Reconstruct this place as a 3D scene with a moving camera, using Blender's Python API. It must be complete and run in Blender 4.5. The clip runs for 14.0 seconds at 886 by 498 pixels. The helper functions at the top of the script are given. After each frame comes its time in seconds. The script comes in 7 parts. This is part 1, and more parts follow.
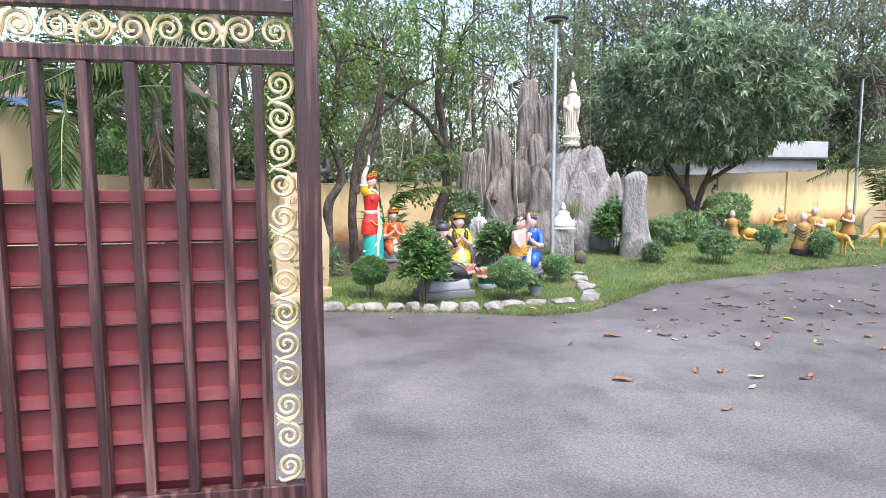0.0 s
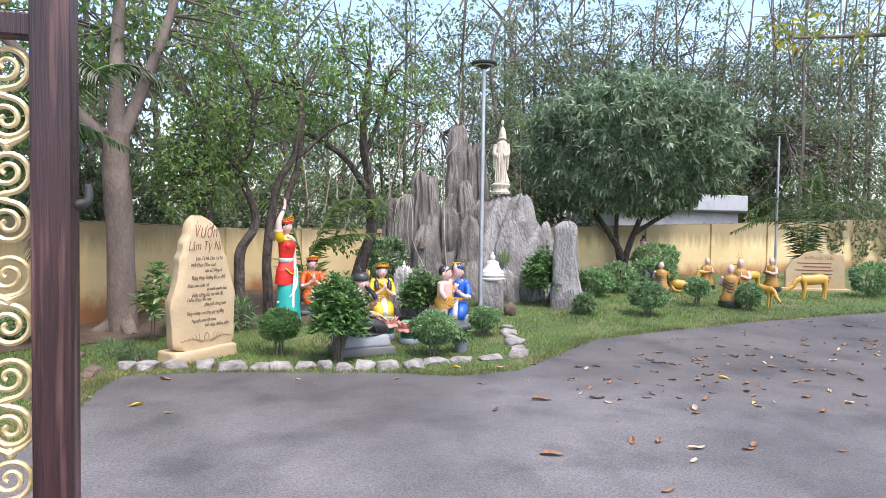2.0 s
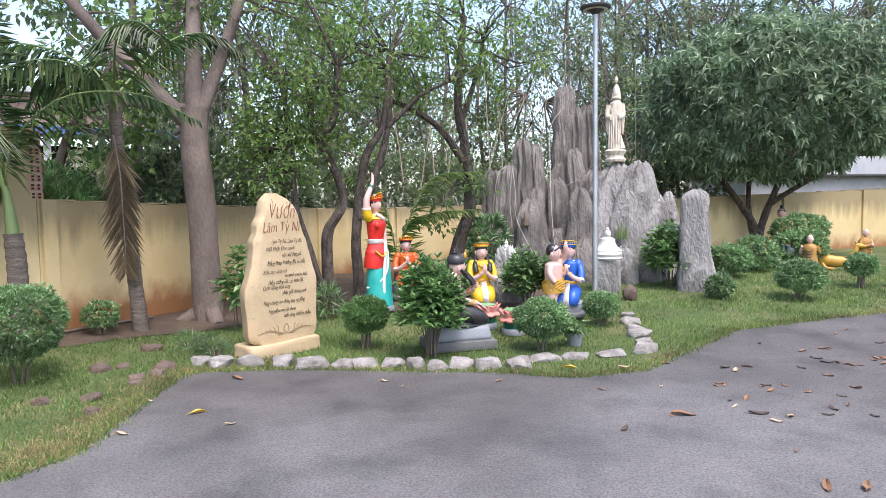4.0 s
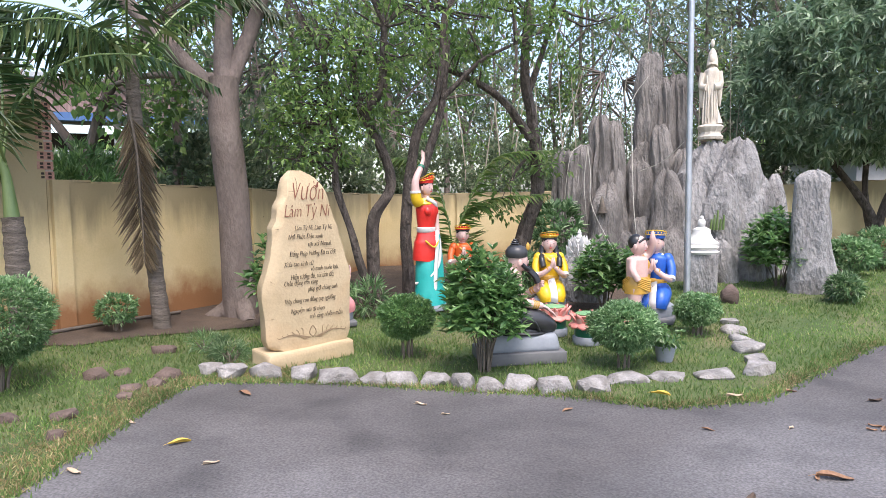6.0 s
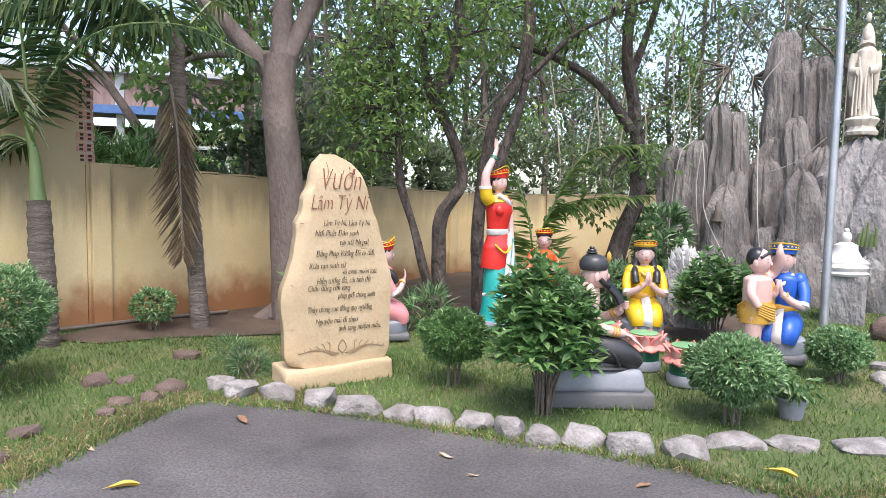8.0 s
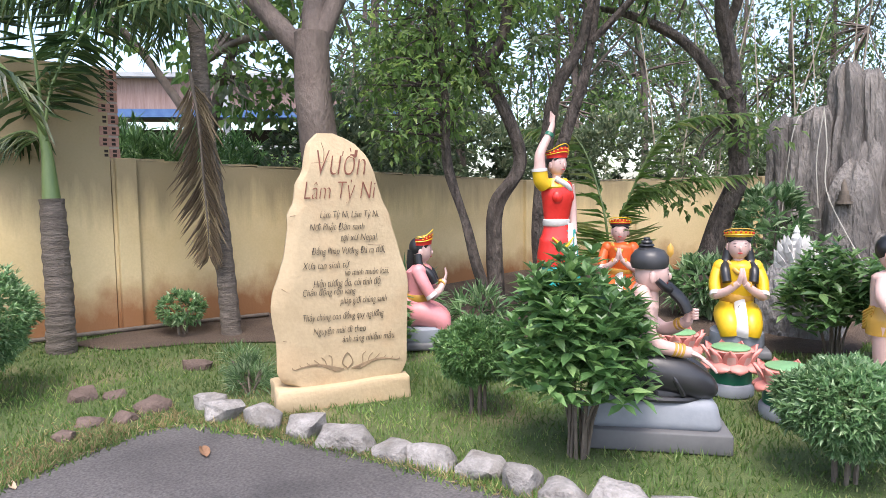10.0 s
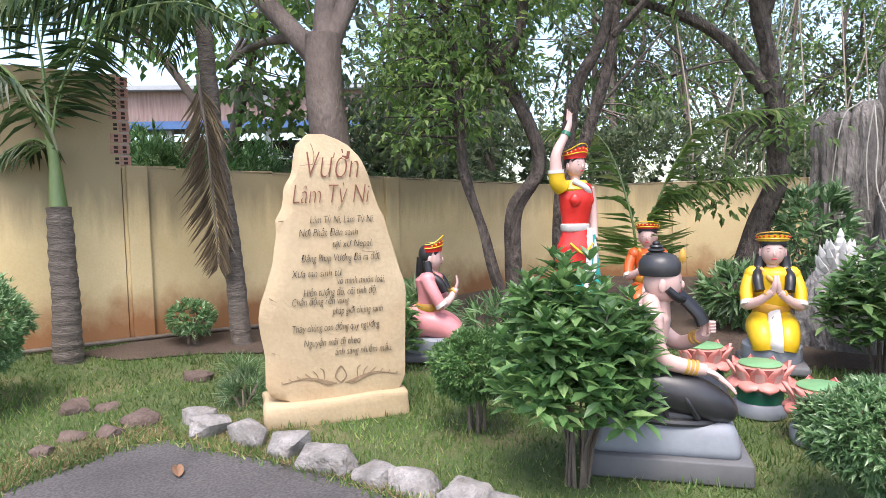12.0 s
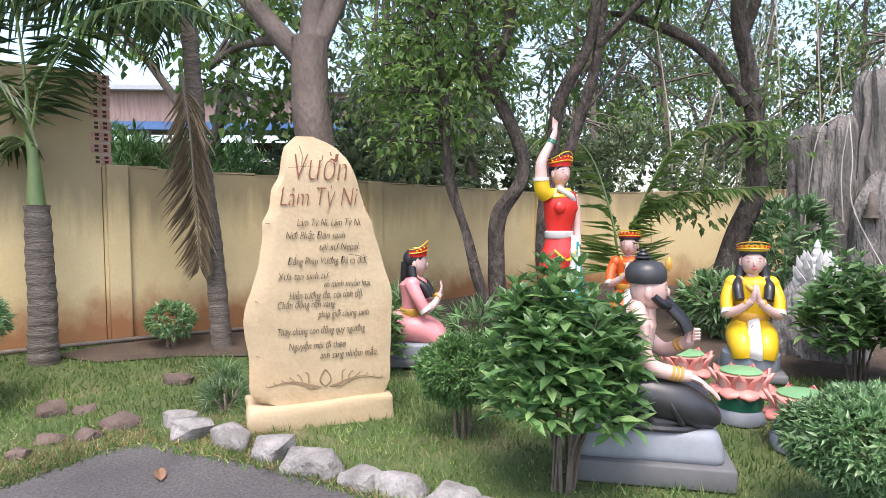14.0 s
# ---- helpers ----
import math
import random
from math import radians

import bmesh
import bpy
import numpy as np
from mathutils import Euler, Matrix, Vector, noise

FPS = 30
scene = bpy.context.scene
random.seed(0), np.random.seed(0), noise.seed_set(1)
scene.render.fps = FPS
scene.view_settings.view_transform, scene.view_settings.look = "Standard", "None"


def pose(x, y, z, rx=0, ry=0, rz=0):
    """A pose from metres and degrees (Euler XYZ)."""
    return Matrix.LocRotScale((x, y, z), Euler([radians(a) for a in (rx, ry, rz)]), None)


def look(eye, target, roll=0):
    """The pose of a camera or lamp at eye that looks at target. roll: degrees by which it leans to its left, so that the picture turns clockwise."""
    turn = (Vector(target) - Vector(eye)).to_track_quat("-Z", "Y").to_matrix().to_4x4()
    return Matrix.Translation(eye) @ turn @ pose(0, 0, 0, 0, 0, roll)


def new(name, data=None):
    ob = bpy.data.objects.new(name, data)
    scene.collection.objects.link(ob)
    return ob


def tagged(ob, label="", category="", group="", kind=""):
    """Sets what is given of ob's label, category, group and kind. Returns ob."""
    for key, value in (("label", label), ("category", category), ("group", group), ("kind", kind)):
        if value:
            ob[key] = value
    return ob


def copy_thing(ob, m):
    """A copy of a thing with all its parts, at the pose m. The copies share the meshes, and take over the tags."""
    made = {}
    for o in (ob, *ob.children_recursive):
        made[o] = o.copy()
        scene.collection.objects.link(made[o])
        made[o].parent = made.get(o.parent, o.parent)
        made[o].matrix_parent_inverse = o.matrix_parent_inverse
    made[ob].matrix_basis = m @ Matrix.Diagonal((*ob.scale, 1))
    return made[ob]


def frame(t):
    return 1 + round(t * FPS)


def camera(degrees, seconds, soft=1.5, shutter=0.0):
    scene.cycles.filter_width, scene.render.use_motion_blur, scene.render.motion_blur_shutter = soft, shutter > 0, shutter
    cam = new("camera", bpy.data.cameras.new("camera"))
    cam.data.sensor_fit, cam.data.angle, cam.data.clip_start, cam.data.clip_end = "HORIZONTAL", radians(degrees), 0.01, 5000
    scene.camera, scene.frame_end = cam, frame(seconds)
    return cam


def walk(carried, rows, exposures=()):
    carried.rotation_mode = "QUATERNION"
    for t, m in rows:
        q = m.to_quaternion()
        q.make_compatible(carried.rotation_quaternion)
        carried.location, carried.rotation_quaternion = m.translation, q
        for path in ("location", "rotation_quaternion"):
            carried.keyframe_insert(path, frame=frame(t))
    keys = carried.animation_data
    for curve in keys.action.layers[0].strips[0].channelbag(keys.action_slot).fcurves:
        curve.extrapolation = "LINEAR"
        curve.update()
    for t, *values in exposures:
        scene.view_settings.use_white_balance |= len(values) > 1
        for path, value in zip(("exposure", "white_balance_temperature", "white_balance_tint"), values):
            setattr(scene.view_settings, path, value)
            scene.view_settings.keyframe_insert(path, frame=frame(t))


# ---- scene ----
cam = camera(68.0, 14.0, soft=0.6)
PATH = [
    (0, (1.967, -0.161, 1.825), (1.563, 1.785, 1.606), -0.1),
    (0.5, (2.041, -0.041, 1.838), (1.657, 1.917, 1.707), -1.9),
    (1, (2.08, 0.099, 1.835), (1.778, 2.072, 1.716), -0.9),
    (1.5, (2.049, 0.353, 1.827), (1.821, 2.338, 1.73), 1.6),
    (2, (2.046, 0.589, 1.809), (1.834, 2.576, 1.736), 0.8),
    (2.5, (2.038, 0.954, 1.771), (1.66, 2.917, 1.698), 2.5),
    (3, (1.916, 1.23, 1.764), (1.426, 3.166, 1.649), 1.4),
    (3.2, (1.903, 1.354, 1.783), (1.404, 3.287, 1.659), -0.3),
    (5.3, (1.724, 2.822, 1.658), (1.114, 4.719, 1.492), 0.6),
    (5.5, (1.698, 2.953, 1.669), (1.054, 4.837, 1.485), 0.7),
    (6, (1.62, 3.322, 1.625), (0.892, 5.178, 1.463), -0.7),
    (6.5, (1.556, 3.686, 1.617), (0.694, 5.483, 1.445), -1.2),
    (7, (1.55, 4.018, 1.595), (0.648, 5.792, 1.397), 0.2),
    (7.5, (1.49, 4.337, 1.571), (0.574, 6.106, 1.391), -0.6),
    (8, (1.54, 4.651, 1.527), (0.515, 6.361, 1.379), 1.0),
    (8.2, (1.572, 4.762, 1.544), (0.52, 6.456, 1.387), 0.9),
    (10.3, (1.537, 5.999, 1.44), (0.178, 7.459, 1.289), 0.1),
    (10.5, (1.492, 6.044, 1.434), (0.106, 7.479, 1.295), 0.5),
    (11, (1.499, 6.152, 1.414), (0.097, 7.571, 1.269), -0.6),
    (11.5, (1.553, 6.341, 1.385), (0.128, 7.737, 1.257), 0.4),
    (12, (1.589, 6.339, 1.412), (0.177, 7.748, 1.275), -1.2),
    (12.5, (1.567, 6.315, 1.412), (0.163, 7.734, 1.299), -0.6),
    (13, (1.536, 6.292, 1.41), (0.16, 7.739, 1.297), 0.2),
    (13.5, (1.532, 6.284, 1.408), (0.168, 7.743, 1.296), 0.5),
    (14, (1.549, 6.287, 1.404), (0.185, 7.745, 1.285), -0.2),
]
EXPOSURES = [(0, 1.74, 6500, 14), (0.8, 1.7, 6500, 14), (2.0, 1.5, 6500, 14), (3.0, 1.5, 6500, 14), (14, 1.53, 6500, 14)]
walk(cam, [(t, look(eye, target, roll)) for t, eye, target, roll in PATH], EXPOSURES)

from mathutils.geometry import tessellate_polygon

# ---------- world, sun, exposure ----------
world = bpy.data.worlds.new("world")
scene.world = world
world.use_nodes = True
wn = world.node_tree.nodes
sky = wn.new("ShaderNodeTexSky")
sky.sky_type = "NISHITA"
sky.sun_disc = False
sky.sun_elevation = radians(58)
sky.sun_rotation = radians(141)
sky.air_density = 1.0
sky.dust_density = 2.4
sky.ozone_density = 0.8
wn["Background"].inputs["Strength"].default_value = 0.15
world.node_tree.links.new(sky.outputs["Color"], wn["Background"].inputs["Color"])
sun_data = bpy.data.lights.new("sun", "SUN")
sun_data.energy = 1.4
sun_data.angle = radians(28)
sun_data.color = (1.0, 0.96, 0.91)
sun = new("sun", sun_data)
sun.matrix_world = look((0, 0, 30), (-13, 16, -16))


# ---------- helpers ----------
def gz(x, y):
    """Height of the ground: level yard, rising a little towards the back and the side wall."""
    return -0.03 + max(0.0, min(0.25, max((y - 10) * 0.05, (-4.0 - x) * 0.06)))


def mesh_of(name, bm, mats, smooth=True):
    me = bpy.data.meshes.new(name)
    bm.to_mesh(me)
    bm.free()
    for m in mats if isinstance(mats, (list, tuple)) else [mats]:
        me.materials.append(m)
    if smooth:
        for p in me.polygons:
            p.use_smooth = True
        me.set_sharp_from_angle(angle=radians(48))
    return me


def part(name, bm, material, parent, label="", smooth=True, at=None):
    ob = new(name, mesh_of(name, bm, material, smooth))
    ob.parent = parent
    if at is not None:
        ob.matrix_basis = at
    if label:
        ob["label"] = label
    return ob


def thing(name, m, label, category, group="", kind=""):
    ob = new(name)
    ob.empty_display_size = 0.2
    ob.matrix_world = m
    return tagged(ob, label, category, group, kind)


def solid(name, bm, material, label, category, group="", kind="", m=None, smooth=True):
    ob = new(name, mesh_of(name, bm, material, smooth))
    if m is not None:
        ob.matrix_world = m
    return tagged(ob, label, category, group, kind)


def box(bm, c, s, bev=0.0, rz=0.0, mat=0, m=None):
    t = Matrix.Translation(c) @ Matrix.Rotation(rz, 4, "Z") if m is None else m
    r = bmesh.ops.create_cube(bm, size=1, matrix=t @ Matrix.Diagonal((*s, 1)))
    vs = r["verts"]
    fs = {f for v in vs for f in v.link_faces}
    for f in fs:
        f.material_index = mat
    if bev:
        es = {e for v in vs for e in v.link_edges}
        bmesh.ops.bevel(bm, geom=list(es), offset=bev, segments=2, affect="EDGES", profile=0.5, material=mat)
    return bm


def spline(pts, n):
    """A smooth line of n points through the given ones."""
    p = [Vector(q) for q in pts]
    p = [p[0] * 2 - p[1]] + p + [p[-1] * 2 - p[-2]]
    out = []
    k = len(pts) - 1
    for i in range(n):
        u = i / (n - 1) * k
        j = min(int(u), k - 1)
        f = u - j
        a, b, c, d = p[j:j + 4]
        out.append(0.5 * ((2 * b) + (c - a) * f + (2 * a - 5 * b + 4 * c - d) * f * f + (3 * b - a - 3 * c + d) * f ** 3))
    return out


def tube(bm, pts, r0, r1=None, seg=8, n=None, mat=0, rough=0.0, radii=None, flat=1.0):
    """A tapered round limb along a smooth line."""
    r1 = r0 if r1 is None else r1
    line = spline(pts, n or max(2, 5 * (len(pts) - 1) + 1))
    rings = []
    side = None
    for i, q in enumerate(line):
        d = (line[min(i + 1, len(line) - 1)] - line[max(i - 1, 0)]).normalized()
        if side is None:
            side = d.cross(Vector((0.31, 0.95, 0.02)) if abs(d.z) > 0.5 else Vector((0, 0, 1))).normalized()
        side = (side - d * side.dot(d)).normalized()
        up = d.cross(side)
        f = i / (len(line) - 1)
        if radii:
            u = f * (len(radii) - 1)
            j = min(int(u), len(radii) - 2)
            r = radii[j] + (radii[j + 1] - radii[j]) * (u - j)
        else:
            r = r0 + (r1 - r0) * f
        ring = []
        for k in range(seg):
            a = 2 * math.pi * k / seg
            rr = r * (1 + rough * noise.noise(Vector((q.x * 3 + math.cos(a) * 1.5, q.y * 3 + math.sin(a) * 1.5, q.z * 2.2))))
            ring.append(bm.verts.new(q + side * math.cos(a) * rr + up * math.sin(a) * rr * flat))
        rings.append(ring)
    for a, b in zip(rings, rings[1:]):
        for k in range(seg):
            f = bm.faces.new((a[k], a[(k + 1) % seg], b[(k + 1) % seg], b[k]))
            f.material_index = mat
    for ring, flip in ((rings[0], True), (rings[-1], False)):
        f = bm.faces.new(ring[::-1] if flip else ring)
        f.material_index = mat
    return bm


def ball(bm, c, r, mat=0, rot=None, sub=2, rough=0.0, freq=2.0, off=0.0):
    """An ellipsoid, roughened where asked."""
    m = Matrix.Translation(c) @ (rot.to_matrix().to_4x4() if rot else Matrix()) @ Matrix.Diagonal((*r, 1))
    vs = bmesh.ops.create_icosphere(bm, subdivisions=sub, radius=1)["verts"]
    for v in vs:
        if rough:
            v.co *= 1 + rough * (noise.noise(v.co * freq + Vector((off, off * 1.7, off * 0.6))) + 0.5 * noise.noise(v.co * freq * 2.7 + Vector((off, 0, 0))))
        v.co = m @ v.co
    for f in {f for v in vs for f in v.link_faces}:
        f.material_index = mat
    return bm


def lathe(bm, prof, c=(0, 0, 0), seg=20, mat=0, sx=1.0, sy=1.0, wave=0.0, lobes=0):
    rings = []
    for r, z in prof:
        ring = []
        for k in range(seg):
            a = 2 * math.pi * k / seg
            rr = r * (1 + wave * math.cos(lobes * a))
            ring.append(bm.verts.new((c[0] + rr * sx * math.cos(a), c[1] + rr * sy * math.sin(a), c[2] + z)))
        rings.append(ring)
    for a, b in zip(rings, rings[1:]):
        for k in range(seg):
            bm.faces.new((a[k], a[(k + 1) % seg], b[(k + 1) % seg], b[k])).material_index = mat
    bm.faces.new(rings[0][::-1]).material_index = mat
    bm.faces.new(rings[-1]).material_index = mat
    return bm


def leaf_mesh(name, base, way, up, length, width, material, bend=0.25, flat=False, oval=False):
    """Many leaves at once: each a folded blade, one diamond, or a longer oval blade."""
    base, way, up = (np.asarray(a, float) for a in (base, way, up))
    n = len(base)
    length = np.broadcast_to(np.asarray(length, float), (n,))[:, None]
    width = np.broadcast_to(np.asarray(width, float), (n,))[:, None]
    way = way / np.maximum(np.linalg.norm(way, axis=1, keepdims=True), 1e-6)
    side = np.cross(way, up)
    side /= np.maximum(np.linalg.norm(side, axis=1, keepdims=True), 1e-6)
    nor = np.cross(side, way)
    if oval:
        at = lambda f, q: base + way * length * f + side * width * q - nor * length * bend * f * f + nor * width * abs(q) * 0.35
        v = np.stack([at(0, 0), at(0.22, 0.34), at(0.55, 0.5), at(1, 0), at(0.55, -0.5), at(0.22, -0.34), at(0.22, 0), at(0.55, 0)], 1)
        o = (np.arange(n) * 8)[:, None]
        faces = np.concatenate([o + [0, 1, 6], o + [2, 3, 7], o + [0, 6, 5], o + [7, 3, 4]]).tolist() + np.concatenate([o + [1, 2, 7, 6], o + [6, 7, 4, 5]]).tolist()
    elif flat:
        v = np.stack([base, base + way * length * 0.45 + side * width / 2, base + way * length - nor * length * bend,
                      base + way * length * 0.45 - side * width / 2], 1)
        faces = (np.arange(n)[:, None] * 4 + np.arange(4)).tolist()
        k = 4
    else:
        mid = base + way * length * 0.5 - nor * length * bend * 0.25
        lift = nor * width * 0.18
        v = np.stack([base, base + way * length * 0.42 + side * width / 2 + lift, base + way * length - nor * length * bend,
                      base + way * length * 0.42 - side * width / 2 + lift, mid], 1)
        k = 5
        o = (np.arange(n) * 5)[:, None]
        faces = np.concatenate([o + [0, 1, 4], o + [1, 2, 4], o + [0, 4, 3], o + [4, 2, 3]]).tolist()
    me = bpy.data.meshes.new(name)
    me.from_pydata(v.reshape(-1, 3).tolist(), [], faces)
    me.materials.append(material)
    return me


def unit(rng, n):
    v = rng.normal(size=(n, 3))
    return v / np.linalg.norm(v, axis=1, keepdims=True)


# ---------- materials ----------
def nodes_of(name):
    m = bpy.data.materials.new(name)
    m.use_nodes = True
    return m, m.node_tree.nodes, m.node_tree.links, m.node_tree.nodes["Principled BSDF"]


def surface(name, c1, c2, scale=3.0, rough=0.7, fine=60.0, fine_amt=0.25, bump=0.15, metal=0.0, stretch=(1, 1, 1),
            stain=None, stain_scale=0.8, stain_amt=0.5, local=False, island=0.0, coat=0.0, spec=0.5, bump_dist=0.01, rough_var=0.15):
    """A surface of two colours mixed by large noise, fine grain, an optional stain colour, and relief."""
    m, n, l, bs = nodes_of(name)
    geo = n.new("ShaderNodeNewGeometry")
    tc = n.new("ShaderNodeTexCoord")
    mp = n.new("ShaderNodeMapping")
    mp.inputs["Scale"].default_value = stretch
    l.new(tc.outputs["Object"] if local else geo.outputs["Position"], mp.inputs["Vector"])
    big = n.new("ShaderNodeTexNoise")
    big.inputs["Scale"].default_value = scale
    big.inputs["Detail"].default_value = 6
    big.inputs["Roughness"].default_value = 0.62
    small = n.new("ShaderNodeTexNoise")
    small.inputs["Scale"].default_value = fine
    small.inputs["Detail"].default_value = 4
    for t in (big, small):
        l.new(mp.outputs["Vector"], t.inputs["Vector"])
    ramp = n.new("ShaderNodeMapRange")
    ramp.inputs["From Min"].default_value = 0.32
    ramp.inputs["From Max"].default_value = 0.68
    l.new(big.outputs["Fac"], ramp.inputs["Value"])
    mix = n.new("ShaderNodeMix")
    mix.data_type = "RGBA"
    mix.inputs["A"].default_value = (*c1, 1)
    mix.inputs["B"].default_value = (*c2, 1)
    l.new(ramp.outputs["Result"], mix.inputs["Factor"])
    last = mix.outputs["Result"]
    if stain:
        st = n.new("ShaderNodeTexNoise")
        st.inputs["Scale"].default_value = stain_scale
        st.inputs["Detail"].default_value = 8
        l.new(mp.outputs["Vector"], st.inputs["Vector"])
        sr = n.new("ShaderNodeMapRange")
        sr.inputs["From Min"].default_value = 0.5
        sr.inputs["From Max"].default_value = 0.72
        sr.inputs["To Max"].default_value = stain_amt
        l.new(st.outputs["Fac"], sr.inputs["Value"])
        mx = n.new("ShaderNodeMix")
        mx.data_type = "RGBA"
        l.new(sr.outputs["Result"], mx.inputs["Factor"])
        l.new(last, mx.inputs["A"])
        mx.inputs["B"].default_value = (*stain, 1)
        last = mx.outputs["Result"]
    hsv = n.new("ShaderNodeHueSaturation")
    l.new(last, hsv.inputs["Color"])
    val = n.new("ShaderNodeMapRange")
    val.inputs["To Min"].default_value = 1 - fine_amt
    val.inputs["To Max"].default_value = 1 + fine_amt
    l.new(small.outputs["Fac"], val.inputs["Value"])
    if island:
        wob = n.new("ShaderNodeMapRange")
        wob.inputs["To Min"].default_value = 1 - island
        wob.inputs["To Max"].default_value = 1 + island
        l.new(geo.outputs["Random Per Island"], wob.inputs["Value"])
        mul = n.new("ShaderNodeMath")
        mul.operation = "MULTIPLY"
        l.new(val.outputs["Result"], mul.inputs[0])
        l.new(wob.outputs["Result"], mul.inputs[1])
        l.new(mul.outputs["Value"], hsv.inputs["Value"])
    else:
        l.new(val.outputs["Result"], hsv.inputs["Value"])
    l.new(hsv.outputs["Color"], bs.inputs["Base Color"])
    rr = n.new("ShaderNodeMapRange")
    rr.inputs["To Min"].default_value = max(0.02, rough - rough_var)
    rr.inputs["To Max"].default_value = min(1.0, rough + rough_var)
    l.new(big.outputs["Fac"], rr.inputs["Value"])
    l.new(rr.outputs["Result"], bs.inputs["Roughness"])
    bs.inputs["Metallic"].default_value = metal
    bs.inputs["Coat Weight"].default_value = coat
    bs.inputs["Specular IOR Level"].default_value = spec
    if bump:
        add = n.new("ShaderNodeMath")
        add.operation = "MULTIPLY_ADD"
        l.new(big.outputs["Fac"], add.inputs[0])
        add.inputs[1].default_value = 2.0
        l.new(small.outputs["Fac"], add.inputs[2])
        bp = n.new("ShaderNodeBump")
        bp.inputs["Strength"].default_value = bump
        bp.inputs["Distance"].default_value = bump_dist
        l.new(add.outputs["Value"], bp.inputs["Height"])
        l.new(bp.outputs["Normal"], bs.inputs["Normal"])
    return m


def foliage(name, c1, c2, c3=None, rough=0.5, thin=0.35):
    """Leaves: colour differs from leaf to leaf and across the crown, some light passes through."""
    m, n, l, bs = nodes_of(name)
    geo = n.new("ShaderNodeNewGeometry")
    ramp = n.new("ShaderNodeValToRGB")
    ramp.color_ramp.elements[0].color = (*c1, 1)
    ramp.color_ramp.elements[1].color = (*(c3 or c2), 1)
    mid = ramp.color_ramp.elements.new(0.72 if c3 else 0.6)
    mid.color = (*c2, 1)
    l.new(geo.outputs["Random Per Island"], ramp.inputs["Fac"])
    ns = n.new("ShaderNodeTexNoise")
    ns.inputs["Scale"].default_value = 1.1
    l.new(geo.outputs["Position"], ns.inputs["Vector"])
    mr = n.new("ShaderNodeMapRange")
    mr.inputs["From Min"].default_value = 0.3
    mr.inputs["From Max"].default_value = 0.7
    mr.inputs["To Min"].default_value = 0.6
    mr.inputs["To Max"].default_value = 1.35
    l.new(ns.outputs["Fac"], mr.inputs["Value"])
    hsv = n.new("ShaderNodeHueSaturation")
    l.new(mr.outputs["Result"], hsv.inputs["Value"])
    l.new(ramp.outputs["Color"], hsv.inputs["Color"])
    l.new(hsv.outputs["Color"], bs.inputs["Base Color"])
    bs.inputs["Roughness"].default_value = rough
    tr = n.new("ShaderNodeBsdfTranslucent")
    gain = n.new("ShaderNodeHueSaturation")
    gain.inputs["Value"].default_value = 1.6
    gain.inputs["Saturation"].default_value = 1.1
    l.new(hsv.outputs["Color"], gain.inputs["Color"])
    l.new(gain.outputs["Color"], tr.inputs["Color"])
    sh = n.new("ShaderNodeMixShader")
    sh.inputs["Fac"].default_value = thin
    l.new(bs.outputs["BSDF"], sh.inputs[1])
    l.new(tr.outputs["BSDF"], sh.inputs[2])
    l.new(sh.outputs["Shader"], n["Material Output"].inputs["Surface"])
    return m


ASPHALT = surface("asphalt", (0.083, 0.079, 0.080), (0.165, 0.157, 0.158), 0.55, 0.82, 60, 1.0, 0.8, stain=(0.045, 0.044, 0.046), stain_scale=1.3, stain_amt=0.7, bump_dist=0.012)
SOIL = surface("soil", (0.06, 0.04, 0.029), (0.12, 0.085, 0.06), 2.5, 0.95, 60, 0.5, 0.9, bump_dist=0.03)
TURF = surface("turf", (0.055, 0.095, 0.022), (0.11, 0.14, 0.045), 1.6, 0.95, 90, 0.5, 0.8, stain=(0.25, 0.195, 0.11), stain_scale=1.3, stain_amt=0.6, bump_dist=0.03)
PLASTER = surface("yellow_plaster", (0.58, 0.445, 0.225), (0.66, 0.53, 0.30), 0.9, 0.85, 45, 0.10, 0.25, stain=(0.33, 0.24, 0.12), stain_scale=0.7, stain_amt=0.45)
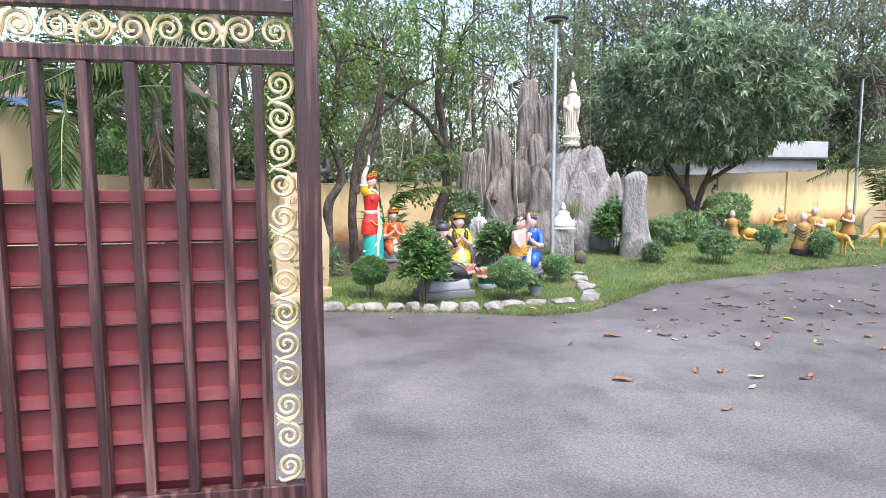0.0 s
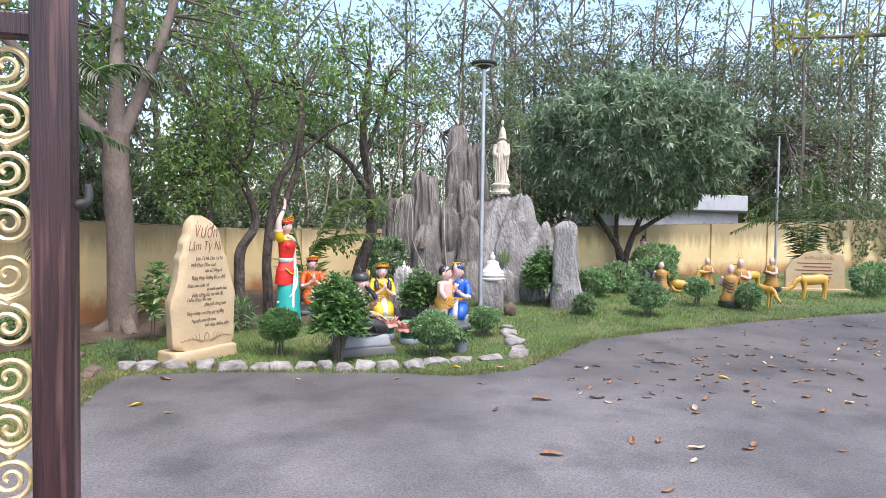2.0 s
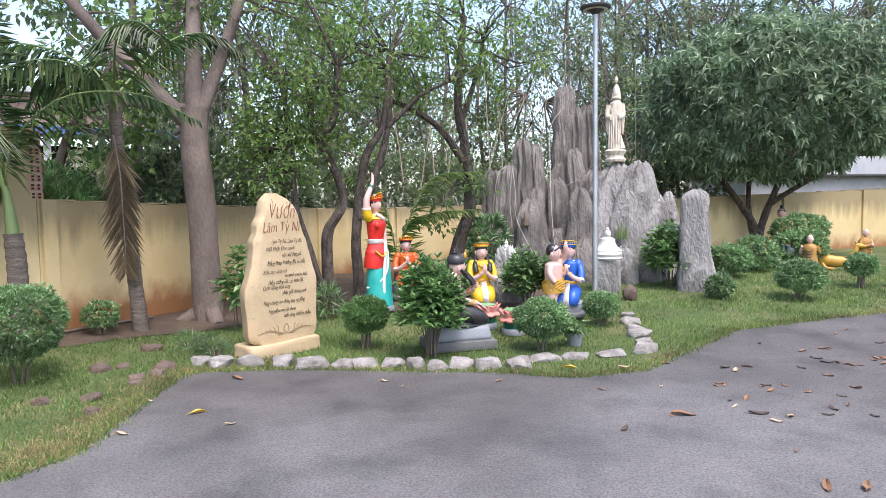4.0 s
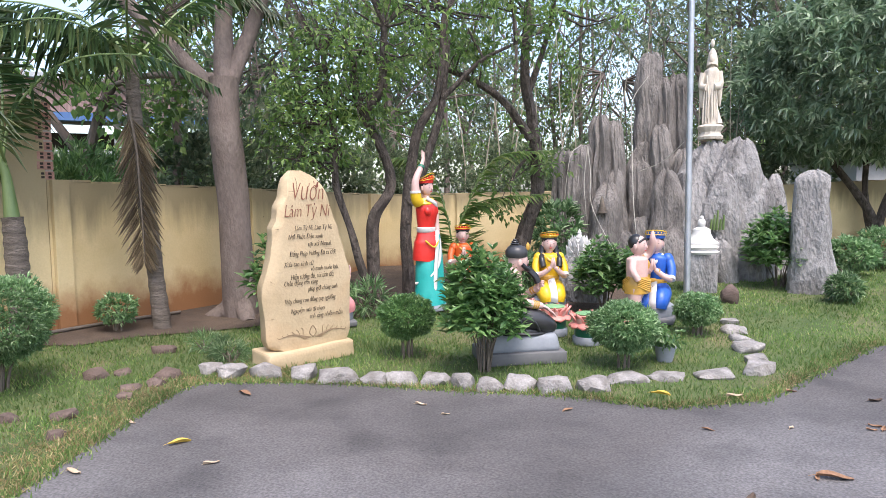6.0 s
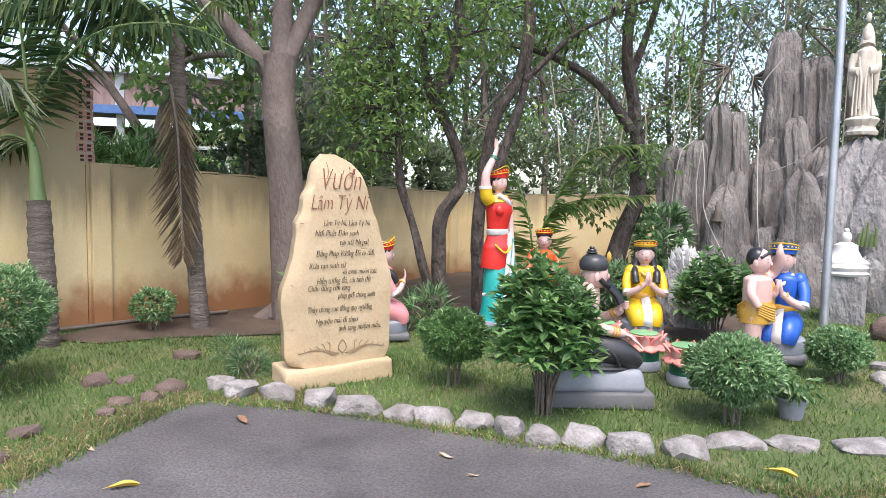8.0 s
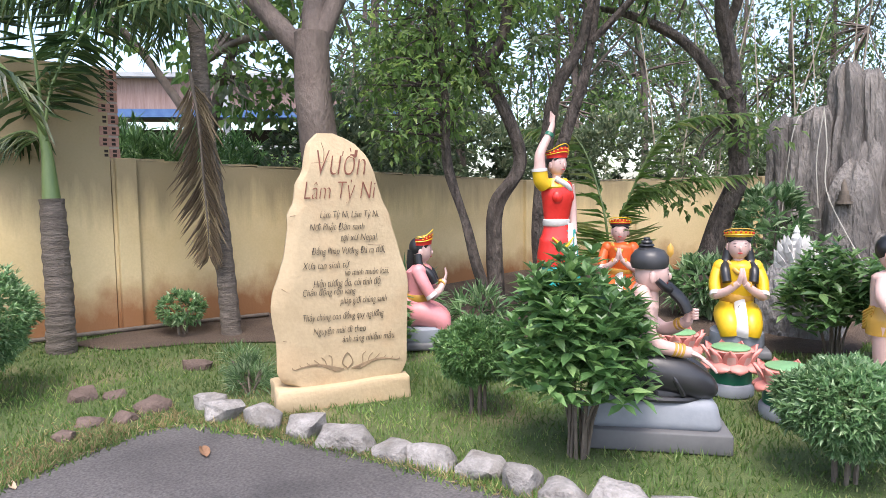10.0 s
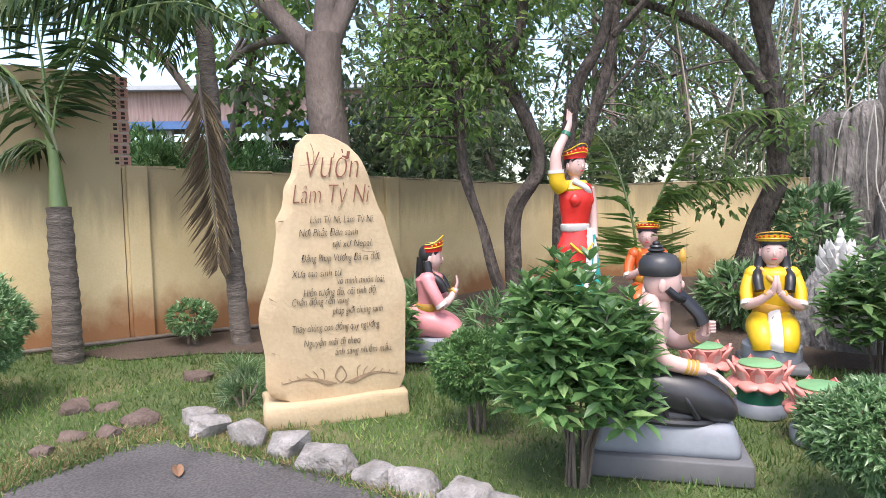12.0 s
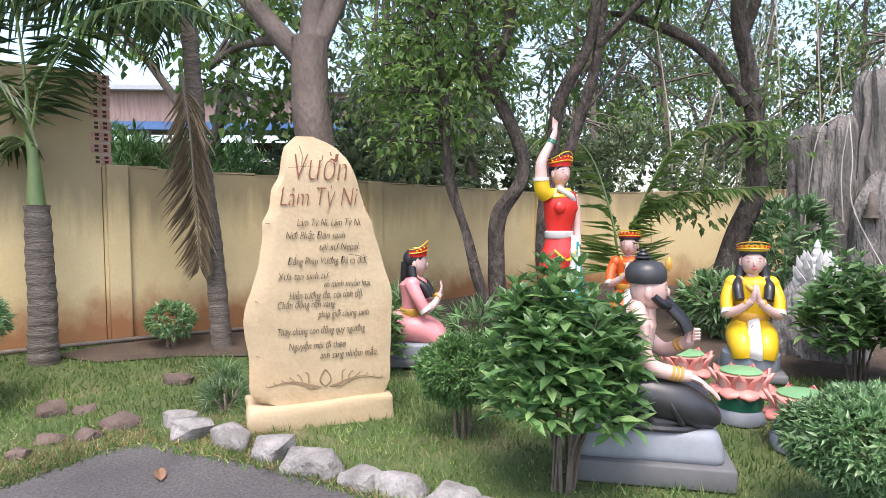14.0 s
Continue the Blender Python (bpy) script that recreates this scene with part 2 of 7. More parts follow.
def darker_strip(m):
    """A darker, browner strip of asphalt with a ragged border that runs along the lawn."""
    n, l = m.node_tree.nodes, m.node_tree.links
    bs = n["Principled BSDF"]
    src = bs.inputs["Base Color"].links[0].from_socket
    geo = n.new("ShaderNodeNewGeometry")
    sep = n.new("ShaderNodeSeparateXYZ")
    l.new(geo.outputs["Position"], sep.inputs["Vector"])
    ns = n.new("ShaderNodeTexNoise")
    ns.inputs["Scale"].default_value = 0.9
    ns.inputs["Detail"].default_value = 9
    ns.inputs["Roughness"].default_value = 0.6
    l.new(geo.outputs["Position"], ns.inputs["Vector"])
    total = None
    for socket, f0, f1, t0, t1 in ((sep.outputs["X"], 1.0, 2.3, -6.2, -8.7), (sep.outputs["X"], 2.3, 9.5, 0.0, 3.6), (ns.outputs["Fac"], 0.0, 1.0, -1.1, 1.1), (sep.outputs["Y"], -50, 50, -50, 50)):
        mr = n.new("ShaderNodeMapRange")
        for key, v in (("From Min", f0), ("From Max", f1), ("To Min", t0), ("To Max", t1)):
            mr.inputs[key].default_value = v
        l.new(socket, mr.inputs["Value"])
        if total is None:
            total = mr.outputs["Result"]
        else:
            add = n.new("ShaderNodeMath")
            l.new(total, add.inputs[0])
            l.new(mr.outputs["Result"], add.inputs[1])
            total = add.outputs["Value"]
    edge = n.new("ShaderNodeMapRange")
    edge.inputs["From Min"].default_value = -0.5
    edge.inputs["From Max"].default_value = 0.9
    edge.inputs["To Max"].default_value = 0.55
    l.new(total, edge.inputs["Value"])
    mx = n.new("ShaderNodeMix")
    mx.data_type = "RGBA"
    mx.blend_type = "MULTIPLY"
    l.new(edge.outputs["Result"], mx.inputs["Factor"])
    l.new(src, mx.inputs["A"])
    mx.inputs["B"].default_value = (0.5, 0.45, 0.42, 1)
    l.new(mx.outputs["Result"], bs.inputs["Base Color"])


darker_strip(ASPHALT)


def damp(m):
    """Rising damp: an uneven rusty tide mark low on the plaster, with moss-grey runs from the top."""
    n, l = m.node_tree.nodes, m.node_tree.links
    bs = n["Principled BSDF"]
    src = bs.inputs["Base Color"].links[0].from_socket
    geo = n.new("ShaderNodeNewGeometry")
    sep = n.new("ShaderNodeSeparateXYZ")
    l.new(geo.outputs["Position"], sep.inputs["Vector"])
    last = src
    for col, scale, stretch, lo, hi, amt in (((0.27, 0.105, 0.035), 2.4, (1, 1, 0.7), 0.85, 0.0, 0.9), ((0.17, 0.14, 0.085), 5.0, (1, 1, 0.12), 0.95, 1.9, 0.7)):
        mp = n.new("ShaderNodeMapping")
        mp.inputs["Scale"].default_value = stretch
        l.new(geo.outputs["Position"], mp.inputs["Vector"])
        ns = n.new("ShaderNodeTexNoise")
        ns.inputs["Scale"].default_value = scale
        ns.inputs["Detail"].default_value = 7
        ns.inputs["Roughness"].default_value = 0.65
        l.new(mp.outputs["Vector"], ns.inputs["Vector"])
        hgt = n.new("ShaderNodeMapRange")
        hgt.inputs["From Min"].default_value = lo
        hgt.inputs["From Max"].default_value = hi
        l.new(sep.outputs["Z"], hgt.inputs["Value"])
        mul = n.new("ShaderNodeMath")
        mul.operation = "ADD"
        l.new(ns.outputs["Fac"], mul.inputs[0])
        l.new(hgt.outputs["Result"], mul.inputs[1])
        edge = n.new("ShaderNodeMapRange")
        edge.inputs["From Min"].default_value = 0.72
        edge.inputs["From Max"].default_value = 1.2
        edge.inputs["To Max"].default_value = amt
        l.new(mul.outputs["Value"], edge.inputs["Value"])
        mx = n.new("ShaderNodeMix")
        mx.data_type = "RGBA"
        l.new(edge.outputs["Result"], mx.inputs["Factor"])
        l.new(last, mx.inputs["A"])
        mx.inputs["B"].default_value = (*col, 1)
        last = mx.outputs["Result"]
    l.new(last, bs.inputs["Base Color"])


damp(PLASTER)
WALLCAP = surface("weathered_cap", (0.16, 0.14, 0.10), (0.40, 0.31, 0.16), 4.0, 0.9, 40, 0.3, 0.4)
BRICK = surface("hollow_brick", (0.26, 0.13, 0.10), (0.36, 0.21, 0.16), 6.0, 0.9, 60, 0.25, 0.4)
MORTAR = surface("mortar", (0.24, 0.21, 0.18), (0.33, 0.29, 0.25), 6.0, 0.95, 60, 0.25, 0.5)
# near-black colour for the shade inside brick holes and the open farmhouse
INNER_SHADE = surface("inner_shade", (0.02, 0.015, 0.012), (0.03, 0.02, 0.016), 6.0, 0.95, 60, 0.2, 0.0)
SANDSTONE = surface("sandstone", (0.40, 0.305, 0.18), (0.50, 0.39, 0.245), 1.6, 0.8, 40, 0.12, 0.35, stain=(0.43, 0.26, 0.13), stain_scale=2.3, stain_amt=0.35)
CRACK = surface("stone_crack", (0.20, 0.14, 0.08), (0.28, 0.2, 0.12), 8.0, 0.9, 60, 0.2, 0.0)
CARVED = surface("carved_letters", (0.16, 0.05, 0.03), (0.22, 0.08, 0.05), 9.0, 0.7, 60, 0.2, 0.1)
INK = surface("black_letters", (0.025, 0.018, 0.015), (0.05, 0.035, 0.025), 9.0, 0.7, 60, 0.2, 0.0)
GATE_WOOD = surface("gate_brown_paint", (0.018, 0.0075, 0.009), (0.055, 0.022, 0.024), 12.0, 0.4, 70, 0.6, 0.7, stretch=(2.6, 2.6, 0.14), stain=(0.22, 0.115, 0.10), stain_scale=13, stain_amt=0.8, bump_dist=0.004)
GATE_RED = surface("gate_red_panel", (0.115, 0.018, 0.024), (0.155, 0.03, 0.036), 2.5, 0.5, 50, 0.12, 0.1, stain=(0.26, 0.09, 0.09), stain_scale=4, stain_amt=0.3)
GOLD = surface("gold_paint_on_iron", (0.56, 0.43, 0.21), (0.74, 0.62, 0.38), 14.0, 0.4, 90, 0.25, 0.2, metal=0.35, stain=(0.24, 0.14, 0.05), stain_scale=9, stain_amt=0.5)
GALV = surface("galvanised_steel", (0.36, 0.38, 0.40), (0.48, 0.50, 0.52), 5.0, 0.45, 60, 0.1, 0.1, metal=0.7)
DARK_METAL = surface("dark_metal", (0.03, 0.03, 0.033), (0.06, 0.06, 0.06), 5.0, 0.5, 60, 0.1, 0.1)
LENS = surface("lamp_lens", (0.5, 0.5, 0.46), (0.6, 0.6, 0.56), 5.0, 0.3, 60, 0.05, 0.0)
KERBSTONE = surface("pale_kerb_stone", (0.15, 0.14, 0.13), (0.33, 0.31, 0.295), 7.0, 0.85, 50, 0.35, 0.7, stain=(0.14, 0.12, 0.10), stain_scale=9, stain_amt=0.6, island=0.12, bump_dist=0.02)
BROWNSTONE = surface("brown_field_stone", (0.08, 0.055, 0.045), (0.15, 0.105, 0.088), 7.0, 0.9, 50, 0.35, 0.7, island=0.1, bump_dist=0.02)


# ---------- ground, yard, lawn ----------
def sheet(name, outline, dz, material, label, category):
    """A sheet that follows the ground inside an outline."""
    bm = bmesh.new()
    vs = [bm.verts.new((x, y, 0)) for x, y in outline]
    for tri in tessellate_polygon([[Vector((x, y, 0)) for x, y in outline]]):
        bm.faces.new([vs[k] for k in tri])
    for yy in (10.0, 10.6, 11.2, 12.0, 13.0, 14.0, 15.0):
        g = bm.verts[:] + bm.edges[:] + bm.faces[:]
        bmesh.ops.bisect_plane(bm, geom=g, plane_co=(0, yy, 0), plane_no=(0, 1, 0))
    for xx in (-8.17, -6.0, -5.0, -4.5, -4.0):
        g = bm.verts[:] + bm.edges[:] + bm.faces[:]
        bmesh.ops.bisect_plane(bm, geom=g, plane_co=(xx, 0, 0), plane_no=(1, 0, 0))
    bm.normal_update()
    for f in bm.faces:
        if f.normal.z < 0:
            f.normal_flip()
    for v in bm.verts:
        v.co.z = gz(v.co.x, v.co.y) + dz
    return solid(name, bm, material, label, category, kind="structure", smooth=False)


SCRUB = surface("scrub_ground", (0.05, 0.075, 0.022), (0.13, 0.13, 0.05), 0.5, 0.95, 12, 0.5, 0.6, stain=(0.16, 0.12, 0.07), stain_scale=0.3, stain_amt=0.5, bump_dist=0.05)
sheet("ground", [(-600, -600), (600, -600), (600, 600), (-600, 600)], -0.06, SCRUB, "rough scrubby ground outside the yard", "ground")
LAWN = [(-2.5, 4.2), (-2.14, 4.96), (-1.96, 5.7), (-2.17, 6.32), (-2.42, 7.05), (-2.6, 7.7), (-2.52, 7.98), (-2.2, 8.08), (-1.75, 8.24), (-1.1, 8.38),
        (-0.3, 8.46), (0.3, 8.6), (0.8, 8.62), (1.4, 8.58), (2.09, 9.02), (2.48, 9.83), (3.31, 11.21), (4.62, 12.05), (6.04, 12.9), (7.62, 13.7), (10.4, 15.0), (14, 16.9), (20, 19),
        (20, 32.8), (0.2, 17.75), (-4.4, 14.95), (-5.4, 9.0), (-6.6, 3.0), (-3.6, 3.0)]
YARD = [(-6.8, -14), (30, -14), (30, 36), (20, 33.0), (0.2, 17.9), (-4.5, 15.05), (-5.5, 9.0), (-6.8, 3.0)]
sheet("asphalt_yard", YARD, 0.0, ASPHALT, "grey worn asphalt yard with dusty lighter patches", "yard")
sheet("lawn", LAWN, 0.006, TURF, "short green lawn with dry straw-coloured edges", "lawn")
BED = [(-5.4, 9.0), (-5.25, 8.2), (-4.75, 8.45), (-4.5, 9.1), (-3.9, 9.9), (-3.2, 10.5), (-2.4, 11.0), (-1.7, 11.4), (-1.0, 11.9), (-0.35, 11.6), (0.6, 12.2), (0.8, 14.2), (1.6, 15.5), (1.5, 18.7), (0.2, 17.75), (-4.4, 14.95)]
sheet("soil_bed", BED, 0.02, SOIL, "bare brown soil bed along the wall", "soil")


# ---------- boundary walls ----------
def wall_run(name, a, b, top0, top1, thick, label, pillars=(), cap=True, z0=-0.25):
    a, b = Vector((*a, 0)), Vector((*b, 0))
    d = (b - a)
    ang = math.atan2(d.y, d.x)
    length = d.length
    base = thing(name, Matrix.Translation((a.x, a.y, 0)) @ Matrix.Rotation(ang, 4, "Z"), label, "wall", kind="structure")
    n = max(2, int(length / 0.5))
    bm = bmesh.new()
    rows = []
    for i in range(n + 1):
        x = length * i / n
        p = a + d * (i / n)
        top = top0 + (top1 - top0) * i / n + 0.012 * noise.noise(Vector((x * 1.3, 0, top0)))
        rows.append([bm.verts.new((x, y, z)) for y, z in ((-thick / 2, z0), (-thick / 2, top), (thick / 2, top), (thick / 2, z0))])
    for r, s in zip(rows, rows[1:]):
        for k in range(3):
            bm.faces.new((r[k], s[k], s[k + 1], r[k + 1]))
    bm.faces.new(rows[0]), bm.faces.new(rows[-1][::-1])
    bmesh.ops.recalc_face_normals(bm, faces=bm.faces)
    part("wall_panel", bm, PLASTER, base, smooth=False)
    for x in pillars:
        p = a + d * (x / length)
        bm = bmesh.new()
        hh = top0 + (top1 - top0) * x / length + 0.02
        box(bm, (x, -0.03, (hh + z0) / 2), (0.2, thick + 0.07, hh - z0), 0.008)
        part("pillar", bm, PLASTER, base, smooth=False)
    if cap:
        bm = bmesh.new()
        for i in range(n):
            x = length * (i + 0.5) / n
            p = a + d * ((i + 0.5) / n)
            box(bm, (x, 0, top0 + (top1 - top0) * (i + 0.5) / n + 0.012), (length / n + 0.002, thick + 0.012, 0.022 + 0.01 * noise.noise(Vector((x * 2, 5, 0)))))
        part("coping", bm, WALLCAP, base, "weather-blackened mortar coping", smooth=False)
    return base


wall_run("wall_left", (-5.54, 8.8), (-4.45, 15.0), 1.85, 1.65, 0.16, "yellow plastered garden wall with rain stains and mossy top", (0.13, 3.15, 6.15))
wall_run("wall_back", (-4.45, 15.05), (0.2, 17.9), 1.64, 1.68, 0.16, "yellow plastered back wall with pillars and stained top", (0.12, 1.75, 3.6))
wall_run("wall_back_right", (0.2, 17.9), (20.0, 33.07), 1.66, 2.36, 0.16, "yellow plastered back wall with pillars and stained top", (1.2, 4.4, 7.7, 11.0, 14.3, 17.6))
wall_run("wall_tall", (-6.9, 1.2), (-5.541, 8.792), 2.78, 2.78, 0.16, "taller yellow plastered wall with a raw brick end", cap=False)
wall_run("wall_right", (30, -14), (30, 36), 2.2, 2.2, 0.2, "plain yellow wall that closes the yard", cap=False)
wall_run("wall_gate_side", (-6.9, 1.2), (-9.0, -14), 2.2, 2.2, 0.2, "plain yellow wall that closes the yard", cap=False)

# raw brick end of the tall wall
brick_end = thing("brick_wall_end", pose(-5.54, 8.8, 1.86, 0, 0, math.degrees(math.atan2(7.71, 1.38))), "raw reddish hollow bricks at the end of the taller wall", "brickwork", kind="structure")
bm = bmesh.new()
box(bm, (0, 0, 0.44), (0.17, 0.15, 0.92))
part("mortar_core", bm, MORTAR, brick_end, smooth=False)
bm = bmesh.new()
box(bm, (0, 0, 0), (0.186, 0.165, 0.092), 0.004)
brick_me = mesh_of("brick", bm, BRICK, False)
# thin plates on the brick faces paint the shade inside the holes
bm = bmesh.new()
for sx in (-1, 1):
    for sz in (-1, 1):
        box(bm, (0.0945, sx * 0.036, sz * 0.021), (0.004, 0.036, 0.027))
        box(bm, (sx * 0.04, -0.0835, sz * 0.021), (0.036, 0.004, 0.027))
hole_shade_me = mesh_of("hole_shade", bm, INNER_SHADE, False)
for i in range(8):
    b = new("brick", brick_me)
    b.parent = brick_end
    b.matrix_basis = pose(random.uniform(-0.006, 0.006), random.uniform(-0.004, 0.004), 0.055 + i * 0.114, 0, 0, random.uniform(-2, 2))
    hole_shade = new("holes", hole_shade_me)
    hole_shade.parent = b


# ---------- gate leaf standing open ----------
GX = Vector((-0.931, -0.364, 0))
gate = thing("gate_leaf", Matrix.Translation((1.106, 1.858, 0)) @ Matrix.Rotation(math.atan2(GX.y, GX.x), 4, "Z"), "open dark brown steel gate leaf with red slats and gold scrolls", "gate")
GW = 1.95


def gate_bar(name, x0, x1, z0, z1, d=0.05, y=0.0, mat=None, label=""):
    bm = bmesh.new()
    box(bm, ((x0 + x1) / 2, y, (z0 + z1) / 2), (x1 - x0, d, z1 - z0), 0.004)
    return part(name, bm, mat or GATE_WOOD, gate, label, smooth=False)


gate_bar("end_post", -0.034, 0.040, -0.01, 3.15, 0.07)
gate_bar("hinge_post", GW, GW + 0.1, -0.03, 3.15, 0.07)
for z0, z1 in ((0.02, 0.09), (0.575, 0.625), (0.74, 0.792), (2.175, 2.222), (2.332, 2.375), (3.05, 3.11)):
    gate_bar("rail", 0.038, GW, z0, z1, 0.05)
for i in range(12):
    x = 0.139 + 0.1355 * i - (0.03 if i else 0.0)
    gate_bar("inner_stile" if i == 0 else "bar", x, x + 0.033, 0.792, 2.175, 0.045)
    gate_bar("upper_bar", x, x + 0.033, 2.375, 3.05, 0.045)


def scroll(bm, cx, cz, r, spin, turns=1.9, ph=0.0, t=0.0075, y=0.0):
    """A flat iron scroll, wound inwards, with a small leaf at its outer end."""
    pts = []
    for k in range(26):
        f = k / 25
        a = ph + spin * f * turns * 2 * math.pi
        rr = r * (1 - 0.86 * f)
        pts.append((cx + rr * math.cos(a), y, cz + rr * math.sin(a)))
    tube(bm, pts, t, t * 0.75, 6, n=52)
    a = ph
    tube(bm, [(cx + r * math.cos(a), y, cz + r * math.sin(a)), (cx + r * 1.25 * math.cos(a - spin * 0.45), y, cz + r * 1.25 * math.sin(a - spin * 0.45)),
              (cx + r * 1.5 * math.cos(a - spin * 0.6), y, cz + r * 1.35 * math.sin(a - spin * 0.9))], t * 1.25, t * 0.4, 6, n=8)


def scroll_panel(x0, z0, length, vertical):
    n = max(2, round(length / 0.108))
    step = length / n
    for i in range(n):
        bm = bmesh.new()
        s = 1 if i % 2 else -1
        u = (i + 0.5) * step
        cx, cz = (x0, z0 + u) if vertical else (x0 + u, z0)
        scroll(bm, cx, cz, 0.045, s, ph=math.pi / 2 * s if vertical else (0 if s > 0 else math.pi), t=0.0068)
        if i % 3 == 2:
            ball(bm, (cx, 0, cz - step / 2) if vertical else (cx - step / 2, 0, cz), (0.012, 0.01, 0.016), sub=1)
            for q in (-1, 1):
                e = (cx + q * 0.042, 0, cz - step * 0.5 + 0.03) if vertical else (cx - step * 0.5 + 0.03, 0, cz + q * 0.042)
                c = (cx, 0, cz - step / 2) if vertical else (cx - step / 2, 0, cz)
                tube(bm, [c, ((c[0] + e[0]) / 2 + 0.006 * q, 0, (c[2] + e[2]) / 2), e], 0.009, 0.003, 6, n=6)
        part("scroll", bm, GOLD, gate, "gilded wrought scroll")


scroll_panel(0.09, 0.797, 1.373, True)
scroll_panel(0.09, 2.38, 0.665, True)
scroll_panel(0.045, 2.277, GW - 0.045, False)
scroll_panel(0.045, 0.682, GW - 0.045, False)
for i in range(8):
    z = 0.671 + i * 0.1342
    bm = bmesh.new()
    x0, x1 = 0.172, GW
    prof = [(0.030, z + 0.004), (0.004, z + 0.012), (0.010, z + 0.045), (0.030, z + 0.052), (0.030, z + 0.133), (0.05, z + 0.133), (0.05, z + 0.004)]
    ends = [[bm.verts.new((x, -0.022 - yy, zz)) for yy, zz in prof] for x in (x0, x1)]
    k = len(prof)
    for j in range(k):
        bm.faces.new((ends[0][j], ends[0][(j + 1) % k], ends[1][(j + 1) % k], ends[1][j]))
    bm.faces.new(ends[0][::-1]), bm.faces.new(ends[1])
    bmesh.ops.recalc_face_normals(bm, faces=bm.faces)
    part("slat", bm, GATE_RED, gate, smooth=False)
gate_bar("slat_cap", 0.172, GW, 1.746, 1.786, 0.06, -0.056, GATE_RED)
bm = bmesh.new()
tube(bm, [(-0.034, -0.01, 1.84), (-0.055, -0.01, 1.85), (-0.055, -0.01, 1.885)], 0.011, 0.009, 8)
part("latch", bm, DARK_METAL, gate)

# ---------- lamp posts ----------
def lamp_post(x, y, h, label):
    post = thing("garden_lamp", pose(x, y, gz(x, y)), label, "lamp post", "garden lamps")
    bm = bmesh.new()
    tube(bm, [(0, 0, -0.05), (0, 0, h)], 0.043, 0.034, 14, n=4)
    part("pole", bm, GALV, post)
    bm = bmesh.new()
    lathe(bm, [(0.0, h + 0.0), (0.05, h), (0.09, h + 0.05), (0.22, h + 0.075), (0.235, h + 0.09), (0.235, h + 0.115), (0.2, h + 0.13), (0.0, h + 0.135)], seg=28)
    part("lamp_head", bm, DARK_METAL, post)
    bm = bmesh.new()
    lathe(bm, [(0.0, h + 0.058), (0.085, h + 0.052), (0.19, h + 0.066), (0.0, h + 0.07)], seg=24)
    part("lens", bm, LENS, post)
    bm = bmesh.new()
    box(bm, (0, 0, 0.01), (0.2, 0.2, 0.03), 0.004)
    part("base_plate", bm, GALV, post)


lamp_post(1.47, 12.52, 4.52, "slim grey galvanised garden lamp post with round head")
lamp_post(10.36, 22.5, 4.55, "slim grey garden lamp post standing near the back wall")


# ---------- inscribed standing stone ----------
STELE = Matrix.Translation((-2.12, 8.94, gz(0, 0))) @ Matrix.Rotation(radians(63), 4, "Z") @ Matrix.Diagonal((0.93, 0.94, 0.95, 1))
stele = thing("inscribed_stone", STELE, "tall tan sandstone slab with carved brown and black writing", "standing stone")
# outline: height and left and right edges, the face looks along -y
SIL = [(0.13, -0.30, 0.43), (0.2, -0.45, 0.49), (0.27, -0.48, 0.52), (0.46, -0.485, 0.53), (0.6, -0.5, 0.535), (0.75, -0.52, 0.54), (0.85, -0.50, 0.54), (0.965, -0.46, 0.53), (1.12, -0.41, 0.49),
       (1.31, -0.38, 0.42), (1.43, -0.375, 0.40), (1.51, -0.33, 0.36), (1.66, -0.31, 0.30), (1.74, -0.26, 0.28), (1.86, -0.235, 0.235), (1.95, -0.21, 0.15), (1.99, -0.17, 0.07), (2.02, -0.14, -0.01)]
bm = bmesh.new()
rows = []
NX = 14
zs = np.linspace(0.13, 2.02, 52)
for z in zs:
    l_ = float(np.interp(z, [s[0] for s in SIL], [s[1] for s in SIL])) + 0.012 * noise.noise(Vector((z * 5, 1, 0)))
    r_ = float(np.interp(z, [s[0] for s in SIL], [s[2] for s in SIL])) + 0.012 * noise.noise(Vector((z * 5, 7, 0)))
    front = [(l_ + (r_ - l_) * i / NX, -0.13 + (0.05 if i == 0 else 0.02 if i == NX else 0)) for i in range(NX + 1)]
    back = [(r_ - 0.02, 0.05), (r_ - 0.10, 0.15), (l_ + 0.12, 0.16), (l_ + 0.02, 0.07)]
    cut = max(0.0, (z - 1.8)) * 0.25
    ring = []
    for x, y in front + back:
        w = 0.006 * noise.noise(Vector((x * 6, y * 6, z * 6)))
        if y > -0.12:
            w += 0.02 * noise.noise(Vector((x * 4, y * 4, z * 5)))
        ring.append(bm.verts.new((x, y + w + (cut if y < 0 else -cut), z)))
    rows.append(ring)
for a, b in zip(rows, rows[1:]):
    for k in range(len(a)):
        bm.faces.new((a[k], a[(k + 1) % len(a)], b[(k + 1) % len(a)], b[k]))
bm.faces.new(rows[0][::-1]), bm.faces.new(rows[-1])
part("slab", bm, SANDSTONE, stele)
bm = bmesh.new()
box(bm, (0.02, 0.02, 0.07), (1.04, 0.42, 0.2), 0.025)
bmesh.ops.subdivide_edges(bm, edges=bm.edges, cuts=3, use_grid_fill=True)
for v in bm.verts:
    v.co += Vector((noise.noise(v.co * 6), noise.noise(v.co * 6 + Vector((3, 0, 0))), noise.noise(v.co * 6 + Vector((0, 5, 0))))) * 0.02
part("foot_block", bm, SANDSTONE, stele, "rough sandstone block under the slab")


